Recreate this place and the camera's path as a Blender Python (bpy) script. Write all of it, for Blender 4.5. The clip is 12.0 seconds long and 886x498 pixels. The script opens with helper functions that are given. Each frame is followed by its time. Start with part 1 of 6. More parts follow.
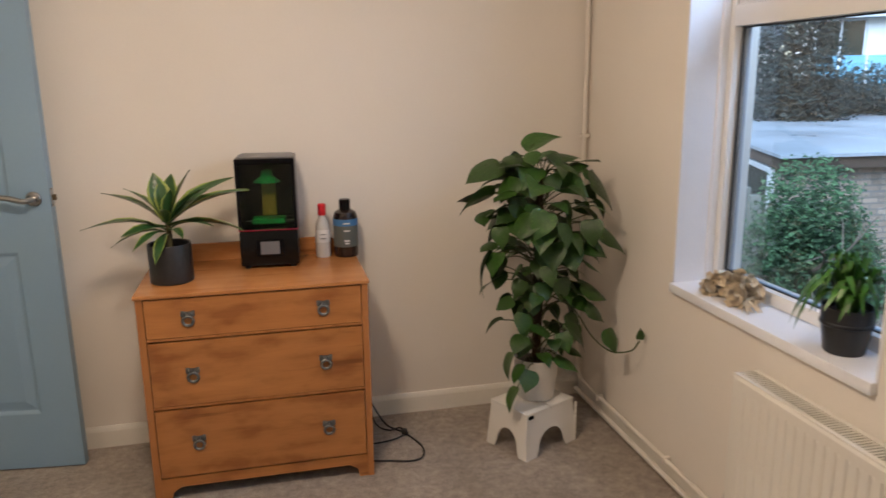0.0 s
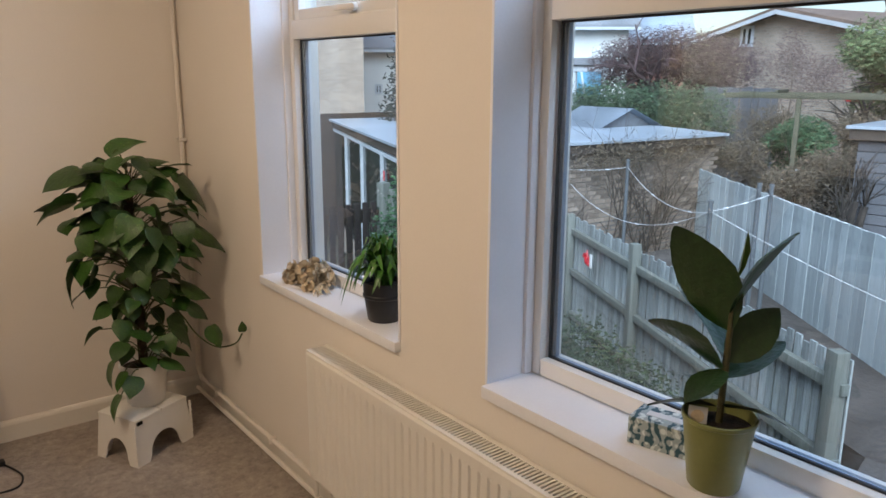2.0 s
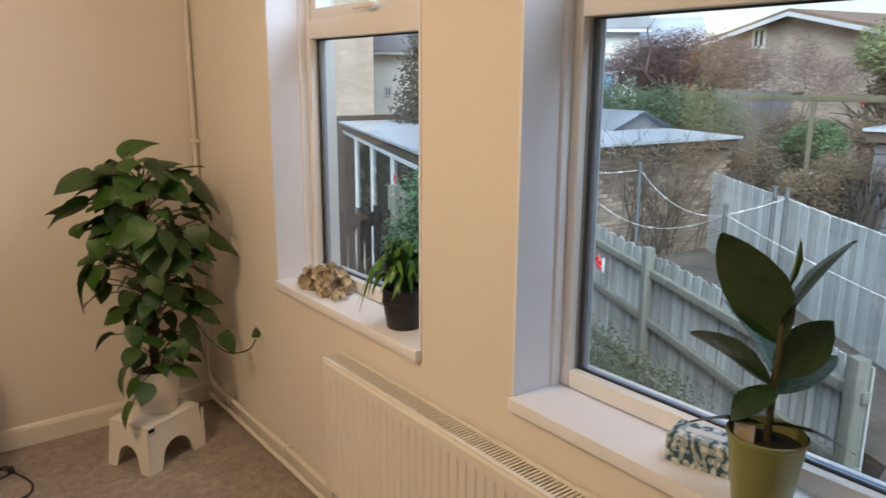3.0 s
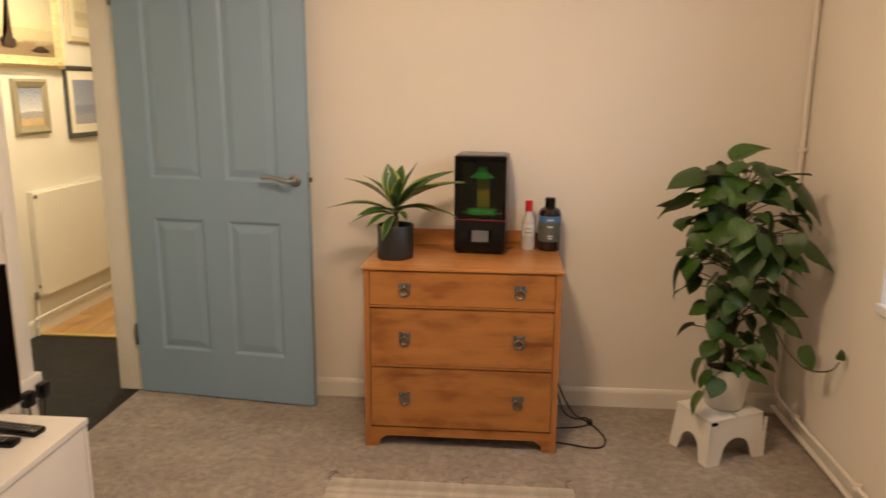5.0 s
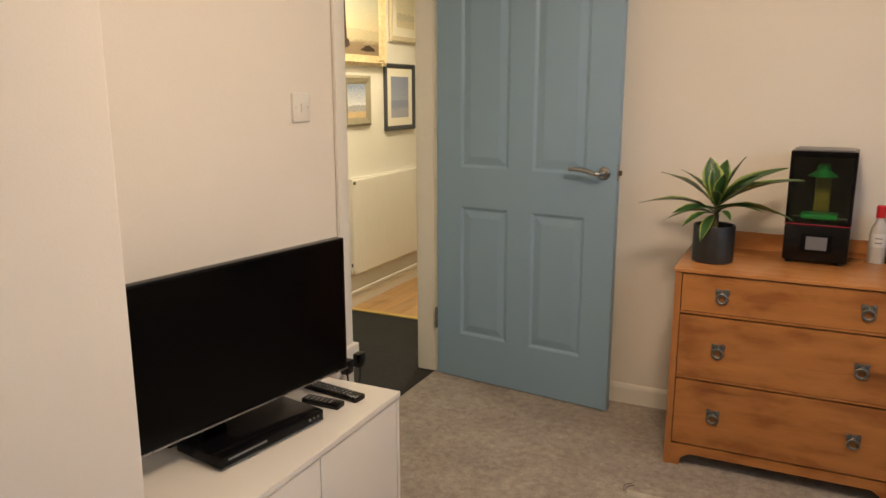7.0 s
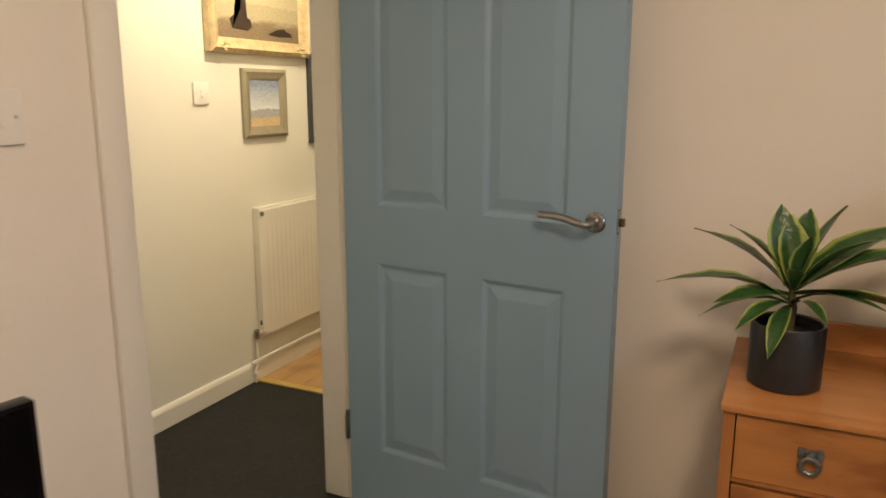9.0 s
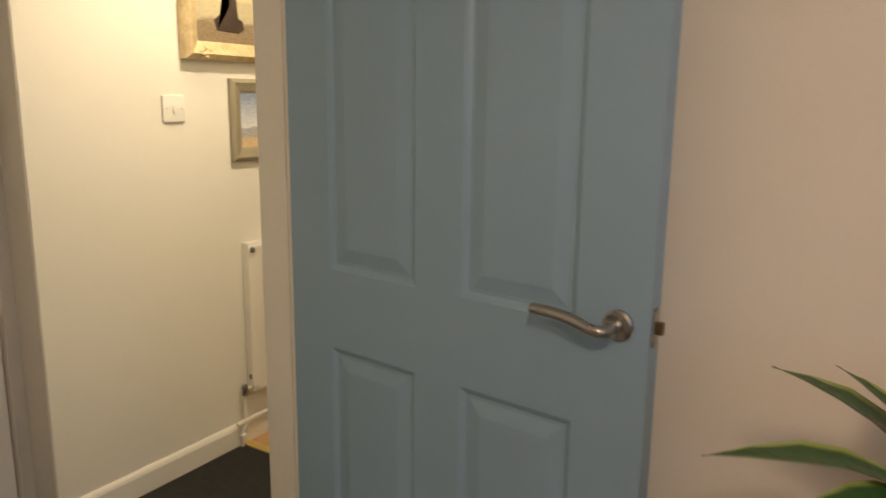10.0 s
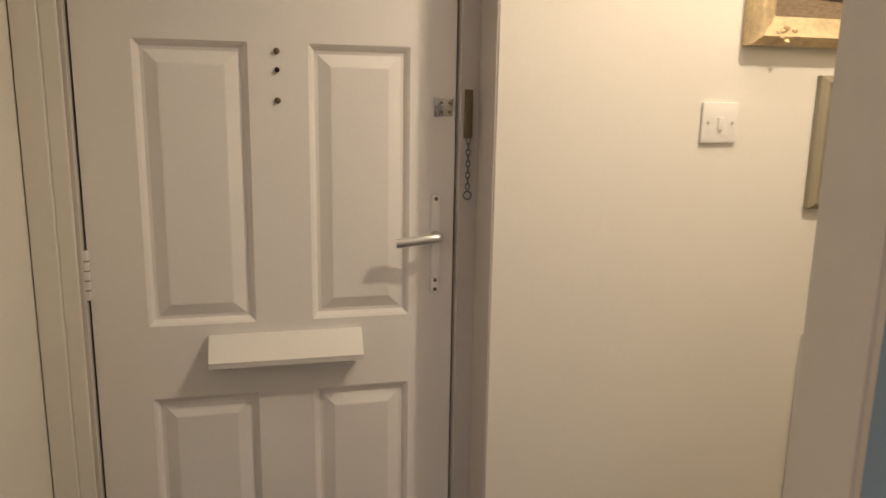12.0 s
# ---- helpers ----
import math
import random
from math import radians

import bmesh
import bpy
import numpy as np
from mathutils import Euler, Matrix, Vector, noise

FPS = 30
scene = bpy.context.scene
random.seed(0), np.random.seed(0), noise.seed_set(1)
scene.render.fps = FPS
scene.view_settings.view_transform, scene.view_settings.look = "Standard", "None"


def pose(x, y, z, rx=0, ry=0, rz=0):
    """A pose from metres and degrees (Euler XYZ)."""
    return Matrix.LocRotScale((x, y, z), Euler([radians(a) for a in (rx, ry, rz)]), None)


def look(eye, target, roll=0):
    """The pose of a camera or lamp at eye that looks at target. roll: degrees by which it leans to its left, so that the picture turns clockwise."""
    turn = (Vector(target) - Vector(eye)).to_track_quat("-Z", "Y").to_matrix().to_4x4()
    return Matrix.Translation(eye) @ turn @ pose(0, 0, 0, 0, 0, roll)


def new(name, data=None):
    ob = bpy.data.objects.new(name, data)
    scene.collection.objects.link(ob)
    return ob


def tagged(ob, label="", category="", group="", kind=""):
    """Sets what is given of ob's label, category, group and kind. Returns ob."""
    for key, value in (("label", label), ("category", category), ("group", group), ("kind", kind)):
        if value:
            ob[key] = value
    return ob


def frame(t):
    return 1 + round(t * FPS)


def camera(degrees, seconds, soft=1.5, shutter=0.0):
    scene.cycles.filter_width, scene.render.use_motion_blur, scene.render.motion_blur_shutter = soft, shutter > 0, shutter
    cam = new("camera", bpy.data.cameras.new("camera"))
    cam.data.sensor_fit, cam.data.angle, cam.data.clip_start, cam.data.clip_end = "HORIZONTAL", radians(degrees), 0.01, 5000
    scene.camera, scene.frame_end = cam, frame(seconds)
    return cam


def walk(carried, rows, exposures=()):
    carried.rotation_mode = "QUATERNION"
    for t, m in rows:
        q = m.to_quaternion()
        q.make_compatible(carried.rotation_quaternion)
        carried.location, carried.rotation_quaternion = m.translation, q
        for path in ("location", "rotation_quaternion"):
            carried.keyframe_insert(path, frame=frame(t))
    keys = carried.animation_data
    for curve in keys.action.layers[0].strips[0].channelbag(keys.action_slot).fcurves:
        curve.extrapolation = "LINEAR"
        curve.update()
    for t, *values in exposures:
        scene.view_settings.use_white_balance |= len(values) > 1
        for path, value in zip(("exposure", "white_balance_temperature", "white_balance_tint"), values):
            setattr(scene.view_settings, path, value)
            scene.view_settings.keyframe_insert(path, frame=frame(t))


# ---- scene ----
cam = camera(61.9, 12.0, 1.5, 0.25)
PATH = [
    (0, (-0.049, 0.131, 1.392), (0.397, 2.027, 0.936), -0.7),
    (0.5, (0.044, -0.052, 1.423), (0.686, 1.785, 0.964), -0.6),
    (1, (0.131, -0.148, 1.418), (0.961, 1.613, 0.957), -0.2),
    (1.5, (0.172, -0.165, 1.415), (1.245, 1.459, 0.957), 0.1),
    (2, (0.175, -0.155, 1.412), (1.372, 1.381, 0.956), 0.3),
    (2.5, (0.179, -0.104, 1.415), (1.408, 1.406, 0.957), 0.3),
    (2.7, (0.19, -0.079, 1.412), (1.424, 1.429, 0.959), 0.4),
    (4.3, (0.089, -0.093, 1.356), (0.378, 1.842, 0.942), 0.2),
    (4.5, (0.067, -0.113, 1.349), (0.238, 1.838, 0.946), 0.4),
    (5, (0.021, -0.122, 1.375), (-0.133, 1.827, 0.952), 0.4),
    (5.5, (-0.018, -0.133, 1.343), (-0.513, 1.759, 0.925), 0.1),
    (6, (-0.026, -0.144, 1.321), (-0.731, 1.681, 0.909), 0.2),
    (6.5, (-0.039, -0.127, 1.321), (-0.843, 1.658, 0.908), 0.1),
    (6.7, (-0.076, -0.102, 1.32), (-0.904, 1.671, 0.906), 0.1),
    (8.3, (-0.358, 0.595, 1.315), (-1.221, 2.35, 0.896), -0.2),
    (8.5, (-0.377, 0.762, 1.318), (-1.229, 2.523, 0.9), -0.3),
    (9, (-0.418, 1.098, 1.309), (-1.244, 2.873, 0.897), 0.1),
    (9.5, (-0.415, 1.467, 1.32), (-1.221, 3.254, 0.925), 0.3),
    (10, (-0.479, 1.764, 1.348), (-1.507, 3.433, 0.952), 0.7),
    (10.5, (-0.574, 2.04, 1.363), (-1.947, 3.435, 0.951), 0.3),
    (11, (-0.697, 2.238, 1.381), (-2.406, 3.178, 0.939), 1.0),
    (11.5, (-0.917, 2.352, 1.343), (-2.77, 2.981, 0.928), 1.0),
    (12, (-1.12, 2.458, 1.349), (-3.024, 2.925, 0.951), 1.0),
]
walk(cam, [(t, look(e, g, r)) for t, e, g, r in PATH], [(0, 1.75, 6080, 13), (1.5, 1.52, 6150, 13), (2.5, 1.60, 6850, 13), (5, 1.83, 7500, 16), (6.5, 1.73, 6650, 11), (8.5, 1.58, 6850, 12), (9.5, 1.36, 6850, 13), (10.5, 1.23, 6680, 16), (12, 1.06, 6380, 22)])

# ---------- world and lights ----------
world = bpy.data.worlds.new("world")
scene.world = world
world.use_nodes = True
wn = world.node_tree
sky = wn.nodes.new("ShaderNodeTexSky")
sky.sky_type = "NISHITA"
sky.sun_disc = False
sky.sun_elevation = radians(46)
sky.sun_rotation = radians(233)
sky.air_density, sky.dust_density, sky.ozone_density = 1.0, 1.5, 2.0
wn.links.new(sky.outputs[0], wn.nodes["Background"].inputs[0])
wn.nodes["Background"].inputs[1].default_value = 0.07


def lamp(name, kind, m, energy, colour, size=0.1, spot=None):
    data = bpy.data.lights.new(name, kind)
    data.energy, data.color = energy, colour
    if kind == "SUN":
        data.angle = size
    elif kind == "AREA":
        data.shape, data.size = "DISK", size
    else:
        data.shadow_soft_size = size
    if spot:
        data.spot_size, data.spot_blend = radians(spot), 0.8
    ob = new(name, data)
    ob.matrix_world = m
    return ob


lamp("sun", "SUN", look((0, 0, 0), (0.55, 0.42, -0.72)), 2.9, (0.66, 0.84, 1.0), radians(60))
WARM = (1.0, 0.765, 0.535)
# Unseen room lamp, inferred from cast shadows; the spot is added to deepen them.
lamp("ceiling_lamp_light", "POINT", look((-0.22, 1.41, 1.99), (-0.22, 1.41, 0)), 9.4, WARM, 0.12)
lamp("added_lamp_spot", "SPOT", look((-0.22, 1.42, 1.97), (-0.22, 1.44, 0)), 7.0, WARM, 0.10, 176)
# Added lamps hidden above the panes; they brighten reveals and sills for the sky.
lamp("added_window_fill", "AREA", look((1.58, 0.32, 1.82), (1.15, 0.40, 0.70)), 1.8, (0.54, 0.74, 1.0), 0.34)
lamp("added_window_fill", "AREA", look((1.58, 1.84, 1.82), (1.15, 1.90, 0.70)), 1.3, (0.54, 0.74, 1.0), 0.34)
HALL = (1.0, 0.86, 0.60)
lamp("hall_downlight_light", "SPOT", look((-2.21, 3.24, 2.34), (-2.24, 3.20, 0)), 6.5, HALL, 0.03, 160)
lamp("hall_downlight_light", "SPOT", look((-1.86, 3.61, 2.34), (-1.90, 3.57, 0)), 24, HALL, 0.03, 160)

# ---------- materials ----------


class Nodes:
    """A principled material with a few shorthands."""

    def __init__(self, name, rough=0.5, metal=0.0):
        self.m = bpy.data.materials.new(name)
        self.m.use_nodes = True
        self.t = self.m.node_tree
        self.b = self.t.nodes["Principled BSDF"]
        self.b.inputs["Roughness"].default_value = rough
        self.b.inputs["Metallic"].default_value = metal

    def add(self, kind, **values):
        n = self.t.nodes.new(kind)
        for k, v in values.items():
            n.inputs[k.replace("_", " ")].default_value = v
        return n

    def link(self, a, b):
        self.t.links.new(a, b)

    def coords(self, stretch=(1, 1, 1)):
        c = self.add("ShaderNodeTexCoord")
        mp = self.add("ShaderNodeMapping")
        mp.inputs["Scale"].default_value = stretch
        self.link(c.outputs["Object"], mp.inputs["Vector"])
        return mp.outputs[0]

    def noise(self, vec, scale, detail=4.0, rough=0.55):
        n = self.add("ShaderNodeTexNoise", Scale=scale, Detail=detail, Roughness=rough)
        self.link(vec, n.inputs["Vector"])
        return n.outputs["Fac"]

    def ramp(self, fac, stops):
        r = self.add("ShaderNodeValToRGB")
        e = r.color_ramp.elements
        while len(e) < len(stops):
            e.new(0.5)
        for el, (p, c) in zip(e, stops):
            el.position, el.color = p, (*c, 1)
        self.link(fac, r.inputs[0])
        return r.outputs[0]

    def mix(self, fac, a, b, mode="MIX"):
        n = self.t.nodes.new("ShaderNodeMix")
        n.data_type, n.blend_type = "RGBA", mode
        for sock, v in ((n.inputs["Factor"], fac), (n.inputs["A"], a), (n.inputs["B"], b)):
            if isinstance(v, (int, float)):
                sock.default_value = v
            elif isinstance(v, tuple):
                sock.default_value = (*v, 1)
            else:
                self.link(v, sock)
        return n.outputs["Result"]

    def bump(self, fac, strength, dist=0.002):
        n = self.add("ShaderNodeBump", Strength=strength, Distance=dist)
        self.link(fac, n.inputs["Height"])
        self.link(n.outputs[0], self.b.inputs["Normal"])

    def colour(self, c):
        if isinstance(c, tuple):
            self.b.inputs["Base Color"].default_value = (*c, 1)
        else:
            self.link(c, self.b.inputs["Base Color"])


def shade(c, k):
    return tuple(min(1.0, v * k) for v in c)


def painted(name, c, rough=0.5, spread=0.05, bump=0.15, fine=220.0, coarse=2.2, metal=0.0, vary=0.0, dist=0.0012):
    """Paint, plastic, ceramic or metal with a coarse and a fine unevenness."""
    n = Nodes(name, rough, metal)
    v = n.coords()
    big = n.noise(v, coarse, 5)
    small = n.noise(v, fine, 3)
    a = n.ramp(big, [(0.3, shade(c, 1 - spread)), (0.7, shade(c, 1 + spread))])
    b = n.ramp(small, [(0.3, shade((1, 1, 1), 1 - spread)), (0.75, (1, 1, 1))])
    col = n.mix(1.0, a, b, "MULTIPLY")
    if vary:
        info = n.add("ShaderNodeObjectInfo")
        w = n.ramp(info.outputs["Random"], [(0.0, shade((1, 1, 1), 1 - vary)), (1.0, (1, 1, 1))])
        col = n.mix(1.0, col, w, "MULTIPLY")
    n.colour(col)
    r = n.add("ShaderNodeMapRange")
    r.inputs["To Min"].default_value, r.inputs["To Max"].default_value = max(0.02, rough - 0.07), min(1, rough + 0.07)
    n.link(big, r.inputs["Value"])
    n.link(r.outputs[0], n.b.inputs["Roughness"])
    if bump:
        n.bump(small, bump, dist)
    return n.m


def wooden(name, light, dark, rough=0.4, along="X", scale=1.0, vary=0.0, knots=True, figure=0.0):
    n = Nodes(name, rough)
    k = {"X": (1.0, 14, 14), "Y": (14, 1.0, 14), "Z": (14, 14, 1.0)}[along]
    v = n.coords(tuple(q * scale for q in k))
    g = n.noise(v, 2.2, 6, 0.62)
    f = n.noise(n.coords(tuple(q * scale * 6 for q in k)), 4.0, 3)
    col = n.ramp(g, [(0.28, dark), (0.5, tuple((p + q) / 2 for p, q in zip(light, dark))), (0.72, light)])
    col = n.mix(0.16, col, n.ramp(f, [(0.35, shade(dark, 0.8)), (0.65, light)]), "MIX")
    if knots:
        b = n.noise(n.coords((2.2, 2.2, 5)), 2.3, 4)
        col = n.mix(n.ramp(b, [(0.56, (0, 0, 0)), (0.72, (0.55, 0.55, 0.55))]), col, shade(dark, 0.75))
    if figure:
        p = n.noise(n.coords((3.5, 2.0, 9.0)), 1.6, 4, 0.5)
        col = n.mix(figure, col, n.ramp(p, [(0.36, dark), (0.5, light), (0.62, shade(light, 1.12))]))
        q = n.noise(n.coords((1.3, 9, 17)), 1.7, 5, 0.55)
        col = n.mix(n.ramp(q, [(0.63, (0, 0, 0)), (0.72, (0.6, 0.6, 0.6))]), col, shade(dark, 0.55))
    if vary:
        info = n.add("ShaderNodeObjectInfo")
        w = n.ramp(info.outputs["Random"], [(0.0, shade((1, 1, 1), 1 - vary)), (1.0, (1, 1, 1))])
        col = n.mix(1.0, col, w, "MULTIPLY")
    n.colour(col)
    n.bump(f, 0.12, 0.001)
    return n.m


def carpet(name, light, dark, scale=420.0, sheen=0.2):
    n = Nodes(name, 0.95)
    v = n.coords()
    tuft = n.noise(v, scale, 6, 0.85)
    mid = n.noise(v, 31, 7, 0.8)
    big = n.noise(v, 6.0, 5)
    col = n.ramp(tuft, [(0.34, dark), (0.66, light)])
    col = n.mix(1.0, col, n.ramp(mid, [(0.34, (0.50, 0.50, 0.50)), (0.64, (1, 1, 1))]), "MULTIPLY")
    col = n.mix(1.0, col, n.ramp(big, [(0.35, (0.78, 0.77, 0.76)), (0.65, (1, 1, 1))]), "MULTIPLY")
    n.colour(col)
    h = n.add("ShaderNodeMath")
    h.operation = "ADD"
    n.link(tuft, h.inputs[0])
    n.link(mid, h.inputs[1])
    n.bump(h.outputs[0], 0.55, 0.005)
    n.b.inputs["Sheen Weight"].default_value = sheen
    return n.m


def leafy(name, c, edge=None, rough=0.35, vary=0.35, blotch=None):
    """Leaf colour; the leaf runs along its own y and is about 1 wide before scaling."""
    n = Nodes(name, rough)
    v = n.coords()
    info = n.add("ShaderNodeObjectInfo")
    a = n.ramp(n.noise(v, 6.0, 4), [(0.3, shade(c, 0.75)), (0.7, shade(c, 1.25))])
    if edge:
        sep = n.add("ShaderNodeSeparateXYZ")
        c0 = n.add("ShaderNodeUVMap")
        n.link(c0.outputs[0], sep.inputs[0])
        ab = n.add("ShaderNodeMath")
        ab.operation = "ABSOLUTE"
        n.link(sep.outputs[0], ab.inputs[0])
        a = n.mix(n.ramp(ab.outputs[0], [(0.70, (0, 0, 0)), (0.86, (1, 1, 1))]), a, edge)
    if blotch:
        f = n.noise(v, 9.0, 2)
        a = n.mix(n.ramp(f, [(0.62, (0, 0, 0)), (0.70, (0.7, 0.7, 0.7))]), a, blotch)
    if vary:
        w = n.ramp(info.outputs["Random"], [(0.0, shade((1, 1, 1), 1 - vary)), (1.0, (1, 1, 1))])
        a = n.mix(1.0, a, w, "MULTIPLY")
    n.colour(a)
    n.bump(n.noise(v, 14, 3), 0.25, 0.01)
    n.b.inputs["Subsurface Weight"].default_value = 0.0
    return n.m


def foliage(name, c, spread=0.5):
    n = Nodes(name, 0.7)
    geo = n.add("ShaderNodeNewGeometry")
    col = n.ramp(geo.outputs["Random Per Island"], [(0.0, shade(c, 1 - spread)), (0.6, c), (1.0, shade(c, 1 + spread))])
    n.colour(col)
    return n.m


def glass(name, tint=(0.93, 0.97, 0.97), rough=0.0, ior=1.45):
    n = Nodes(name, rough)
    n.colour(tint)
    n.b.inputs["Transmission Weight"].default_value = 1.0
    n.b.inputs["IOR"].default_value = ior
    return n.m


def brickwork(name, c, mortar, scale=1.0):
    n = Nodes(name, 0.9)
    cc = n.add("ShaderNodeTexCoord")
    mp = n.add("ShaderNodeMapping")
    mp.inputs["Rotation"].default_value = (radians(90), 0, 0)
    n.link(cc.outputs["Object"], mp.inputs["Vector"])
    b = n.add("ShaderNodeTexBrick", Scale=scale, Mortar_Size=0.012, Brick_Width=0.225, Row_Height=0.075)
    b.inputs["Color1"].default_value = (*shade(c, 0.8), 1)
    b.inputs["Color2"].default_value = (*shade(c, 1.15), 1)
    b.inputs["Mortar"].default_value = (*mortar, 1)
    n.link(mp.outputs[0], b.inputs["Vector"])
    v = n.coords()
    col = n.mix(1.0, b.outputs[0], n.ramp(n.noise(v, 1.2, 5), [(0.3, (0.75, 0.75, 0.75)), (0.7, (1, 1, 1))]), "MULTIPLY")
    n.colour(col)
    return n.m


M_WALL = painted("wall_paint", (0.80, 0.75, 0.68), 0.75, 0.025, 0.25, 160, 1.3)
M_HALLWALL = painted("hall_wall_paint", (0.76, 0.735, 0.66), 0.7, 0.025, 0.25, 160, 1.3)
M_CEIL = painted("ceiling_paint", (0.80, 0.79, 0.76), 0.9, 0.02, 0.1)
M_GLOSS = painted("white_gloss_paint", (0.80, 0.77, 0.70), 0.32, 0.025, 0.06, 60, 3)
M_UPVC = painted("white_upvc", (0.82, 0.81, 0.79), 0.25, 0.02, 0.03, 80, 3)
M_BRIGHTWHITE = painted("bright_white_enamel", (0.88, 0.87, 0.84), 0.3, 0.02, 0.02, 80, 3)
# Bluer and brighter than the walls: sky light is put into this colour.
M_REVEAL = painted("sky_lit_reveal_paint", (0.83, 0.84, 0.88), 0.6, 0.03, 0.2, 150, 4)
M_GASKET = painted("black_rubber", (0.02, 0.02, 0.022), 0.55, 0.1, 0.05)
M_GLASS = glass("window_glass", ior=1.45)
M_SPACER = painted("aluminium_spacer", (0.22, 0.26, 0.32), 0.4, 0.05, 0.0)
M_CARPET = carpet("grey_carpet", (0.70, 0.60, 0.51), (0.25, 0.215, 0.185), 230.0)
M_DARKCARPET = carpet("charcoal_carpet", (0.040, 0.040, 0.041), (0.006, 0.006, 0.006), 150, 0.0)
M_LAMINATE = wooden("laminate", (0.58, 0.36, 0.17), (0.44, 0.25, 0.11), 0.35, "Y", 1.0, 0.12)
M_BRASS = painted("brass", (0.72, 0.54, 0.18), 0.35, 0.08, 0.05, metal=0.45)
M_BLUE = painted("blue_grey_door_paint", (0.258, 0.388, 0.520), 0.42, 0.03, 0.10, 90, 2.0)
M_FRONT = painted("white_front_door", (0.83, 0.805, 0.77), 0.38, 0.025, 0.06, 90, 2.0)
M_FRONTFRAME = painted("grey_painted_frame", (0.60, 0.565, 0.52), 0.45, 0.05, 0.08, 90, 3.0)
M_STEEL = painted("brushed_steel", (0.40, 0.395, 0.385), 0.28, 0.06, 0.05, 400, 12, metal=1.0)
M_SATIN = painted("satin_aluminium", (0.70, 0.68, 0.65), 0.35, 0.05, 0.05, 300, 12, metal=0.85)
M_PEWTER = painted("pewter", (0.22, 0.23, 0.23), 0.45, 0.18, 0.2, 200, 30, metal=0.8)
M_OLDBRASS = painted("tarnished_brass", (0.20, 0.15, 0.09), 0.4, 0.15, 0.2, 200, 30, metal=0.9)
M_OAK = wooden("oak_drawer_front", (0.50, 0.212, 0.062), (0.25, 0.082, 0.021), 0.33, "X", 0.7, 0.10, False, 0.50)
M_OAKTOP = wooden("oak_top", (0.52, 0.23, 0.076), (0.34, 0.125, 0.034), 0.25, "X", 0.7, 0, False, 0.45)
M_OAKSIDE = wooden("oak_side", (0.48, 0.20, 0.062), (0.32, 0.12, 0.033), 0.38, "Z")
# Carcass colour: near-black brown standing in for shade in the drawer gaps.
M_GAP = painted("drawer_gap_shade", (0.05, 0.022, 0.01), 0.8, 0.1, 0)
M_BLACK = painted("black_plastic", (0.005, 0.005, 0.0053), 0.26, 0.15, 0.12, 500, 8)
M_GLOSSBLACK = painted("gloss_black_plastic", (0.005, 0.005, 0.006), 0.16, 0.1, 0.0)
M_GLOSSBLACK.node_tree.nodes["Principled BSDF"].inputs["Specular IOR Level"].default_value = 0.14
M_BLACK.node_tree.nodes["Principled BSDF"].inputs["Specular IOR Level"].default_value = 0.3
M_SCREEN = painted("tv_screen", (0.002, 0.002, 0.0025), 0.16, 0.1, 0.0)
M_SCREEN.node_tree.nodes["Principled BSDF"].inputs["Specular IOR Level"].default_value = 0.10
M_GREYPLASTIC = painted("grey_plastic", (0.20, 0.20, 0.21), 0.4, 0.08, 0.08)
M_LCD = painted("grey_lcd", (0.17, 0.175, 0.19), 0.15, 0.05, 0)
M_RED = painted("red_plastic", (0.60, 0.02, 0.03), 0.35, 0.08, 0.03)
M_REDLINE = painted("dark_red_trim", (0.30, 0.012, 0.04), 0.4, 0.08, 0.0)
# Green glow inside the printer hood is put into this base colour.
M_GREENGLOW = painted("green_glow_paint", (0.02, 0.42, 0.11), 0.35, 0.1, 0.05)
M_AMBER = painted("amber_screw_column", (0.40, 0.29, 0.05), 0.4, 0.15, 0.1)
M_HOOD = glass("smoked_hood", (0.38, 0.45, 0.30), 0.02)
M_WHITEPLASTIC = painted("white_plastic", (0.80, 0.78, 0.73), 0.42, 0.03, 0.08, 200, 6)
M_MELAMINE = painted("white_melamine", (0.80, 0.77, 0.72), 0.35, 0.02, 0.04, 120, 3)
M_CLEARPET = painted("frosted_white_bottle", (0.56, 0.55, 0.53), 0.3, 0.05, 0.03)
M_DARKBOTTLE = painted("dark_brown_bottle", (0.022, 0.013, 0.012), 0.22, 0.1, 0.02)
M_LABELBLUE = painted("blue_label", (0.06, 0.20, 0.45), 0.45, 0.08, 0)
M_LABELGREY = painted("grey_green_label", (0.10, 0.115, 0.11), 0.5, 0.08, 0)
M_LABELWHITE = painted("white_label", (0.70, 0.70, 0.70), 0.5, 0.05, 0)
M_POTBLACK = painted("charcoal_ceramic", (0.024, 0.023, 0.024), 0.36, 0.2, 0.35, 120, 14)
M_POTWHITE = painted("white_ceramic", (0.78, 0.76, 0.73), 0.3, 0.03, 0.05, 80, 8)
M_POTGREEN = painted("olive_green_pot", (0.235, 0.255, 0.09), 0.30, 0.08, 0.08, 120, 9)
M_POTGREY = painted("slate_plastic_pot", (0.020, 0.022, 0.026), 0.38, 0.1, 0.1, 100, 10)
M_SOIL = painted("potting_soil", (0.035, 0.022, 0.014), 0.95, 0.5, 1.0, 140, 30, dist=0.008)
M_MOSS = painted("moss_pole", (0.06, 0.035, 0.018), 0.95, 0.4, 1.0, 90, 20, dist=0.008)
M_POTHOS = leafy("pothos_leaf", (0.036, 0.098, 0.013), None, 0.38, 0.5, (0.14, 0.21, 0.035))
M_STEM = painted("plant_stem", (0.10, 0.09, 0.035), 0.6, 0.2, 0.2)
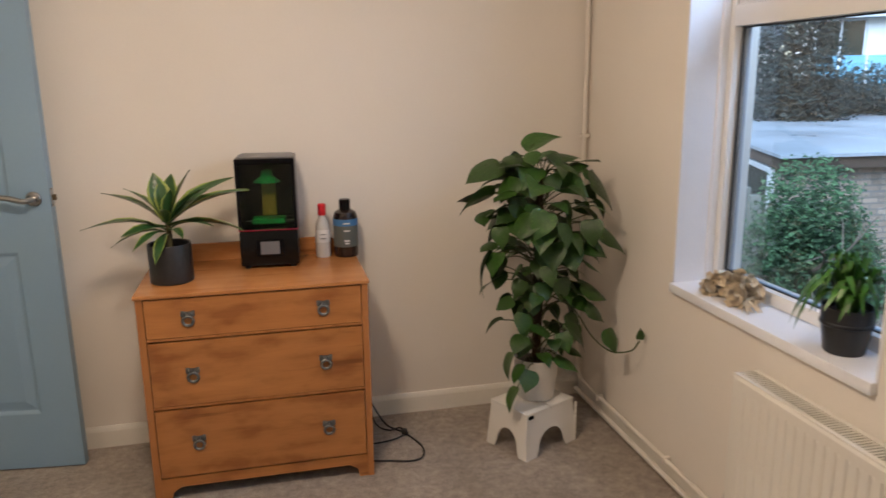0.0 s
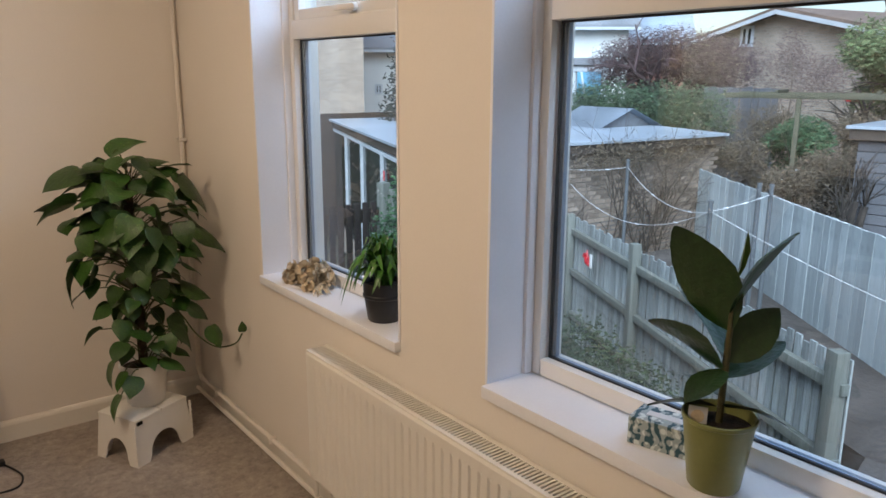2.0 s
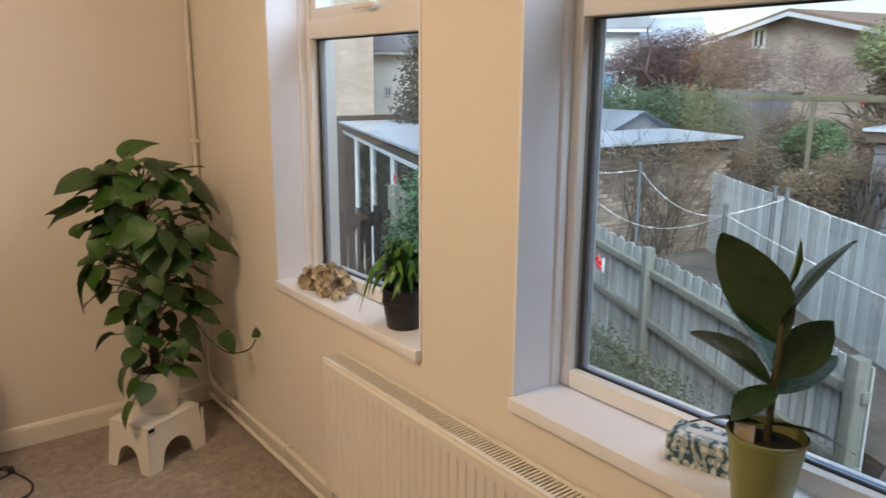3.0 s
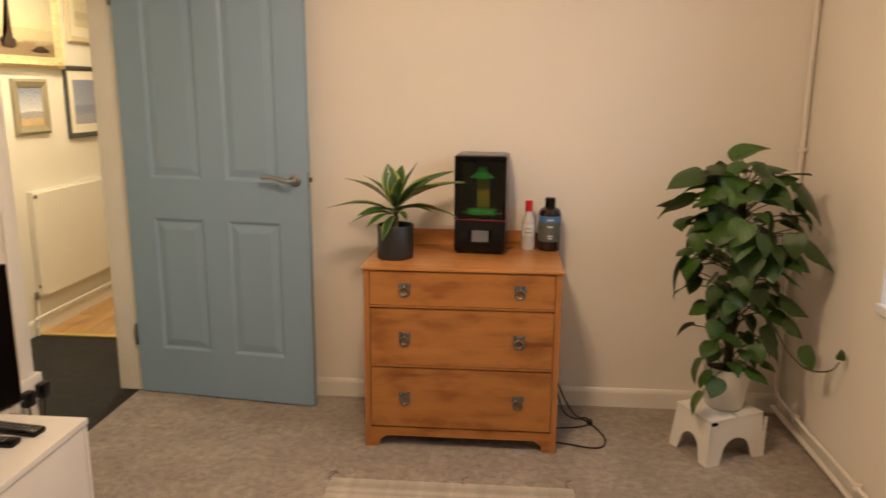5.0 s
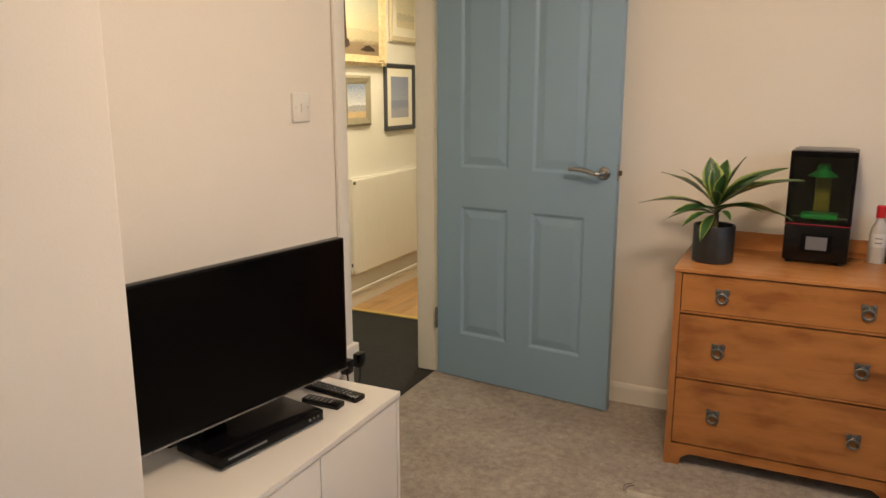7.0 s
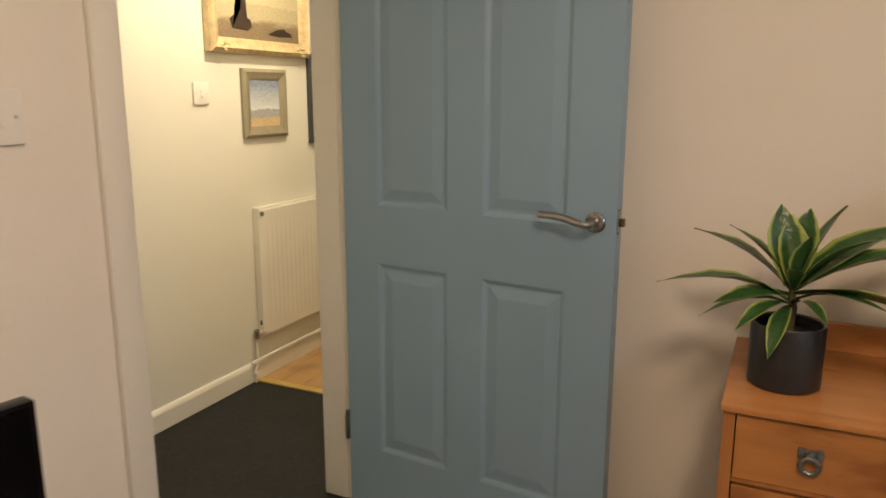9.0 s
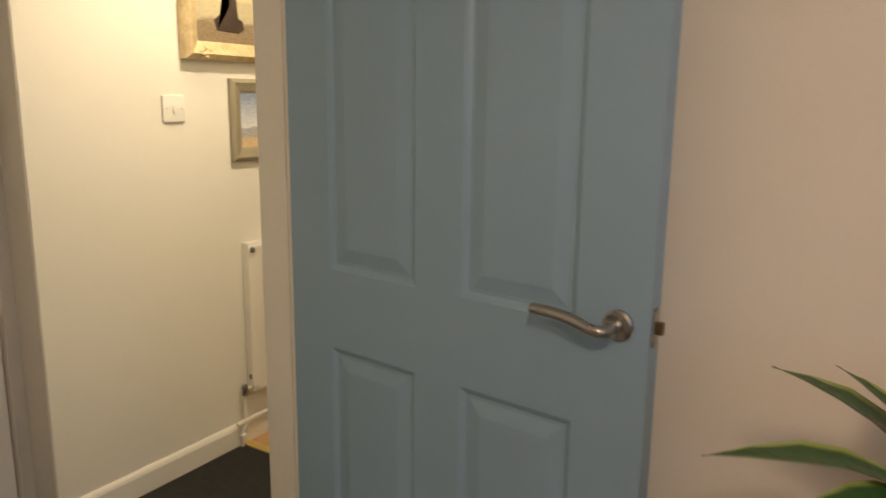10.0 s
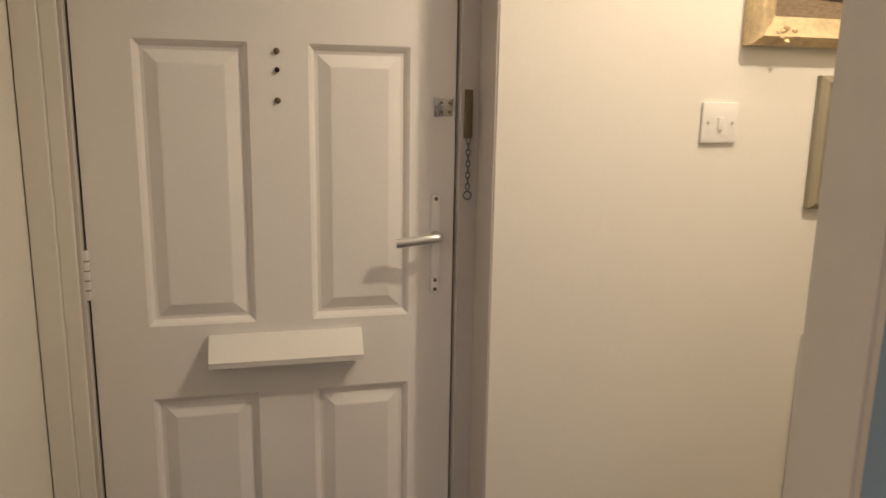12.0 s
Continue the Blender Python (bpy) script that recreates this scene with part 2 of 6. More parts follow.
M_VINE = painted("green_vine_stem", (0.055, 0.080, 0.022), 0.5, 0.2, 0.1)
M_DRAC = leafy("dracaena_leaf", (0.036, 0.105, 0.030), (0.34, 0.42, 0.10), 0.30, 0.2)
M_RUBBER = leafy("rubber_leaf", (0.019, 0.050, 0.012), None, 0.30, 0.25)
M_RUBBERTIP = leafy("rubber_new_leaf", (0.16, 0.24, 0.04), None, 0.3, 0.2)
M_SPIDER = leafy("spider_leaf", (0.075, 0.23, 0.03), None, 0.30, 0.55)
M_DRIED = painted("dried_petals", (0.90, 0.72, 0.50), 0.85, 0.16, 0.6, 60, 30, vary=0.2, dist=0.004)
M_RUG = painted("woven_rug", (0.62, 0.56, 0.48), 0.95, 0.14, 0.9, 160, 26, vary=0.3, dist=0.006)
M_CABLE = painted("black_cable", (0.012, 0.012, 0.013), 0.5, 0.1, 0.05)
M_GOLD = painted("gilt_frame", (0.70, 0.55, 0.32), 0.42, 0.2, 0.7, 80, 26, metal=0.2, dist=0.004)
M_GREYFRAME = wooden("grey_wood_frame", (0.33, 0.29, 0.20), (0.24, 0.21, 0.15), 0.5, "Z", 2.0, 0, False)
M_DARKFRAME = painted("blue_black_frame", (0.045, 0.05, 0.055), 0.4, 0.12, 0.2)
M_PALEFRAME = painted("pale_frame", (0.60, 0.52, 0.36), 0.45, 0.08, 0.2)
M_MAT = painted("cream_mount", (0.78, 0.74, 0.62), 0.85, 0.02, 0.05)

# ---------- mesh helpers ----------


def box(bm, x0, x1, y0, y1, z0, z1, bevel=0.0, m=None):
    """A box, bevelled if asked, added to bm; m moves it."""
    vs = [bm.verts.new((x, y, z)) for x in (x0, x1) for y in (y0, y1) for z in (z0, z1)]
    fs = [bm.faces.new([vs[i] for i in q]) for q in ((0, 1, 3, 2), (4, 6, 7, 5), (0, 4, 5, 1), (2, 3, 7, 6), (0, 2, 6, 4), (1, 5, 7, 3))]
    if bevel:
        es = list({e for f in fs for e in f.edges})
        r = bmesh.ops.bevel(bm, geom=es, offset=bevel, segments=2, affect="EDGES", profile=0.6)
        vs = list({v for f in r["faces"] for v in f.verts} | {v for v in vs if v.is_valid})
    if m is not None:
        bmesh.ops.transform(bm, matrix=m, verts=[v for v in vs if v.is_valid])
    return bm


def boxes(*rows, bevel=0.0):
    bm = bmesh.new()
    for r in rows:
        box(bm, *r, bevel=bevel)
    return bm


def lathe(profile, n=28, cx=0.0, cy=0.0, bm=None):
    """Turns (radius, height) pairs about z."""
    bm = bm or bmesh.new()
    rings = []
    for r, z in profile:
        rings.append([bm.verts.new((cx + r * math.cos(2 * math.pi * i / n), cy + r * math.sin(2 * math.pi * i / n), z)) for i in range(n)])
    for a, b in zip(rings, rings[1:]):
        for i in range(n):
            bm.faces.new((a[i], a[(i + 1) % n], b[(i + 1) % n], b[i]))
    if profile[0][0] > 1e-4:
        bm.faces.new(list(reversed(rings[0])))
    if profile[-1][0] > 1e-4:
        bm.faces.new(rings[-1])
    return bm


def tube(bm, pts, radii, n=8):
    """A round tube through points, with one radius or one for each point."""
    pts = [Vector(p) for p in pts]
    if isinstance(radii, (int, float)):
        radii = [radii] * len(pts)
    rings = []
    side = None
    for i, p in enumerate(pts):
        d = (pts[min(i + 1, len(pts) - 1)] - pts[max(i - 1, 0)]).normalized()
        if side is None:
            side = d.orthogonal().normalized()
        side = (side - d * side.dot(d)).normalized()
        up = d.cross(side)
        rings.append([bm.verts.new(p + (side * math.cos(2 * math.pi * k / n) + up * math.sin(2 * math.pi * k / n)) * radii[i]) for k in range(n)])
    for a, b in zip(rings, rings[1:]):
        for k in range(n):
            bm.faces.new((a[k], a[(k + 1) % n], b[(k + 1) % n], b[k]))
    bm.faces.new(list(reversed(rings[0])))
    bm.faces.new(rings[-1])
    return bm


def curve_pts(pts, n=24):
    """Catmull-Rom through the points."""
    p = [Vector(q) for q in pts]
    p = [2 * p[0] - p[1]] + p + [2 * p[-1] - p[-2]]
    out = []
    for i in range(1, len(p) - 2):
        for k in range(n):
            t = k / n
            a, b, c, d = p[i - 1], p[i], p[i + 1], p[i + 2]
            out.append(0.5 * (2 * b + (c - a) * t + (2 * a - 5 * b + 4 * c - d) * t * t + (3 * b - a - 3 * c + d) * t ** 3))
    out.append(p[-2])
    return out


def mesh_of(name, bm, material, smooth=None):
    bmesh.ops.recalc_face_normals(bm, faces=bm.faces)
    me = bpy.data.meshes.new(name)
    bm.to_mesh(me)
    bm.free()
    if smooth is not None:
        for p in me.polygons:
            p.use_smooth = True
        me.set_sharp_from_angle(angle=radians(smooth))
    me.materials.append(material)
    return me


def thing(name, loc, label, category, rz=0.0, group=""):
    ob = new(name)
    ob.empty_display_size = 0.05
    ob.matrix_world = pose(*loc, 0, 0, rz)
    return tagged(ob, label, category, group)


def part(name, bm, material, parent, label="", smooth=35, m=None):
    me = bm if isinstance(bm, bpy.types.Mesh) else mesh_of(name, bm, material, smooth)
    ob = new(name, me)
    ob.parent = parent
    if m is not None:
        ob.matrix_basis = m
    if label:
        ob["label"] = label
    return ob


def setting(name, bm, material, label, category, smooth=None):
    return tagged(new(name, mesh_of(name, bm, material, smooth)), label, category, "", "structure")


# ---------- room and hall ----------
XE, YN, XW, H = 1.248, 3.005, -1.553, 2.36          # window wall, back wall, television wall, ceiling
XH, XHW = -1.716, -2.585                              # hall side of the television wall, far hall wall
DOOR0, DOOR1, DOORH = 2.100, 2.992, 2.03            # doorway between room and hall
W1 = (1.407, 2.274)
W2 = (-0.42, 1.054)
SILL, HEAD = 0.712, 2.05

setting("floor", boxes((-1.635, 1.26, -2.2, 3.02, -0.05, 0.0)), M_CARPET, "worn grey-beige cut pile carpet", "carpet")
setting("hall_floor", boxes((-2.80, -1.635, 1.9, 3.672, -0.05, -0.002)), M_DARKCARPET, "charcoal ribbed carpet in the hall", "carpet")
setting("ceiling", boxes((-2.90, 1.6, -2.3, 5.6, H, H + 0.1)), M_CEIL, "plain white painted ceiling", "ceiling")
setting("wall_north", boxes((XH, 1.6, YN, YN + 0.12, -0.05, H)), M_WALL, "cream painted plaster wall behind the chest", "wall")
setting("wall_east", boxes(
    (XE, 1.50, -2.2, W2[0], -0.05, H), (XE, 1.50, W2[1], W1[0], -0.05, H), (XE, 1.50, W1[1], YN, -0.05, H),
    (XE, 1.50, W2[0], W2[1], -0.05, SILL - 0.03), (XE, 1.50, W1[0], W1[1], -0.05, SILL - 0.03),
    (XE, 1.50, W2[0], W2[1], HEAD, H), (XE, 1.50, W1[0], W1[1], HEAD, H)), M_WALL, "cream painted plaster wall with two windows", "wall")
setting("wall_south", boxes((-1.4, 1.6, -2.3, -2.2, -0.05, H)), M_WALL, "cream painted plaster wall", "wall")
setting("wall_west", boxes((XH, XW, 0.8, DOOR0, -0.05, H), (XH, XW, DOOR0, DOOR1, DOORH, H), (XH, XW, DOOR1, YN - 0.001, -0.05, H)),
        M_WALL, "cream painted plaster wall behind the television", "wall")
setting("wall_breast", boxes((XH, -1.20, -2.3, 0.857, -0.05, H), bevel=0.004), M_WALL, "cream painted chimney breast projecting beside the television", "wall")
setting("wall_hall_west", boxes((-2.85, XHW, 2.926, 5.6, -0.05, H), (-2.85, XHW, 1.9, 2.926, 2.08, H)), M_HALLWALL, "off-white painted hall wall hung with pictures", "wall")
setting("wall_hall_south", boxes((-2.85, XH, 1.88, 2.008, -0.05, H)), M_HALLWALL, "off-white painted wall beside the front door", "wall")
setting("wall_hall_east", boxes((XH, XH + 0.06, YN + 0.12, 5.6, -0.05, H)), M_HALLWALL, "off-white painted hall wall", "wall")
setting("wall_hall_north", boxes((XHW, XH, 5.5, 5.6, -0.05, H)), M_HALLWALL, "off-white painted wall at the end of the hall", "wall")


def board_profile(h, d):
    return [(0, 0), (d, 0), (d, h - 0.018), (d * 0.75, h - 0.008), (d * 0.35, h), (0, h)]


def skirting(name, a, b, h=0.085, d=0.014, label="cream gloss painted skirting board"):
    """A board along the floor from a to b; it stands out to the left of that way."""
    bm = bmesh.new()
    a, b = Vector((*a, 0)), Vector((*b, 0))
    out = Vector((0, 0, 1)).cross((b - a).normalized())
    prof = board_profile(h, d)
    rows = [[bm.verts.new(p + out * u + Vector((0, 0, w))) for u, w in prof] for p in (a, b)]
    n = len(prof)
    for i in range(n):
        bm.faces.new((rows[0][i], rows[0][(i + 1) % n], rows[1][(i + 1) % n], rows[1][i]))
    bm.faces.new(rows[0])
    bm.faces.new(list(reversed(rows[1])))
    return setting(name, bm, M_GLOSS, label, "skirting board")


skirting("baseboard_north", (XE, YN), (XW + 0.02, YN))
skirting("baseboard_east", (XE, -2.2), (XE, YN - 0.016), 0.075, 0.012)
skirting("baseboard_west", (XW, 2.05), (XW, 0.87))
skirting("baseboard_breast", (-1.20, 0.855), (-1.20, -2.2))
skirting("baseboard_hall_west", (XHW, 5.5), (XHW, 2.931), 0.09, 0.016, "white gloss painted hall skirting board")
skirting("baseboard_hall_east", (XH, YN + 0.14), (XH, 5.5), 0.09, 0.016, "white gloss painted hall skirting board")

# pipe trunking along the foot of the window wall and pipe in the corner
trunk = thing("heating_pipes", (1.216, 2.962, 0), "cream painted heating pipes in the room corner above the skirting", "pipe")
bm = bmesh.new()
tube(bm, curve_pts([(0.008, 0.015, 2.33), (0.008, 0.015, 1.2), (0.006, 0.012, 0.25), (0.004, 0.0, 0.13), (0.004, -0.05, 0.098), (0.004, -0.12, 0.094), (0.004, -1.2, 0.09)], 8), 0.0085, 10)
part("pipe", bm, M_WALL, trunk)
bm = bmesh.new()
tube(bm, [(-0.012, -0.02, 0.052), (-0.012, -1.2, 0.048)], 0.009, 10)
part("lower_pipe", bm, M_WALL, trunk)
for z in (1.148, 1.9, 0.5):
    part("pipe_clip", boxes((-0.006, 0.026, 0.0, 0.034, z - 0.007, z + 0.007), bevel=0.003), M_WALL, trunk)
for y in (-0.22, -0.75):
    part("pipe_clip", boxes((-0.012, 0.02, y - 0.008, y + 0.008, 0.08, 0.105), bevel=0.003), M_WALL, trunk)

# hall laminate planks, with the brass strip
for i in range(8):
    x0 = XHW + i * 0.119
    for k, (y0, y1) in enumerate(((3.69, 4.5), (4.502, 5.5)) if i % 2 else ((3.69, 4.05), (4.052, 5.5))):
        bm = boxes((x0 + 0.0006, min(x0 + 0.1184, XH), y0, y1, -0.02, 0.002), bevel=0.0008)
        if i == 0 and k == 0:
            lam = setting("hall_laminate", boxes((XHW, XH, 3.69, 5.5, -0.05, -0.012)), M_LAMINATE, "golden wood laminate floor at the end of the hall", "floor")
        part("plank", bm, M_LAMINATE, lam)
setting("threshold_strip", boxes((XHW + 0.016, XH, 3.664, 3.702, -0.001, 0.006), bevel=0.002), M_BRASS, "brass threshold strip between carpet and laminate", "trim")

# ---------- doorway lining and architrave ----------
lin = setting("doorway_lining", boxes(
    (XH - 0.004, XW + 0.004, DOOR1 - 0.008, DOOR1 + 0.001, 0, DOORH), (XH - 0.004, XW + 0.004, DOOR0 - 0.004, DOOR0 + 0.022, 0, DOORH),
    (XH - 0.004, XW + 0.004, DOOR0 + 0.022, DOOR1 - 0.016, DOORH - 0.03, DOORH)), M_GLOSS, "cream gloss painted door lining", "door frame")
part("door_stop", boxes((XH - 0.008, XH + 0.075, DOOR1 - 0.013, DOOR1 - 0.007, 0, DOORH - 0.03), bevel=0.002), M_GLOSS, lin)
part("door_stop", boxes((XH - 0.008, XH + 0.075, DOOR0 + 0.021, DOOR0 + 0.034, 0, DOORH - 0.03), bevel=0.002), M_GLOSS, lin)
part("architrave", boxes((XW + 0.002, XW + 0.016, DOOR0 - 0.05, DOOR0 + 0.012, 0, DOORH + 0.05), bevel=0.004), M_GLOSS, lin)
part("architrave", boxes((XW + 0.002, XW + 0.016, DOOR0 + 0.012, DOOR1 - 0.03, DOORH - 0.012, DOORH + 0.05), bevel=0.004), M_GLOSS, lin)
part("architrave", boxes((XH - 0.016, XH - 0.002, DOOR0 - 0.05, DOOR0 + 0.012, 0, DOORH + 0.05), bevel=0.004), M_GLOSS, lin)
part("architrave", boxes((XH - 0.016, XH - 0.002, DOOR1 - 0.004, DOOR1 + 0.06, 0, DOORH + 0.05), bevel=0.004), M_GLOSS, lin)


def panelled_leaf(w, h, t, panels, groove=0.010, bevel=0.028):
    """A door leaf in x (width) and z, its face at y = 0 towards -y, with raised and fielded panels (x0, x1, z0, z1)."""
    bm = bmesh.new()
    xs = sorted({0.0, w, *[p[0] for p in panels], *[p[1] for p in panels]})
    zs = sorted({0.0, h, *[p[2] for p in panels], *[p[3] for p in panels]})
    grid = {}

    def v(x, y, z):
        k = (round(x, 5), round(y, 5), round(z, 5))
        if k not in grid:
            grid[k] = bm.verts.new((x, y, z))
        return grid[k]

    for x0, x1 in zip(xs, xs[1:]):
        for z0, z1 in zip(zs, zs[1:]):
            if not any(p[0] <= x0 and x1 <= p[1] and p[2] <= z0 and z1 <= p[3] for p in panels):
                bm.faces.new((v(x0, 0, z0), v(x1, 0, z0), v(x1, 0, z1), v(x0, 0, z1)))
    for x0, x1, z0, z1 in panels:
        steps = ((0, 0), (0.006, groove * 0.35), (0.013, groove), (0.020, groove), (0.020 + bevel, groove * 0.15), (0.024 + bevel, groove * 0.12))
        loops = [[v(x0 + d, y, z0 + d), v(x1 - d, y, z0 + d), v(x1 - d, y, z1 - d), v(x0 + d, y, z1 - d)] for d, y in steps]
        for a, b in zip(loops, loops[1:]):
            for i in range(4):
                bm.faces.new((a[i], a[(i + 1) % 4], b[(i + 1) % 4], b[i]))
        bm.faces.new(loops[-1])
    back = [v(0, t, 0), v(w, t, 0), v(w, t, h), v(0, t, h)]
    bm.faces.new(list(reversed(back)))
    border = [((0, 0), (w, 0)), ((w, 0), (w, h)), ((w, h), (0, h)), ((0, h), (0, 0))]
    for (xa, za), (xb, zb) in border:
        front = [(x, z) for x in xs for z in zs if (abs(xa - xb) < 1e-6 and abs(x - xa) < 1e-6) or (abs(za - zb) < 1e-6 and abs(z - za) < 1e-6)]
        front.sort(key=lambda q: (q[0] - xa) ** 2 + (q[1] - za) ** 2)
        bm.faces.new([v(x, 0, z) for x, z in front] + [v(xb, t, zb), v(xa, t, za)])
    return bm


# ---------- blue door, standing open ----------
door = tagged(thing("door_1", (-1.610, 2.960, 0.006), "blue-grey painted panel door standing wide open", "door", -6.9), kind="structure")
leaf = part("leaf", panelled_leaf(0.838, 1.981, 0.036, [(0.122, 0.361, 0.212, 0.812), (0.471, 0.711, 0.212, 0.812), (0.122, 0.361, 0.985, 1.84), (0.471, 0.711, 0.985, 1.84)], 0.0078), M_BLUE, door, smooth=None)
hnd = part("lever_handle", tube(bmesh.new(), curve_pts([(0.786, -0.012, 0.996), (0.784, -0.048, 0.996), (0.766, -0.056, 0.998), (0.728, -0.055, 1.008), (0.688, -0.054, 1.012), (0.658, -0.053, 1.012)], 6), 0.0095, 12), M_STEEL, door, "brushed steel lever handle")
bm = lathe([(0.0, 0.0), (0.026, 0.0), (0.026, 0.006), (0.022, 0.010), (0.012, 0.011), (0.011, 0.03), (0.0, 0.03)], 24)
bmesh.ops.transform(bm, matrix=pose(0.786, 0.001, 0.996, 90), verts=bm.verts)
part("rose", bm, M_STEEL, hnd)
lat = part("latch_plate", boxes((0.8375, 0.8405, 0.008, 0.030, 0.966, 1.030), bevel=0.001), M_STEEL, door)
part("latch_bolt", boxes((0.840, 0.852, 0.013, 0.025, 0.988, 1.008), bevel=0.002), M_OLDBRASS, lat)
for z in (0.22, 1.70):
    part("hinge", boxes((-0.012, 0.001, -0.006, 0.010, z, z + 0.100), bevel=0.004), M_PEWTER, door)

# ---------- front door in its recess ----------
setting("front_door_frame", boxes((-2.78, -2.705, 2.880, 2.925, 0, 2.08), (-2.78, -2.705, 2.008, 2.098, 0, 2.08), (-2.78, -2.705, 2.098, 2.880, 2.02, 2.08),
                                  (-2.705, -2.587, 2.921, 2.929, 0, 2.08), bevel=0.003), M_FRONTFRAME, "grey painted front door frame", "door frame")
setting("front_door_casing", boxes((-2.705, -2.687, 2.010, 2.058, 0, 2.08), (-2.705, -2.694, 2.058, 2.090, 0, 2.08), bevel=0.003), M_GLOSS, "cream painted casing beside the front door", "trim")
setting("front_door_threshold", boxes((-2.84, -2.66, 2.010, 2.905, -0.01, 0.018), bevel=0.003), M_PEWTER, "low grey metal door threshold", "trim")
setting("wall_behind_front_door", boxes((-2.95, -2.86, 1.88, 3.0, -0.05, H)), M_FRONTFRAME, "plain closing wall", "wall")

fd = tagged(thing("door_2", (-2.727, 2.103, 0.02), "white panelled front door, closed, with letter cage", "door", 90), kind="structure")
# local x runs along world y, local -y faces the hall
fl = part("leaf", panelled_leaf(0.772, 1.992, 0.044, [(0.109, 0.331, 0.843, 1.437), (0.453, 0.670, 0.843, 1.437), (0.109, 0.331, 0.20, 0.680), (0.453, 0.670, 0.20, 0.680),
                                                      (0.109, 0.331, 1.565, 1.87), (0.453, 0.670, 1.565, 1.87)], 0.012, 0.026), M_FRONT, fd, smooth=None)
bm = bmesh.new()
lid = [(-0.001, 0.818), (-0.010, 0.820), (-0.050, 0.770), (-0.048, 0.757), (-0.001, 0.757)]
rows = [[bm.verts.new((x, y, z)) for y, z in lid] for x in (0.230, 0.560)]
for i in range(len(lid)):
    bm.faces.new((rows[0][i], rows[0][(i + 1) % 5], rows[1][(i + 1) % 5], rows[1][i]))
bm.faces.new(rows[0])
bm.faces.new(list(reversed(rows[1])))
part("letter_flap", bm, M_WHITEPLASTIC, fd, "white letterbox cowl", smooth=None)
for z, r in ((1.420, 0.0065), (1.382, 0.0055), (1.320, 0.0065)):
    bm = lathe([(0.0, 0), (r, 0), (r, 0.003), (r * 0.6, 0.006), (0.0, 0.007)], 14)
    bmesh.ops.transform(bm, matrix=pose(0.389, 0.0, z, 90), verts=bm.verts)
    part("screw" if z != 1.382 else "peephole", bm, M_OLDBRASS if z != 1.382 else M_BLACK, fd)
bm = boxes((0.719, 0.739, -0.010, 0.001, 0.947, 1.114), (0.722, 0.736, -0.005, 0.001, 0.928, 0.948), (0.719, 0.739, -0.010, 0.001, 0.900, 0.928), bevel=0.003)
for z in (1.112, 0.902):
    bm_end = lathe([(0.0, 0), (0.0098, 0), (0.0098, 0.008), (0.008, 0.0098), (0.0, 0.0098)], 20)
    bmesh.ops.transform(bm_end, matrix=pose(0.729, 0.0, z, 90), verts=bm_end.verts)
    end_mesh = bpy.data.meshes.new("plate_end")
    bm_end.to_mesh(end_mesh)
    bm_end.free()
    bm.from_mesh(end_mesh)
    bpy.data.meshes.remove(end_mesh)
fh = part("handle_plate", bm, M_BRIGHTWHITE, fd, "white handle backplate")
part("lever", tube(bmesh.new(), curve_pts([(0.729, -0.008, 1.028), (0.729, -0.044, 1.028), (0.716, -0.052, 1.028), (0.68, -0.052, 1.024), (0.632, -0.050, 1.018)], 6), 0.0105, 12), M_SATIN, fh, "satin steel lever")
for z in (1.110, 0.923, 0.902):
    bm = lathe([(0.0, 0), (0.0042, 0), (0.0042, 0.002), (0, 0.002)], 12)
    bmesh.ops.transform(bm, matrix=pose(0.729, -0.0095, z, 90), verts=bm.verts)
    part("keyhole" if z == 0.923 else "screw", bm, M_OLDBRASS, fh)
cp = part("chain_plate", boxes((0.727, 0.765, -0.005, 0.001, 1.292, 1.330), (0.724, 0.731, -0.011, 0.001, 1.290, 1.332), bevel=0.002), M_STEEL, fd, "small steel door chain plate")
for x in (0.739, 0.757):
    for z in (1.301, 1.321):
        part("screw", boxes((x - 0.003, x + 0.003, -0.007, -0.004, z - 0.003, z + 0.003), bevel=0.001), M_OLDBRASS, cp)
hg = part("hinge", boxes((-0.016, 0.004, -0.014, 0.0, 0.910, 1.014), bevel=0.003), M_UPVC, fd, "white door hinge")
for i in range(1, 5):
    part("knuckle_gap", boxes((-0.0165, 0.0045, -0.0145, -0.004, 0.910 + i * 0.0205, 0.912 + i * 0.0205)), M_OLDBRASS, hg)

chain = thing("door_chain", (-2.703, 2.897, 1.135), "tarnished door chain hanging on the front door frame", "door chain")
part("holder", boxes((-0.002, 0.012, -0.008, 0.008, 0.13, 0.235), bevel=0.002), M_OLDBRASS, chain)
for i in range(9):
    bm = bmesh.new()
    ring = [(0.010 + (0.0035 * math.sin(a) if i % 2 else 0), (0.0 if i % 2 else 0.0045 * math.sin(a)), 0.008 * math.cos(a)) for a in [2 * math.pi * k / 10 for k in range(11)]]
    tube(bm, ring, 0.0016, 5)
    part("link", bm, M_PEWTER, chain, m=pose(0, 0, 0.125 - i * 0.0125))
bm = bmesh.new()
tube(bm, [(0.010, 0.009 * math.sin(a), 0.009 * math.cos(a)) for a in [2 * math.pi * k / 14 for k in range(15)]], 0.002, 6)
part("end_ring", bm, M_PEWTER, chain, m=pose(0, 0, 0.005))

# ---------- windows ----------


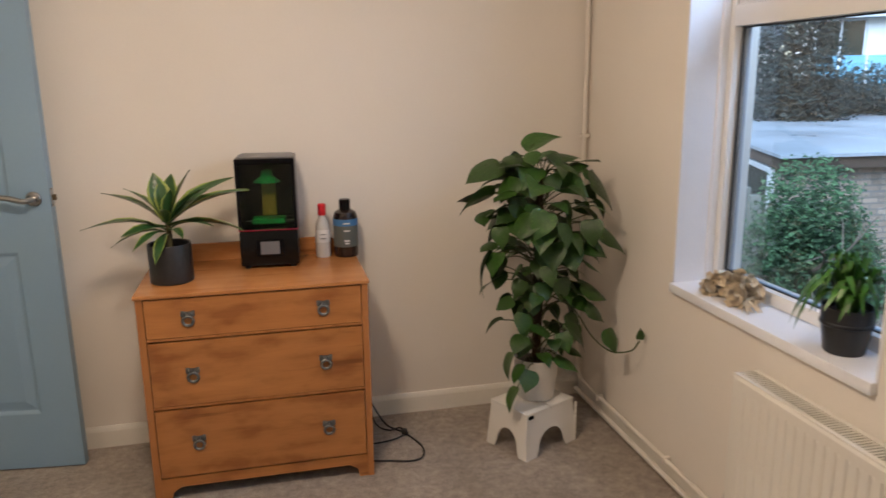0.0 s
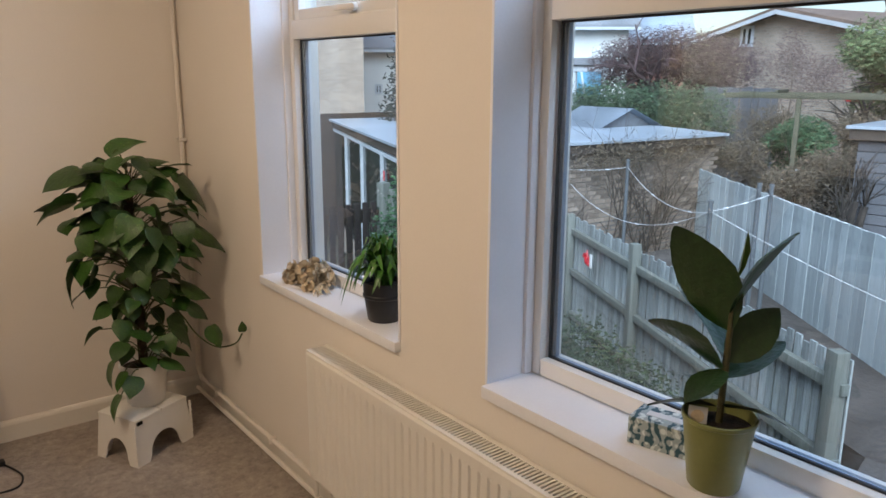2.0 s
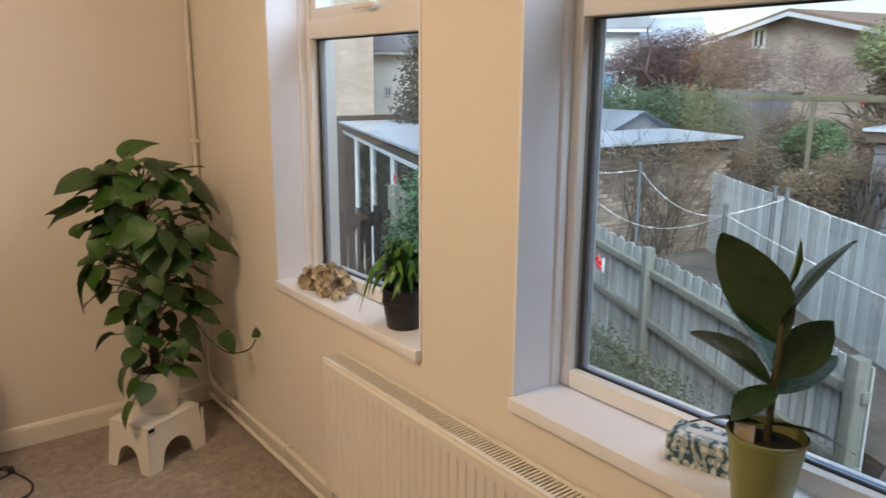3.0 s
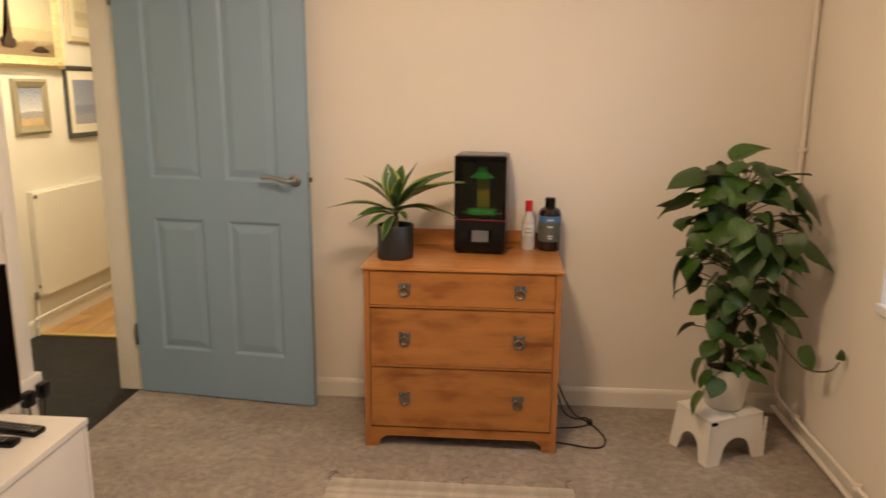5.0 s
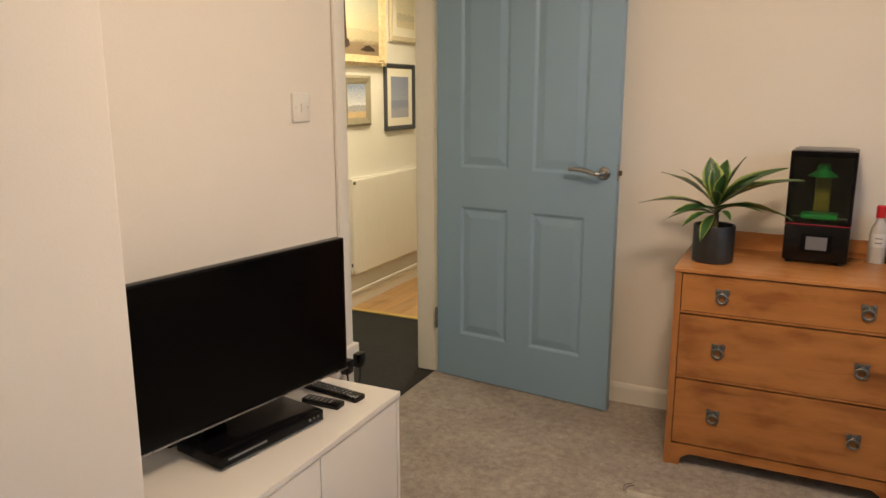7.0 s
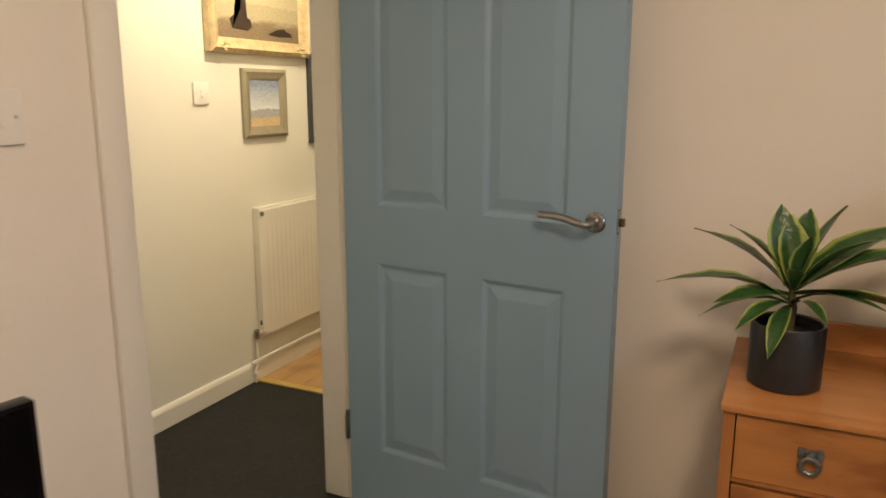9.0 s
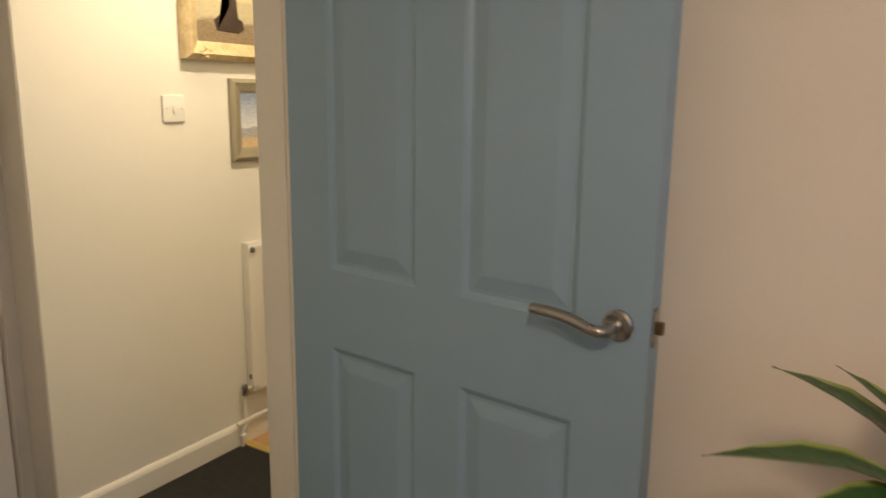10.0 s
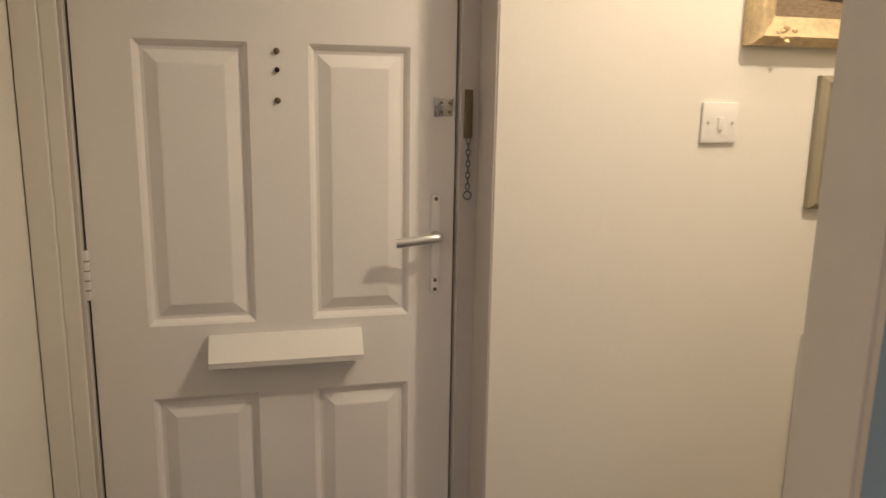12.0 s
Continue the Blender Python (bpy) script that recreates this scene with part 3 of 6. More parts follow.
def window(name, y0, y1, split, label):
    """An upvc window in the opening y0..y1 with a fanlight row over a transom."""
    xf0, xf1 = 1.355, 1.425
    w = tagged(thing(name, (0.026, 0, 0), label, "window"), kind="structure")
    part("window_frame", boxes((xf0, xf1, y0, y0 + 0.040, SILL, HEAD), (xf0, xf1, y1 - 0.040, y1, SILL, HEAD),
                               (xf0, xf1, y0 + 0.040, y1 - 0.040, SILL, SILL + 0.042), (xf0, xf1, y0 + 0.040, y1 - 0.040, HEAD - 0.05, HEAD),
                               (xf0 - 0.004, xf1, y0 + 0.040, y1 - 0.040, 1.530, 1.594), bevel=0.006), M_UPVC, w, smooth=40)
    for a, b in split:
        for z0, z1 in ((SILL + 0.042, 1.530), (1.625, HEAD - 0.075)):
            g = part("pane", boxes((1.386, 1.390, a + 0.004, b - 0.004, z0 + 0.004, z1 - 0.004)), M_GLASS, w, smooth=None)
            g.visible_shadow = False
            e = 0.0045
            part("gasket", boxes((1.378, 1.3855, a, a + e, z0, z1), (1.378, 1.3855, b - e, b, z0, z1), (1.378, 1.3855, a + e, b - e, z0, z0 + e), (1.378, 1.3855, a + e, b - e, z1 - e, z1)), M_GASKET, w, smooth=None)
            part("spacer_bar", boxes((1.393, 1.4045, a, a + 0.012, z0, z1), (1.393, 1.4045, b - 0.012, b, z0, z1), (1.393, 1.4045, a + 0.012, b - 0.012, z0, z0 + 0.002)), M_SPACER, w, smooth=None)
        sash = part("fanlight_sash", boxes((xf0 + 0.006, xf1 - 0.01, a - 0.004, a + 0.03, 1.591, HEAD - 0.051), (xf0 + 0.006, xf1 - 0.01, b - 0.03, b + 0.004, 1.591, HEAD - 0.051),
                                           (xf0 + 0.006, xf1 - 0.01, a + 0.03, b - 0.03, 1.591, 1.627), (xf0 + 0.006, xf1 - 0.01, a + 0.03, b - 0.03, HEAD - 0.08, HEAD - 0.051), bevel=0.003), M_UPVC, w, smooth=40)
        mid = (a + b) / 2
        part("window_handle", boxes((1.330, 1.345, mid - 0.05, mid + 0.075, 1.604, 1.618), (1.342, 1.360, mid - 0.02, mid + 0.02, 1.598, 1.624), bevel=0.004), M_UPVC, sash)
    part("reveal_bead", boxes((1.330, 1.356, y1 - 0.016, y1, SILL, HEAD), bevel=0.004), M_REVEAL, w)
    sl = part("window_sill", boxes((1.203, 1.357, y0 + 0.001, y1 - 0.001, SILL - 0.032, SILL), bevel=0.006), M_REVEAL, w, "white painted window board")
    part("reveal", boxes((1.219, 1.355, y1 - 0.006, y1 + 0.002, SILL, HEAD), (1.219, 1.355, y0 - 0.002, y0 + 0.006, SILL, HEAD), (1.219, 1.355, y0 + 0.006, y1 - 0.006, HEAD - 0.006, HEAD + 0.002)), M_REVEAL, w, smooth=None)
    return w


window("window_1", W1[0], W1[1], [(W1[0] + 0.046, W1[1] - 0.046)], "white upvc window with a fanlight over garden")
window("window_2", W2[0], W2[1], [(W2[0] + 0.046, W2[1] - 0.046)], "wide white upvc window over the back garden")


# ---------- radiators ----------


def radiator(name, loc, rz, length, z0, z1, depth, label, group, flutes=True):
    """Panel radiator; local x runs along it, local -y faces the room, its back at y = depth."""
    r = thing(name, loc, label, "radiator", rz, group)
    h = z1 - z0
    bm = bmesh.new()
    n = int((length - 0.08) / 0.0333)
    prof = [(0.0, 0.004), (0.012, 0.0), (0.035, 0.0)]
    for i in range(n):
        x = 0.042 + i * (length - 0.084) / n
        q = (length - 0.084) / n
        prof += [(x, 0.0), (x + q * 0.30, 0.0), (x + q * 0.42, 0.005 if flutes else 0.0016), (x + q * 0.58, 0.005 if flutes else 0.0016), (x + q * 0.70, 0.0)]
    prof += [(length - 0.035, 0.0), (length - 0.012, 0.0), (length, 0.004)]
    zs = (z0, z0 + 0.010, z0 + 0.035, z0 + 0.050, z1 - 0.050, z1 - 0.035, z1 - 0.010, z1)
    rows = []
    for k, z in enumerate(zs):
        flat = k in (0, 1, 2, 5, 6, 7)
        off = 0.006 if k in (0, 7) else 0.0
        rows.append([bm.verts.new((x, (0.0 if flat and 0.0 < x < length else y) + off, z)) for x, y in prof])
    for a, b in zip(rows, rows[1:]):
        for i in range(len(prof) - 1):
            bm.faces.new((a[i], a[i + 1], b[i + 1], b[i]))
    part("front_panel", bm, M_GLOSS, r, smooth=30)
    part("back_panel", boxes((0.0, length, depth - 0.012, depth, z0, z1 - 0.004), bevel=0.003), M_GLOSS, r)
    part("side_panel", boxes((-0.003, 0.0, 0.004, depth - 0.012, z0 + 0.03, z1)), M_GLOSS, r)
    part("side_panel", boxes((length, length + 0.003, 0.004, depth - 0.012, z0 + 0.03, z1)), M_GLOSS, r)
    bm = bmesh.new()
    box(bm, 0.0, length, 0.004, 0.016, z1 - 0.004, z1 + 0.002)
    box(bm, 0.0, length, depth - 0.016, depth - 0.002, z1 - 0.004, z1 + 0.002)
    m = int(length / 0.0115)
    for i in range(m):
        x = 0.006 + i * (length - 0.012) / m
        box(bm, x, x + 0.0058, 0.016, depth - 0.016, z1 - 0.004, z1 + 0.0005)
    part("top_grille", bm, M_GLOSS, r, smooth=None)
    # Added dark sheet between the panels; its colour stands in for the shade there.
    part("inner_shade_sheet", boxes((0.004, length - 0.004, 0.014, depth - 0.014, z0 + 0.04, z1 - 0.05)), M_PEWTER, r)
    part("air_vent", boxes((-0.0045, -0.001, 0.012, 0.022, z0 + 0.055, z0 + (0.115 if flutes else 0.075))), M_GASKET, r)
    bm = bmesh.new()
    tube(bm, [(0.02, depth * 0.5, z0 + 0.02), (-0.035, depth * 0.5, z0 + 0.02)], 0.008, 10)
    tube(bm, [(-0.035, depth * 0.5, z0 + 0.03), (-0.035, depth * 0.5, 0.06)], 0.0075, 10)
    part("tail_pipe", bm, M_GLOSS, r)
    vb = lathe([(0, -0.022), (0.013, -0.022), (0.014, 0.0), (0.012, 0.018), (0.0, 0.024)], 14)
    bmesh.ops.transform(vb, matrix=pose(-0.035, depth * 0.5, z0 + 0.02), verts=vb.verts)
    part("valve", vb, M_STEEL, r, "steel radiator valve")
    return r


# room radiator: runs towards -y, faces -x
radiator("radiator", (1.158, 1.797, 0), -90, 1.42, 0.155, 0.587, 0.082, "cream double panel radiator under the windows", "radiators")
hr = radiator("radiator", (-2.543, 3.716, 0), 90, 1.1, 0.205, 0.802, 0.041, "white panel radiator on the hall wall", "radiators", False)
bm = lathe([(0, 0), (0.011, 0), (0.011, 0.007), (0.008, 0.009), (0, 0.009)], 12)
bmesh.ops.transform(bm, matrix=pose(0.012, 0.0, 0.779, 90, 0, 0), verts=bm.verts)
part("blanking_plug", bm, M_PEWTER, hr)
pp = thing("hall_pipe", (-2.560, 3.655, 0), "thin white pipe running along the hall skirting", "pipe")
part("pipe", tube(bmesh.new(), curve_pts([(0, 0.0, 0.0), (0, 0.0, 0.05), (0, 0.03, 0.088), (0, 0.12, 0.10), (0, 1.7, 0.10)], 6), 0.0075, 8), M_GLOSS, pp)
part("clip", boxes((-0.01, 0.012, -0.01, 0.014, 0.03, 0.05), bevel=0.003), M_GLOSS, pp)

# ---------- chest of drawers ----------
# local origin at the front left foot; x along the front, y to the wall
CW, CD, CT = 0.740, 0.445, 0.728
chest = thing("chest_of_drawers", (-0.488, 2.528, 0), "warm oak three-drawer chest with a low back board", "chest of drawers")
part("top", boxes((-0.006, CW + 0.006, -0.008, CD, CT - 0.014, CT), bevel=0.005), M_OAKTOP, chest)
for x in (0.0, CW - 0.022):
    bm = bmesh.new()
    prof = [(0.0, 0.0), (0.045, 0.0), (0.055, 0.05), (0.10, 0.075), (CD - 0.10, 0.075), (CD - 0.055, 0.05), (CD - 0.045, 0.0), (CD, 0.0), (CD, CT - 0.014), (0.0, CT - 0.014)]
    rows = [[bm.verts.new((xx, y, z)) for y, z in prof] for xx in (x, x + 0.022)]
    for i in range(len(prof)):
        j = (i + 1) % len(prof)
        bm.faces.new((rows[0][i], rows[0][j], rows[1][j], rows[1][i]))
    bm.faces.new(rows[0])
    bm.faces.new(list(reversed(rows[1])))
    part("side", bm, M_OAKSIDE, chest, smooth=None)
bm = bmesh.new()
prof = [(0.022, 0.0), (0.052, 0.0), (0.058, 0.030), (0.085, 0.048), (CW - 0.085, 0.048), (CW - 0.058, 0.030), (CW - 0.052, 0.0), (CW - 0.022, 0.0), (CW - 0.022, 0.082), (0.022, 0.082)]
rows = [[bm.verts.new((x, y, z)) for x, z in prof] for y in (0.002, 0.022)]
for i in range(len(prof)):
    j = (i + 1) % len(prof)
    bm.faces.new((rows[0][i], rows[0][j], rows[1][j], rows[1][i]))
bm.faces.new(rows[0])
bm.faces.new(list(reversed(rows[1])))
part("apron", bm, M_OAK, chest, smooth=None)
part("carcass", boxes((0.022, CW - 0.022, 0.024, CD - 0.002, 0.083, CT - 0.0145)), M_GAP, chest, smooth=None)
for z in (0.3330, 0.5690):
    part("rail", boxes((0.0225, CW - 0.0225, 0.003, 0.023, z, z + 0.009), bevel=0.001), M_OAKSIDE, chest)
bm = bmesh.new()
prof = [(0.03, CT), (0.70, CT), (0.70, CT + 0.03), (0.66, CT + 0.058), (0.62, CT + 0.064), (0.11, CT + 0.064), (0.07, CT + 0.058), (0.03, CT + 0.03)]
rows = [[bm.verts.new((x, y, z)) for x, z in prof] for y in (CD - 0.018, CD)]
for i in range(len(prof)):
    j = (i + 1) % len(prof)
    bm.faces.new((rows[0][i], rows[0][j], rows[1][j], rows[1][i]))
bm.faces.new(rows[0])
bm.faces.new(list(reversed(rows[1])))
part("back_board", bm, M_OAKTOP, chest, smooth=None)


def ring_pull():
    p = bmesh.new()
    box(p, -0.018, 0.018, -0.004, 0.0, 0.008, 0.024, bevel=0.003)
    for s in (-1, 1):
        box(p, s * 0.016 - 0.006, s * 0.016 + 0.006, -0.007, 0.0, 0.007, 0.027, bevel=0.003)
    k = lathe([(0, 0), (0.009, 0), (0.007, 0.006), (0, 0.008)], 12)
    bmesh.ops.transform(k, matrix=pose(0, -0.004, 0.013, 90), verts=k.verts)
    tmp = bpy.data.meshes.new("boss")
    k.to_mesh(tmp)
    k.free()
    p.from_mesh(tmp)
    bpy.data.meshes.remove(tmp)
    tube(p, [(0.0165 * math.sin(a), -0.008 - 0.003 * math.cos(a), -0.006 + 0.0165 * math.cos(a)) for a in [2 * math.pi * i / 20 for i in range(21)]], 0.0048, 8)
    return mesh_of("ring_pull", p, M_PEWTER, 35)


PULL = ring_pull()
for z0, z1, kz in ((0.088, 0.327, 0.205), (0.3435, 0.563, 0.447), (0.5795, 0.710, 0.641)):
    dr = part("drawer", boxes((0.0245, CW - 0.0245, 0.001, 0.021, z0, z1), bevel=0.0015), M_OAK, chest, smooth=None)
    for x in (0.156, 0.588):
        part("ring_pull", PULL, None, dr, "pewter drop ring pull", m=pose(x, 0.0012, kz))


# ---------- things on the chest ----------
pr = thing("resin_printer", (-0.063, 2.775, CT), "black desktop resin printer with smoked hood", "3d printer", -4)
PW, PD = 0.103, 0.185
bm = bmesh.new()
box(bm, -PW, PW, 0.0, PD, 0.008, 0.136, bevel=0.010)
part("body", bm, M_BLACK, pr)
for x in (-0.08, 0.08):
    for y in (0.02, 0.16):
        part("foot", lathe([(0.010, 0.0), (0.012, 0.009)], 12, x, y), M_GASKET, pr)
part("red_strip", boxes((-PW - 0.001, PW + 0.001, -0.001, 0.003, 0.1375, 0.1405), (-PW - 0.001, -PW + 0.003, 0.003, PD, 0.1375, 0.1405), (PW - 0.003, PW + 0.001, 0.003, PD, 0.1375, 0.1405)), M_REDLINE, pr, smooth=None)
part("vat_tray", boxes((-PW + 0.004, PW - 0.004, 0.004, PD - 0.004, 0.1365, 0.1395)), M_BLACK, pr, smooth=None)
hood = part("hood", boxes((-PW + 0.012, PW - 0.012, 0.001, 0.004, 0.145, 0.372)), M_HOOD, pr, "smoked see-through front", smooth=None)
hood.visible_shadow = False
bm = boxes((-PW, -PW + 0.013, 0.0, PD, 0.142, 0.385), (PW - 0.013, PW, 0.0, PD, 0.142, 0.385), (-PW, PW, PD - 0.006, PD, 0.142, 0.385), (-PW, PW, 0.0, PD, 0.374, 0.392), bevel=0.004)
part("hood_frame", bm, M_GLOSSBLACK, pr)
part("hood_cap", boxes((-PW + 0.012, PW - 0.012, 0.02, PD - 0.02, 0.392, 0.397), bevel=0.002), M_GREYPLASTIC, pr)
part("build_plate", boxes((-0.058, 0.058, 0.05, 0.12, 0.152, 0.170), bevel=0.003), M_GREENGLOW, pr, "green vat and plate")
part("screw_column", boxes((-0.024, 0.026, 0.125, 0.145, 0.170, 0.30), bevel=0.004), M_AMBER, pr)
bm = lathe([(0.050, 0.0), (0.022, 0.020), (0.018, 0.040), (0.0, 0.045)], 16, 0, 0.09)
bmesh.ops.transform(bm, matrix=pose(0, 0, 0.300), verts=bm.verts)
part("plate_arm", bm, M_GREENGLOW, pr)
scr = part("touch_screen", boxes((-0.046, 0.050, -0.003, 0.002, 0.045, 0.105), bevel=0.002), M_GLOSSBLACK, pr)
part("display", boxes((-0.030, 0.036, -0.0045, -0.002, 0.052, 0.098)), M_LCD, scr)

bt = thing("spray_bottle", (0.136, 2.905, CT), "small clear plastic bottle with a red cap", "bottle")
part("body", lathe([(0.0, 0.0), (0.026, 0.0), (0.028, 0.006), (0.028, 0.105), (0.024, 0.128), (0.013, 0.148), (0.012, 0.165), (0.0, 0.165)], 24), M_CLEARPET, bt)
part("label", lathe([(0.0283, 0.058), (0.0286, 0.060), (0.0286, 0.104), (0.0283, 0.106)], 24), M_LABELWHITE, bt)
part("cap", lathe([(0.0, 0.160), (0.015, 0.160), (0.0155, 0.200), (0.013, 0.203), (0.0, 0.203)], 20), M_RED, bt, "red screw cap")
for z in (0.072, 0.088):
    part("print_bar", boxes((-0.012, 0.010, -0.0293, -0.0280, z, z + 0.003)), M_LABELGREY, bt)

bt = thing("resin_bottle", (0.222, 2.900, CT), "dark brown resin bottle with a blue label", "bottle")
part("body", lathe([(0.0, 0.0), (0.043, 0.0), (0.046, 0.006), (0.046, 0.150), (0.040, 0.168), (0.024, 0.178), (0.0, 0.179)], 28), M_DARKBOTTLE, bt)
part("cap", lathe([(0.0, 0.176), (0.021, 0.176), (0.0215, 0.214), (0.019, 0.217), (0.0, 0.217)], 22), M_BLACK, bt)
part("label", lathe([(0.0463, 0.040), (0.0466, 0.042), (0.0466, 0.118), (0.0463, 0.120)], 28), M_LABELGREY, bt)
part("label_band", lathe([(0.0464, 0.120), (0.0467, 0.122), (0.0467, 0.143), (0.0464, 0.145)], 28), M_LABELBLUE, bt, "bright blue label band")
for z, w in ((0.128, 0.012), (0.100, 0.011), (0.062, 0.010), (0.052, 0.008)):
    part("print_bar", boxes((-w, w, -0.0482, -0.0440, z, z + 0.005)), M_LABELWHITE, bt, smooth=None)


# ---------- leaves ----------
def blade(name, material, outline, fold=0.25, droop=0.3, uv=False, curl=0.0):
    """A leaf along +y, 1 long, from (y, half width) pairs; folded along its rib and bent down to its tip. Slightly thick."""
    bm = bmesh.new()
    lay = bm.loops.layers.uv.new("UVMap")
    rows = []
    for y, w in outline:
        z = -droop * y * y
        row = []
        for u in (-1, -0.55, 0, 0.55, 1):
            row.append((bm.verts.new((u * w, y, z + fold * abs(u) * w - curl * (u * w) ** 2 + 0.012 * math.sin(9 * y + 2 * u) * abs(u))), u))
        rows.append(row)
    for a, b in zip(rows, rows[1:]):
        for i in range(4):
            f = bm.faces.new((a[i][0], a[i + 1][0], b[i + 1][0], b[i][0]))
            us = (a[i][1], a[i + 1][1], b[i + 1][1], b[i][1])
            for lp, u, q in zip(f.loops, us, (a, a, b, b)):
                lp[lay].uv = (u, 0)
    me = bpy.data.meshes.new(name)
    bm.to_mesh(me)
    bm.free()
    for p in me.polygons:
        p.use_smooth = True
    me.materials.append(material)
    return me


def leaf_pose(base, toward, size, roll=0.0):
    """A leaf's matrix: base, the way its tip points, size, and how far it is rolled about that way."""
    d = Vector(toward).normalized()
    up = Vector((0, 0, 1))
    if abs(d.dot(up)) > 0.98:
        up = Vector((0, -1, 0.2))
    x = d.cross(up).normalized()
    z = x.cross(d).normalized()
    m = Matrix((x, d, z)).transposed().to_4x4()
    return Matrix.Translation(base) @ m @ pose(0, 0, 0, 0, roll, 0) @ Matrix.Diagonal((size, size, size, 1))


# ---------- dracaena ----------
rng = random.Random(5)
dr = thing("dracaena_plant", (-0.388, 2.690, CT), "dracaena with yellow-edged leaves in a charcoal pot", "house plant")
part("pot", lathe([(0.0, 0.0), (0.066, 0.0), (0.070, 0.004), (0.071, 0.128), (0.069, 0.132), (0.064, 0.130), (0.063, 0.105), (0.0, 0.104)], 36), M_POTBLACK, dr, "round charcoal ceramic pot")
part("soil", lathe([(0.0, 0.112), (0.045, 0.110), (0.0625, 0.106)], 20), M_SOIL, dr)
part("stem", tube(bmesh.new(), [(0, 0, 0.10), (0.004, 0, 0.16), (0.0, 0, 0.20)], [0.010, 0.009, 0.006], 8), M_STEM, dr)
DRAC = [blade("dracaena_leaf", M_DRAC, [(0, 0.05), (0.12, 0.075), (0.3, 0.125), (0.5, 0.160), (0.68, 0.150), (0.85, 0.090), (0.95, 0.034), (1.0, 0.002)], 0.38, d) for d in (0.12, 0.38, 0.65)]
# yaw (0 towards +x, 90 towards the wall), rise, length, droop kind
for yaw, rise, size, kind in ((188, 33, 0.215, 2), (172, 46, 0.205, 1), (200, 18, 0.150, 2), (160, 60, 0.16, 1), (148, 78, 0.165, 0), (110, 82, 0.14, 0), (25, 68, 0.185, 0), (70, 76, 0.16, 0), (300, 76, 0.12, 0),
                              (350, 38, 0.270, 1), (18, 46, 0.250, 1), (342, 12, 0.245, 1), (328, 36, 0.150, 2), (300, 26, 0.115, 2), (232, 14, 0.130, 2), (254, -6, 0.120, 2), (208, 6, 0.140, 1), (275, 50, 0.11, 1), (355, 58, 0.17, 1), (90, 45, 0.15, 1)):
    a, e = radians(yaw), radians(rise)
    base = Vector((0.006 * math.cos(a), 0.006 * math.sin(a), 0.185 + 0.02 * rise / 80 - 0.02 * (kind == 2)))
    part("leaf", DRAC[kind], None, dr, m=leaf_pose(base, (math.cos(a) * math.cos(e), math.sin(a) * math.cos(e), math.sin(e) + 0.12), size, rng.uniform(-18, 18)) @ Matrix.Diagonal((1.35 if kind == 0 else 1.0, 1, 1, 1)))

# ---------- folding step stool ----------
stool = thing("step_stool", (0.884, 2.628, 0), "white plastic folding step stool under the plant", "stool", 26)
SL, SD, SH = 0.138, 0.108, 0.180
part("top", boxes((-SL + 0.012, -0.002, -SD + 0.010, SD - 0.010, SH - 0.014, SH), (0.002, SL - 0.012, -SD + 0.010, SD - 0.010, SH - 0.014, SH), bevel=0.004), M_WHITEPLASTIC, stool)


def arch_panel(length, h, t, lean, split=False):
    """A side panel with an arched opening; local x along it, it leans out by lean at the floor."""
    bm = bmesh.new()
    r = length * 0.50
    pts = [(-length, 0), (-r - 0.012, 0)]
    pts += [(-(r) * math.cos(a), 0.028 + h * 0.40 * math.sin(a)) for a in [math.pi * k / 12 for k in range(13)]]
    pts += [(r + 0.012, 0), (length, 0), (length - 0.014, h), (-length + 0.014, h)]
    rows = [[bm.verts.new((x, y - lean * (1 - z / h), z)) for x, z in pts] for y in (0, t)]
    n = len(pts)
    for i in range(n):
        j = (i + 1) % n
        bm.faces.new((rows[0][i], rows[0][j], rows[1][j], rows[1][i]))
    bm.faces.new(rows[0])
    bm.faces.new(list(reversed(rows[1])))
    bm.normal_update()
    bmesh.ops.triangulate(bm, faces=bm.faces)
    return bm


for rz, ln, off in ((0, SL, SD), (180, SL, SD), (90, SD, SL), (270, SD, SL)):
    part("leg_panel", arch_panel(ln, SH - 0.012, 0.006, 0.012), M_WHITEPLASTIC, stool, m=pose(0, 0, 0, 0, 0, rz) @ pose(0, -off + 0.012, 0), smooth=None)
for sx in (-1, 1):
    hb = part("hinge_strip", boxes((-0.004, 0.004, -0.003, 0.003, 0.02, SH - 0.02), bevel=0.002), M_WHITEPLASTIC, stool, m=pose(sx * (SL - 0.004), -SD + 0.004, 0))
    for i in range(6):
        part("knuckle", boxes((-0.005, 0.005, -0.004, 0.004, 0.028 + i * 0.022, 0.036 + i * 0.022), bevel=0.001), M_WHITEPLASTIC, hb)
part("catch", boxes((-0.012, 0.012, -SD + 0.004, -SD + 0.012, SH - 0.02, SH - 0.008), bevel=0.002), M_GLOSSBLACK, stool, m=pose(-SL + 0.03, 0, 0))

# ---------- pothos ----------
rng = random.Random(11)
pt = thing("pothos_plant", (0.905, 2.648, SH), "tall bushy pothos on a moss pole in a white pot", "house plant")
part("pot", lathe([(0.0, 0.0), (0.066, 0.0), (0.070, 0.005), (0.086, 0.150), (0.089, 0.152), (0.089, 0.165), (0.084, 0.166), (0.082, 0.140), (0.0, 0.138)], 36), M_POTWHITE, pt, "white glazed plant pot")
part("soil", lathe([(0.0, 0.150), (0.05, 0.147), (0.083, 0.141)], 20), M_SOIL, pt)
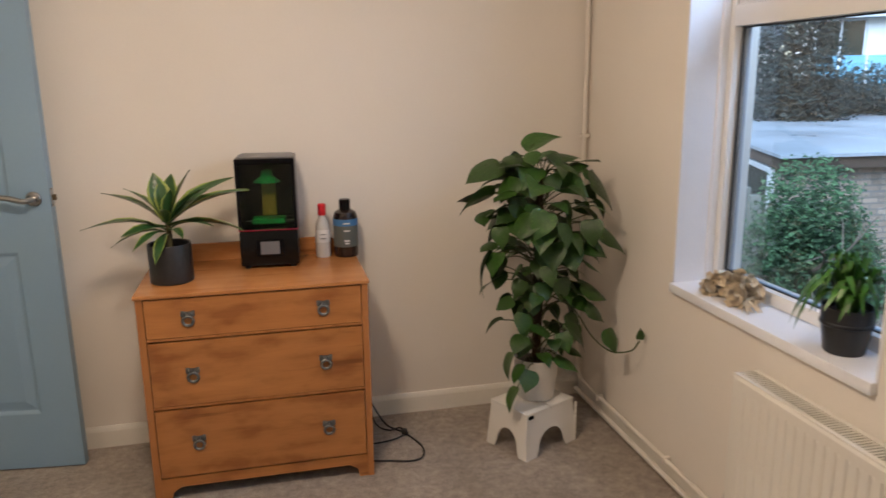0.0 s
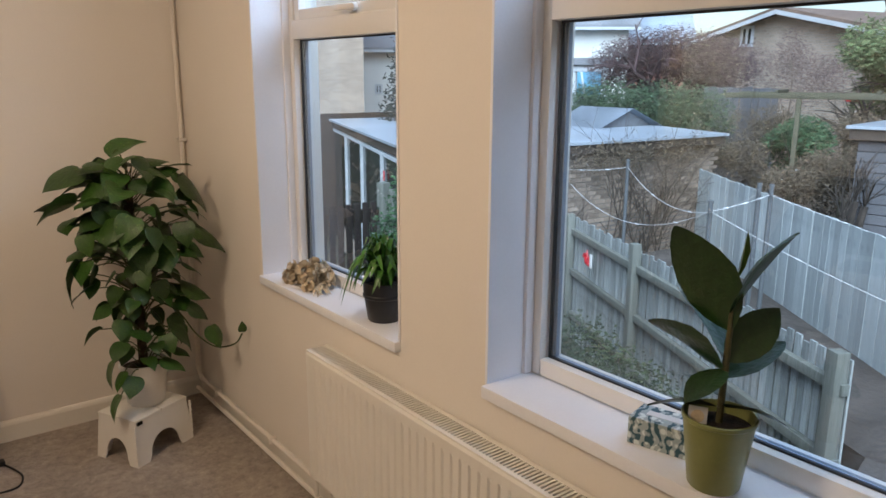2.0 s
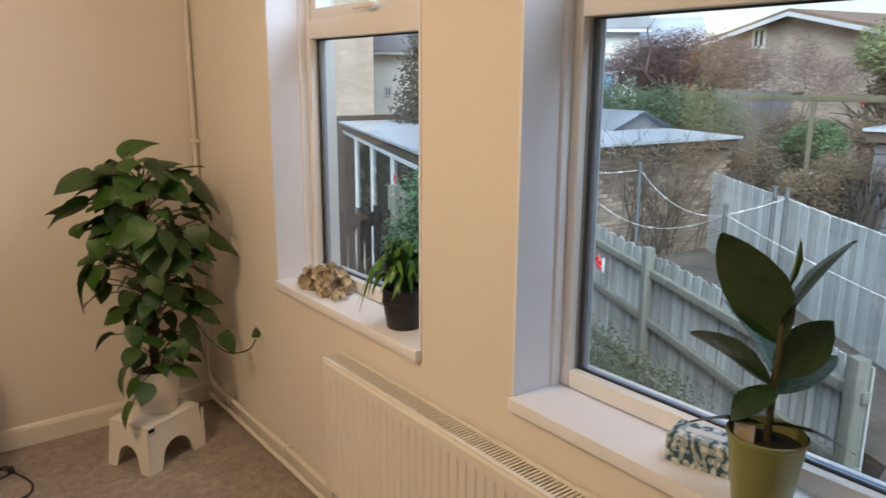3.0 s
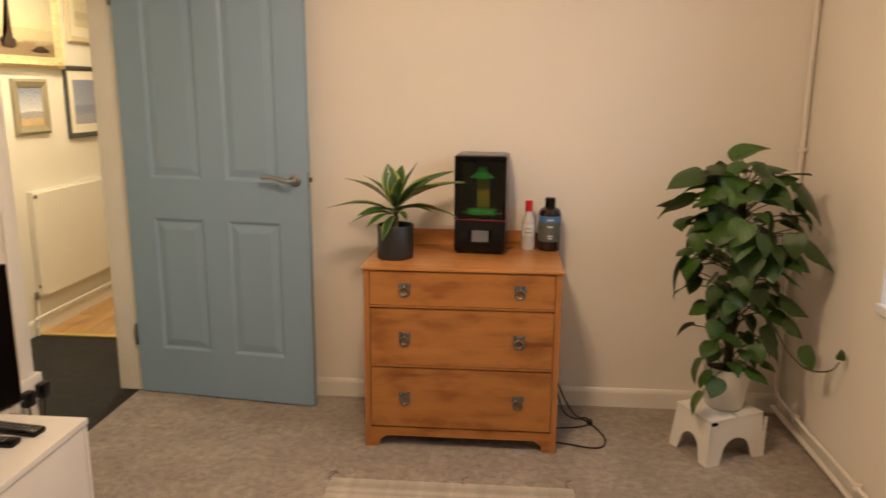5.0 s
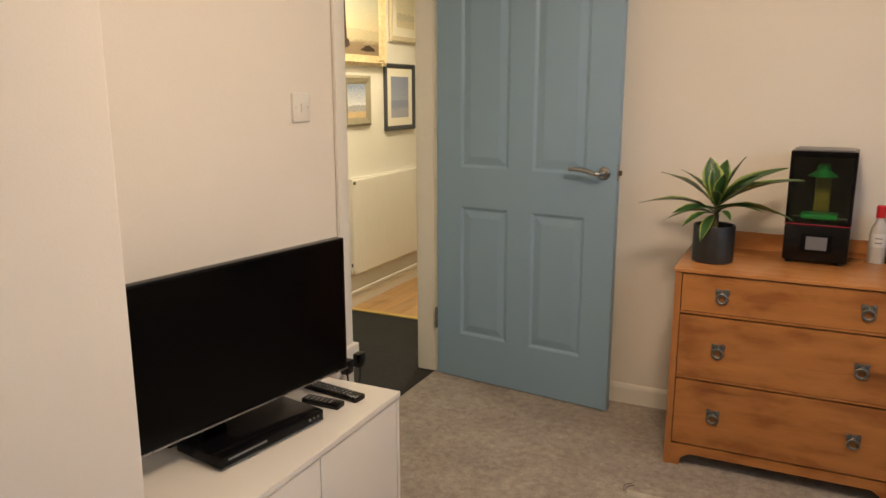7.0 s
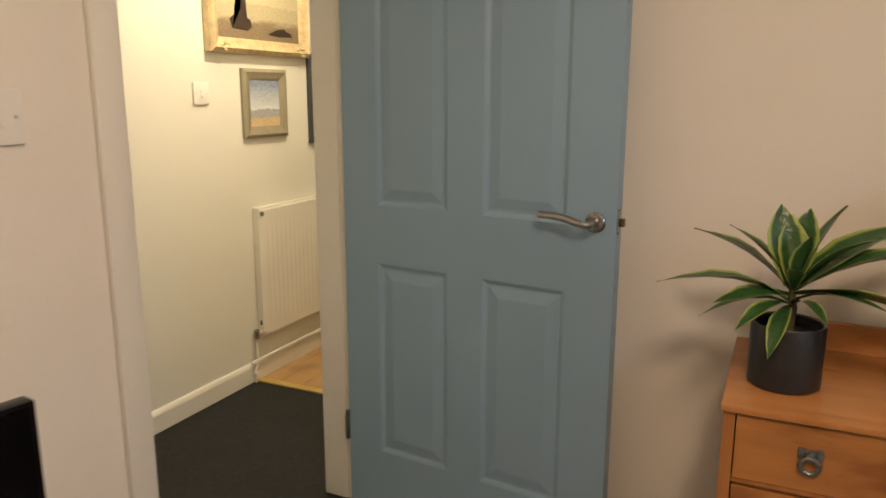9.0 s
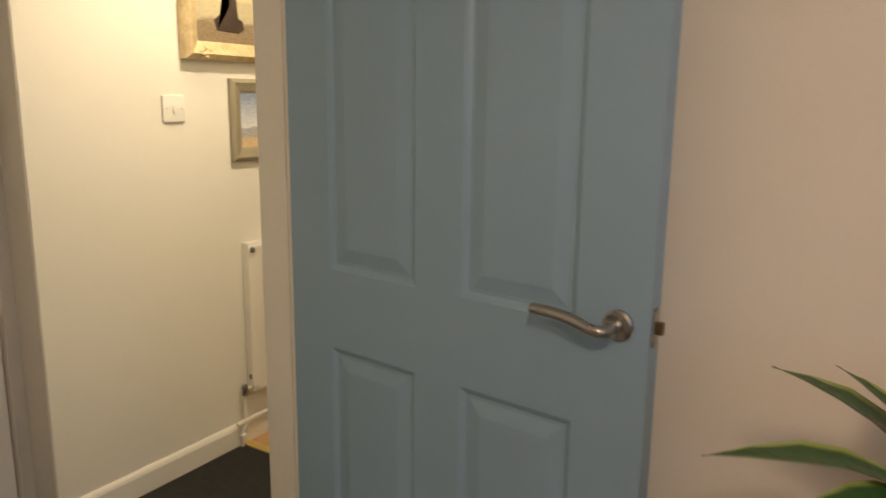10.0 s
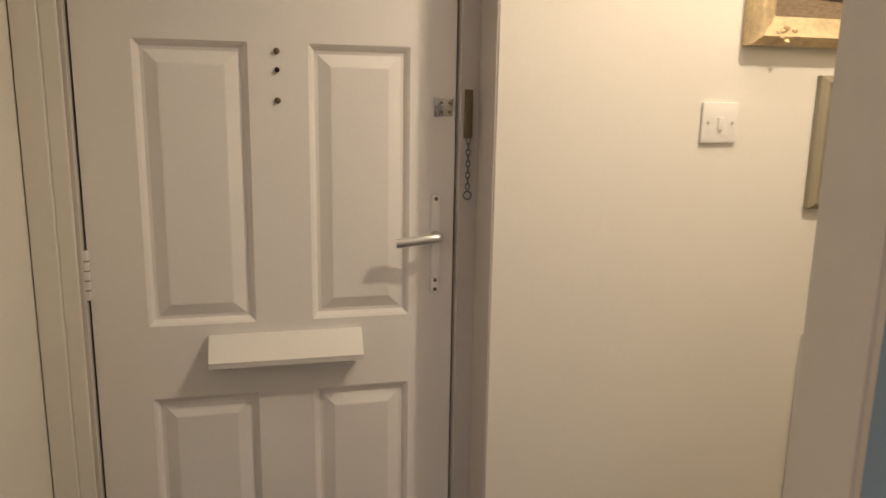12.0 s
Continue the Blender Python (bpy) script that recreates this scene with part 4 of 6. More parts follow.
part("moss_pole", tube(bmesh.new(), [(0, 0, 0.12), (0.004, 0, 0.5), (0.0, 0.006, 0.86)], [0.017, 0.019, 0.016], 10), M_MOSS, pt)
HEART = [(-0.09, 0.10), (-0.12, 0.26), (-0.05, 0.41), (0.08, 0.49), (0.25, 0.515), (0.45, 0.47), (0.63, 0.36), (0.79, 0.215), (0.91, 0.085), (1.0, 0.004)]
POTH = [blade("pothos_leaf", M_POTHOS, HEART, f, d, curl=c) for f, d, c in ((0.14, 0.28, 0.4), (0.28, 0.45, 0.3), (0.06, 0.20, 0.6), (0.38, 0.36, 0.2))]
stems = bmesh.new()


def pothos_leaf(p, toward, size, roll, kind):
    part("leaf", POTH[kind], None, pt, m=leaf_pose(p, toward, size, roll))


def crown_radius(z):
    """Half width of the plant at a height over the stool."""
    keys = ((0.14, 0.10), (0.22, 0.15), (0.34, 0.14), (0.42, 0.14), (0.52, 0.17), (0.62, 0.21), (0.74, 0.23), (0.86, 0.19), (0.95, 0.11), (1.0, 0.05))
    for (a, ra), (b, rb) in zip(keys, keys[1:]):
        if a <= z <= b:
            return ra + (rb - ra) * (z - a) / (b - a)
    return 0.05


placed = []
tries = 0
while len(placed) < 150 and tries < 6000:
    tries += 1
    z = 0.19 + 0.78 * rng.random() ** 0.85
    a = rng.uniform(0, 2 * math.pi)
    if math.sin(a) > 0.45 and rng.random() < 0.6:
        continue
    r = crown_radius(z) * (0.30 + 0.70 * rng.random() ** 0.75)
    p = Vector((r * math.cos(a), r * math.sin(a) * 0.88, z))
    if p.x + 0.905 > 1.20 or p.y + 2.648 > 2.95 or any((p - q).length < 0.037 for q in placed):
        continue
    placed.append(p)
    size = (0.056 + 0.031 * min(1, max(0, (z - 0.2) / 0.45))) * rng.uniform(0.72, 1.28)
    out = Vector((math.cos(a), math.sin(a), 0))
    way = out * rng.uniform(0.40, 1.0) + Vector((rng.uniform(-0.45, 0.45), rng.uniform(-0.45, 0.30), rng.uniform(-1.1, 0.05) if z < 0.80 else rng.uniform(-0.55, 0.25)))
    pothos_leaf(p, way, size, rng.uniform(-38, 38), rng.randrange(4))
    root = Vector((0.012 * math.cos(a), 0.012 * math.sin(a), max(0.14, z - 0.04 - 0.06 * rng.random())))
    mid = (root + p) / 2 + Vector((0, 0, 0.02))
    tube(stems, curve_pts([root, mid, p], 4), 0.0023, 5)
# outliers that shape the outline
for p, way, size, roll, k in (((-0.04, 0.0, 0.955), (0.75, -0.1, 0.55), 0.12, 20, 3), ((-0.19, -0.02, 0.80), (-1, 0.0, -0.12), 0.13, 35, 1), ((-0.16, 0, 0.90), (-1, -0.1, -0.25), 0.13, -20, 0),
                              ((0.06, 0, 0.93), (1, 0.05, 0.02), 0.10, 10, 2), ((0.20, -0.03, 0.86), (0.6, -0.4, -0.9), 0.15, 0, 2), ((0.24, 0.0, 0.66), (0.75, -0.3, -0.6), 0.15, 10, 2),
                              ((-0.20, -0.04, 0.58), (-0.7, -0.2, -0.9), 0.14, 40, 1), ((-0.12, -0.06, 0.20), (-0.6, -0.3, -0.8), 0.09, 30, 1), ((-0.10, -0.10, 0.17), (-0.5, -0.3, -0.5), 0.07, 20, 0),
                              ((0.16, -0.05, 0.45), (0.9, -0.1, -0.45), 0.12, 20, 2), ((0.09, -0.10, 0.30), (0.8, -0.2, -0.6), 0.11, 15, 1), ((0.05, -0.10, 0.19), (0.6, -0.5, -0.3), 0.09, 0, 2)):
    pothos_leaf(Vector(p), way, size, roll, k)
    tube(stems, curve_pts([(0.01, 0, p[2] - 0.08), (p[0] * 0.5, p[1] * 0.5, p[2] + 0.01), p], 5), 0.0024, 5)
# trailing vine to the window wall
vine = [(0.02, -0.01, 0.42), (0.12, -0.06, 0.36), (0.17, -0.12, 0.27), (0.22, -0.18, 0.225), (0.28, -0.22, 0.235), (0.305, -0.235, 0.275)]
tube(stems, curve_pts(vine, 8), 0.003, 6)
for p, way, size, roll, k in (((0.215, -0.17, 0.30), (0.25, -0.45, -0.75), 0.085, 0, 2), ((0.165, -0.10, 0.38), (0.7, -0.3, -0.6), 0.085, 20, 2), ((0.305, -0.235, 0.285), (0.15, -0.1, 0.9), 0.035, 0, 1), ((0.10, -0.06, 0.33), (0.5, -0.4, -0.8), 0.10, 10, 1)):
    pothos_leaf(Vector(p), way, size, roll, k)
tube(stems, curve_pts([(0.22, -0.18, 0.225), (0.222, -0.178, 0.265), (0.215, -0.17, 0.30)], 4), 0.002, 5)
# low runner over the pot's rim
tube(stems, curve_pts([(-0.02, -0.05, 0.14), (-0.06, -0.10, 0.17), (-0.12, -0.14, 0.11), (-0.15, -0.15, 0.06)], 5), 0.0025, 5)
pothos_leaf(Vector((-0.13, -0.145, 0.10)), (-0.6, -0.2, -0.6), 0.085, 20, 1)
pothos_leaf(Vector((-0.07, -0.12, 0.15)), (-0.3, -0.6, -0.4), 0.08, -20, 0)
part("vine", stems, M_VINE, pt)

# ---------- things on the window boards ----------
rb = thing("rubber_plant", (1.278, 0.480, SILL), "young rubber plant with dark glossy leaves in olive pot", "house plant")
part("pot", lathe([(0.0, 0.0), (0.042, 0.0), (0.045, 0.004), (0.061, 0.126), (0.0635, 0.128), (0.0635, 0.134), (0.060, 0.135), (0.057, 0.110), (0.0, 0.109)], 36), M_POTGREEN, rb, "glazed olive green pot")
part("soil", lathe([(0.0, 0.119), (0.03, 0.117), (0.0575, 0.112)], 20), M_SOIL, rb)
part("stem", tube(bmesh.new(), curve_pts([(0, 0, 0.11), (0.003, 0.0, 0.20), (0.0, -0.004, 0.30), (0.002, -0.004, 0.385)], 5), [0.0062] * 8 + [0.005] * 8, 8), M_STEM, rb)
OVAL = [(0.0, 0.02), (0.06, 0.10), (0.16, 0.19), (0.32, 0.27), (0.52, 0.295), (0.70, 0.25), (0.85, 0.16), (0.95, 0.07), (1.0, 0.008)]
RUBB = [blade("rubber_leaf", M_RUBBER, OVAL, f, d) for f, d in ((0.10, 0.12), (0.30, 0.10), (0.08, 0.30))]
# base height, way, length, roll, kind
for z, way, size, roll, k in ((0.285, (-0.18, 0.42, 0.9), 0.200, 68, 0), (0.315, (0.24, -0.38, 0.95), 0.170, -8, 1), (0.232, (0.34, -0.40, 0.70), 0.122, 70, 0), (0.215, (-0.75, 0.08, -0.05), 0.100, 0, 2),
                              (0.23, (0.30, 0.75, 0.62), 0.17, 30, 1), (0.21, (-0.05, 0.9, 0.42), 0.16, 50, 1), (0.20, (0.55, -0.2, 0.35), 0.13, 0, 0), (0.165, (0.25, 0.8, 0.22), 0.13, 20, 2),
                              (0.15, (0.3, -0.85, 0.16), 0.12, -30, 2), (0.145, (-0.35, 0.85, 0.12), 0.12, 30, 2)):
    part("leaf", RUBB[k], None, rb, m=leaf_pose((0.001, -0.003, z), way, size, roll))
part("new_leaf", blade("new_leaf", M_RUBBERTIP, [(0, 0.02), (0.3, 0.10), (0.6, 0.10), (0.85, 0.05), (1, 0.004)], 0.9, 0.0), None, rb, "yellow-green rolled new leaf", m=leaf_pose((0.002, -0.004, 0.375), (0.1, -0.1, 1), 0.085))
tg = part("plant_tag", boxes((-0.016, 0.016, -0.001, 0.001, 0.0, 0.040), bevel=0.0005), M_LABELWHITE, rb, "small card plant tag", m=pose(-0.033, 0.022, 0.106, -20, 0, -62))
bm = lathe([(0.0, 0), (0.011, 0), (0.011, 0.0006), (0, 0.0006)], 16)
bmesh.ops.transform(bm, matrix=pose(0, -0.0012, 0.023, 90), verts=bm.verts)
part("print_spot", bm, M_DRIED, tg)

# tissue box with a leafy print
tb = thing("tissue_box", (1.330, 0.622, SILL), "small tissue box printed with pale leaves on teal", "tissue box", 104)
nt = Nodes("leaf_print_card", 0.55)
v = nt.coords()
w1 = nt.add("ShaderNodeTexWave", Scale=14.0, Distortion=9.0, Detail=2.0, Detail_Scale=2.2)
nt.link(v, w1.inputs["Vector"])
w2 = nt.add("ShaderNodeTexVoronoi", Scale=62.0)
nt.link(v, w2.inputs["Vector"])
c1 = nt.ramp(w1.outputs["Fac"], [(0.45, (0.02, 0.07, 0.09)), (0.55, (0.66, 0.72, 0.70))])
c2 = nt.ramp(w2.outputs["Distance"], [(0.35, (0.72, 0.77, 0.75)), (0.5, (0.03, 0.10, 0.13))])
nt.colour(nt.mix(0.5, c1, c2))
part("box", boxes((-0.060, 0.060, -0.036, 0.036, 0.0, 0.056), bevel=0.002), nt.m, tb)
part("opening", boxes((-0.035, 0.035, -0.010, 0.010, 0.0562, 0.0572)), M_LABELWHITE, tb)

# spider plant
rng = random.Random(21)
sp = thing("spider_plant", (1.318, 1.592, SILL), "green spider plant with arching leaves in slate pot", "house plant")
part("pot", lathe([(0.0, 0.0), (0.046, 0.0), (0.049, 0.004), (0.060, 0.080), (0.062, 0.118), (0.059, 0.119), (0.056, 0.100), (0.0, 0.099)], 32), M_POTGREY, sp, "slate grey plastic pot")
part("pot_band", lathe([(0.0588, 0.070), (0.0625, 0.074), (0.0625, 0.080), (0.0600, 0.083)], 32), M_POTGREY, sp)
part("soil", lathe([(0.0, 0.108), (0.03, 0.106), (0.0565, 0.102)], 20), M_SOIL, sp)


def strap(name, length, rise, fall, w):
    """An arching strap leaf along +y."""
    bm = bmesh.new()
    rows = []
    for i in range(11):
        t = i / 10
        y = length * (t - 0.18 * t ** 3)
        z = rise * math.sin(min(1.0, t * 1.25) * math.pi * 0.62) - fall * t ** 2.6
        ww = w * (0.85 + 0.35 * t) * (1 - t ** 4) if t < 1 else 0.0004
        rows.append([bm.verts.new((s * ww, y, z + 0.35 * abs(s) * ww)) for s in (-1, 0, 1)])
    for a, b in zip(rows, rows[1:]):
        for i in range(2):
            bm.faces.new((a[i], a[i + 1], b[i + 1], b[i]))
    me = bpy.data.meshes.new(name)
    bm.to_mesh(me)
    bm.free()
    for p in me.polygons:
        p.use_smooth = True
    me.materials.append(M_SPIDER)
    return me


STRAPS = [strap("strap_leaf", 0.105, 0.115, 0.045, 0.0082), strap("strap_leaf", 0.150, 0.110, 0.150, 0.0086), strap("strap_leaf", 0.060, 0.150, 0.02, 0.0076), strap("strap_leaf", 0.120, 0.080, 0.065, 0.0082)]
for i in range(84):
    a = rng.uniform(0, 360)
    k = rng.choice((0, 0, 2, 2, 0, 3))
    if 200 < a < 340 and k in (1, 3):      # towards the glass they stand up
        k = 2
    part("leaf", STRAPS[k], None, sp, m=pose(rng.uniform(-0.015, 0.015), rng.uniform(-0.015, 0.015), 0.10, rng.uniform(-6, 8), rng.uniform(-15, 15), a) @ Matrix.Diagonal((1, *(rng.uniform(0.8, 1.1),) * 2, 1)))
for a in (10, 20, 32, 46, -8, 62, 78):
    part("leaf", STRAPS[1], None, sp, m=pose(0, 0.0, 0.10, 4, 0, a) @ Matrix.Diagonal((1.2, 1.05, 1.05, 1)))

# dried flowers
rng = random.Random(8)
df = thing("dried_flowers", (1.315, 2.03, SILL), "bunch of dried brown flower heads lying down", "dried flowers", 8)


def petal_mesh(seed):
    r = random.Random(seed)
    bm = bmesh.new()
    rows = []
    for i in range(4):
        t = i / 3
        w = math.sin(math.pi * (0.15 + 0.7 * t)) * 0.5
        rows.append([bm.verts.new((s * w + r.uniform(-0.05, 0.05), t - 0.5, 0.35 * abs(s) + r.uniform(-0.14, 0.14))) for s in (-1, -0.3, 0.4, 1)])
    for a, b in zip(rows, rows[1:]):
        for i in range(3):
            bm.faces.new((a[i], a[i + 1], b[i + 1], b[i]))
    me = bpy.data.meshes.new("petal")
    bm.to_mesh(me)
    bm.free()
    for p in me.polygons:
        p.use_smooth = True
    me.materials.append(M_DRIED)
    return me


PETALS = [petal_mesh(i) for i in range(5)]
for cx, cy, cz, r in ((0.0, 0.055, 0.036, 0.036), (-0.012, -0.005, 0.040, 0.038), (0.02, 0.01, 0.052, 0.034), (0.01, -0.055, 0.036, 0.034), (-0.03, 0.085, 0.026, 0.026), (0.03, -0.02, 0.03, 0.03), (-0.035, -0.04, 0.026, 0.026)):
    for i in range(30):
        d = Vector((rng.gauss(0, 1), rng.gauss(0, 1), rng.gauss(0, 1))).normalized()
        p = Vector((cx, cy, cz)) + d * r * rng.uniform(0.55, 1.0)
        p.z = max(p.z, 0.006)
        q = 0.029 * rng.uniform(0.7, 1.3)
        part("petal", rng.choice(PETALS), None, df, m=Matrix.Translation(p) @ d.to_track_quat("Z", "Y").to_matrix().to_4x4() @ pose(0, 0, 0, rng.uniform(-40, 40), rng.uniform(-40, 40), rng.uniform(0, 360)) @ Matrix.Diagonal((q, q, q, 1)))
for i in range(22):
    a = Vector((rng.uniform(-0.03, 0.02), -0.05 + rng.uniform(-0.02, 0.03), rng.uniform(0.006, 0.03)))
    b = Vector((rng.uniform(-0.075, -0.02), -0.115 + rng.uniform(-0.02, 0.02), rng.uniform(0.003, 0.012)))
    part("stalk", tube(bmesh.new(), [a, (a + b) / 2 + Vector((0, 0, 0.004)), b], [0.0022, 0.0018, 0.0012], 5), M_DRIED, df)

# ---------- television corner ----------
cab = thing("television_cabinet", (-1.168, 0.905, 0), "low white melamine television cabinet with two doors", "cabinet", 90)
# local x runs towards the doorway, local y to the wall
CL, CDp, CZ = 0.883, 0.378, 0.434
part("top", boxes((0.0, CL, -0.004, CDp, CZ - 0.020, CZ), bevel=0.003), M_MELAMINE, cab)
part("side", boxes((0.002, 0.018, 0.0, CDp, 0.0, CZ - 0.021), bevel=0.001), M_MELAMINE, cab)
part("side", boxes((CL - 0.018, CL - 0.002, 0.0, CDp, 0.0, CZ - 0.021), bevel=0.001), M_MELAMINE, cab)
part("back", boxes((0.0182, CL - 0.0182, CDp - 0.008, CDp, 0.05, CZ - 0.021)), M_MELAMINE, cab)
part("bottom", boxes((0.0182, CL - 0.0182, 0.02, CDp - 0.0085, 0.05, 0.066)), M_MELAMINE, cab)
for x0, x1, kx in ((0.020, 0.467, 0.412), (0.471, CL - 0.020, 0.528)):
    dd = part("door", boxes((x0, x1, 0.001, 0.018, 0.045, CZ - 0.024), bevel=0.0015), M_MELAMINE, cab)
    bm = lathe([(0.0, 0.026), (0.009, 0.026), (0.014, 0.021), (0.014, 0.014), (0.007, 0.008), (0.006, 0.0), (0.0, 0.0)], 18)
    bmesh.ops.transform(bm, matrix=pose(kx, 0.001, CZ - 0.205, 90), verts=bm.verts)
    part("knob", bm, M_PEWTER, dd, "round pewter knob")

tv = thing("television", (-1.359, 1.335, CZ), "black flat-screen television, switched off", "television", 80)
# local x along the screen, -y towards the room
part("bezel", boxes((-0.372, 0.372, 0.0, 0.030, 0.081, 0.477), bevel=0.004), M_GLOSSBLACK, tv)
part("screen", boxes((-0.362, 0.362, -0.0015, 0.001, 0.093, 0.470)), M_SCREEN, tv, smooth=None)
part("bottom_trim", boxes((-0.371, 0.371, -0.002, 0.002, 0.082, 0.086)), M_STEEL, tv, smooth=None)
part("back_cover", boxes((-0.22, 0.22, 0.028, 0.060, 0.10, 0.40), bevel=0.012), M_BLACK, tv)
part("neck", boxes((-0.05, 0.05, 0.060, 0.180, 0.150, 0.185), (-0.04, 0.04, 0.158, 0.180, 0.010, 0.16), bevel=0.004), M_BLACK, tv)
part("foot", boxes((-0.15, 0.15, 0.130, 0.180, 0.0, 0.012), bevel=0.004), M_GLOSSBLACK, tv)

dv = thing("disc_player", (-1.294, 1.346, CZ), "slim black disc player in front of the television", "disc player", 80.4)
part("case", boxes((-0.172, 0.172, -0.005, 0.160, 0.006, 0.036), bevel=0.003), M_GLOSSBLACK, dv)
part("front_panel", boxes((-0.172, 0.172, -0.012, -0.004, 0.006, 0.035), bevel=0.003), M_GLOSSBLACK, dv)
part("tray_slot", boxes((-0.15, -0.03, -0.0132, -0.011, 0.022, 0.027)), M_GREYPLASTIC, dv)
part("trim_line", boxes((-0.17, 0.17, -0.0135, -0.011, 0.007, 0.0092)), M_PEWTER, dv)
for x in (0.12, 0.135, 0.15):
    part("button", boxes((x - 0.004, x + 0.004, -0.0145, -0.011, 0.020, 0.026), bevel=0.001), M_PEWTER, dv)
for x in (-0.15, 0.15):
    for y in (0.01, 0.10):
        part("foot", boxes((x - 0.01, x + 0.01, y - 0.01, y + 0.01, 0.0, 0.007)), M_GASKET, dv)


def remote(loc, rz, l, w, label):
    r = thing("remote_control", loc, label, "remote control", rz, "remotes on the cabinet")
    part("body", boxes((-l / 2, l / 2, -w / 2, w / 2, 0.0, 0.017), bevel=0.006), M_BLACK, r)
    n = int(l / 0.016)
    for i in range(n - 1):
        for j in (-1, 0, 1):
            x = -l / 2 + 0.018 + i * 0.015
            part("button", boxes((x - 0.004, x + 0.004, j * w * 0.27 - 0.003, j * w * 0.27 + 0.003, 0.0165, 0.0188), bevel=0.001), M_GREYPLASTIC if (i + j) % 4 else M_PEWTER, r)
    return r


remote((-1.342, 1.686, CZ), -8, 0.222, 0.046, "long black remote control lying on the cabinet")
remote((-1.318, 1.604, CZ), 1, 0.125, 0.040, "short black remote control lying on the cabinet")

# socket with two plugs
so = thing("wall_socket", (XW, 2.056, 0.340), "white double wall socket with two black plugs", "wall socket")
part("plate", boxes((0.0, 0.030, -0.073, 0.073, 0.0, 0.088), bevel=0.004), M_WHITEPLASTIC, so)
for y in (-0.034, 0.046):
    pg = part("plug", boxes((0.030, 0.062, y - 0.022, y + 0.022, 0.008, 0.060), bevel=0.010), M_BLACK, so, "black mains plug")
    part("cable", tube(bmesh.new(), curve_pts([(0.045, y, 0.012), (0.048, y - 0.002, -0.03), (0.04, y - 0.02, -0.16), (0.05, y - 0.06, -0.29)], 6), 0.0035, 6), M_CABLE, pg)


def light_switch(loc, rz, label, sz=0.088):
    s = thing("light_switch", loc, label, "light switch", rz, "light switches")
    h = sz / 2
    part("plate", boxes((-h, h, -0.009, 0.0, -h, h), bevel=0.004), M_WHITEPLASTIC, s)
    part("rocker", boxes((-0.007, 0.007, -0.0135, -0.008, -0.015, 0.012), bevel=0.002), M_WHITEPLASTIC, s)
    for x in (-0.030, 0.030):
        bm = lathe([(0, 0), (0.0035, 0), (0.0035, 0.0012), (0, 0.0015)], 12)
        bmesh.ops.transform(bm, matrix=pose(x, -0.009, 0, 90), verts=bm.verts)
        part("screw", bm, M_SATIN, s)
    return s


light_switch((XW, 1.868, 1.271), 90, "white plastic light switch beside the doorway")
light_switch((XHW, 3.437, 1.308), 90, "white plastic light switch on the hall wall")

# cable on the floor by the chest
cb = thing("mains_cable", (0.30, 2.86, 0), "black mains cable trailing on the carpet", "cable")
part("loop", tube(bmesh.new(), curve_pts([(-0.03, 0.09, 0.18), (-0.005, 0.085, 0.10), (0.05, 0.03, 0.012), (0.11, -0.05, 0.005), (0.145, -0.13, 0.005), (0.16, -0.20, 0.005), (0.14, -0.265, 0.005), (0.09, -0.28, 0.006), (0.02, -0.26, 0.006), (-0.06, -0.24, 0.006)], 8), 0.0035, 8), M_CABLE, cb)
part("loop", tube(bmesh.new(), curve_pts([(-0.02, 0.06, 0.10), (0.01, 0.02, 0.02), (0.055, -0.03, 0.012), (0.10, -0.02, 0.012), (0.12, -0.055, 0.006), (0.06, -0.10, 0.006), (-0.05, -0.12, 0.006)], 8), 0.0032, 8), M_CABLE, cb)
part("switch_lump", boxes((0.10, 0.125, -0.075, -0.04, 0.002, 0.020), bevel=0.006), M_CABLE, cb)

# ---------- rug ----------
rug = thing("rug", (-0.562, 2.265, 0), "flat-woven cream rug with dark end threads", "rug")
rng = random.Random(3)
RW, RL = 0.86, 1.35
ROW = []
for k in range(4):
    bm = bmesh.new()
    n = 42
    top = []
    for i in range(n + 1):
        x = RW * i / n
        top.append([bm.verts.new((x, dy, z + (0.0012 * math.sin(i * 2.1 + k * 1.7) if z > 0.003 else 0))) for dy, z in ((-0.0055, 0.001), (-0.004, 0.0075), (0.0, 0.0098), (0.004, 0.0075), (0.0055, 0.001))])
    for a, b in zip(top, top[1:]):
        for i in range(4):
            bm.faces.new((a[i], a[i + 1], b[i + 1], b[i]))
    ROW.append(mesh_of("woven_cord", bm, M_RUG, 60))
part("backing", boxes((0.004, RW - 0.004, -RL, 0.0, 0.0005, 0.004)), M_RUG, rug)
for i in range(int(RL / 0.0095)):
    part("woven_cord", ROW[i % 4], None, rug, m=pose(rng.uniform(-0.006, 0.004), -0.006 - i * 0.0095, 0))
for x, y in ((-0.01, 0.0), (0.0, -0.01), (RW * 0.55, 0.0), (RW - 0.02, 0.005)):
    part("end_thread", tube(bmesh.new(), curve_pts([(x, y - 0.01, 0.008), (x - 0.005, y + 0.03, 0.006), (x + 0.015, y + 0.055, 0.004)], 5), 0.0013, 5), M_CABLE, rug)


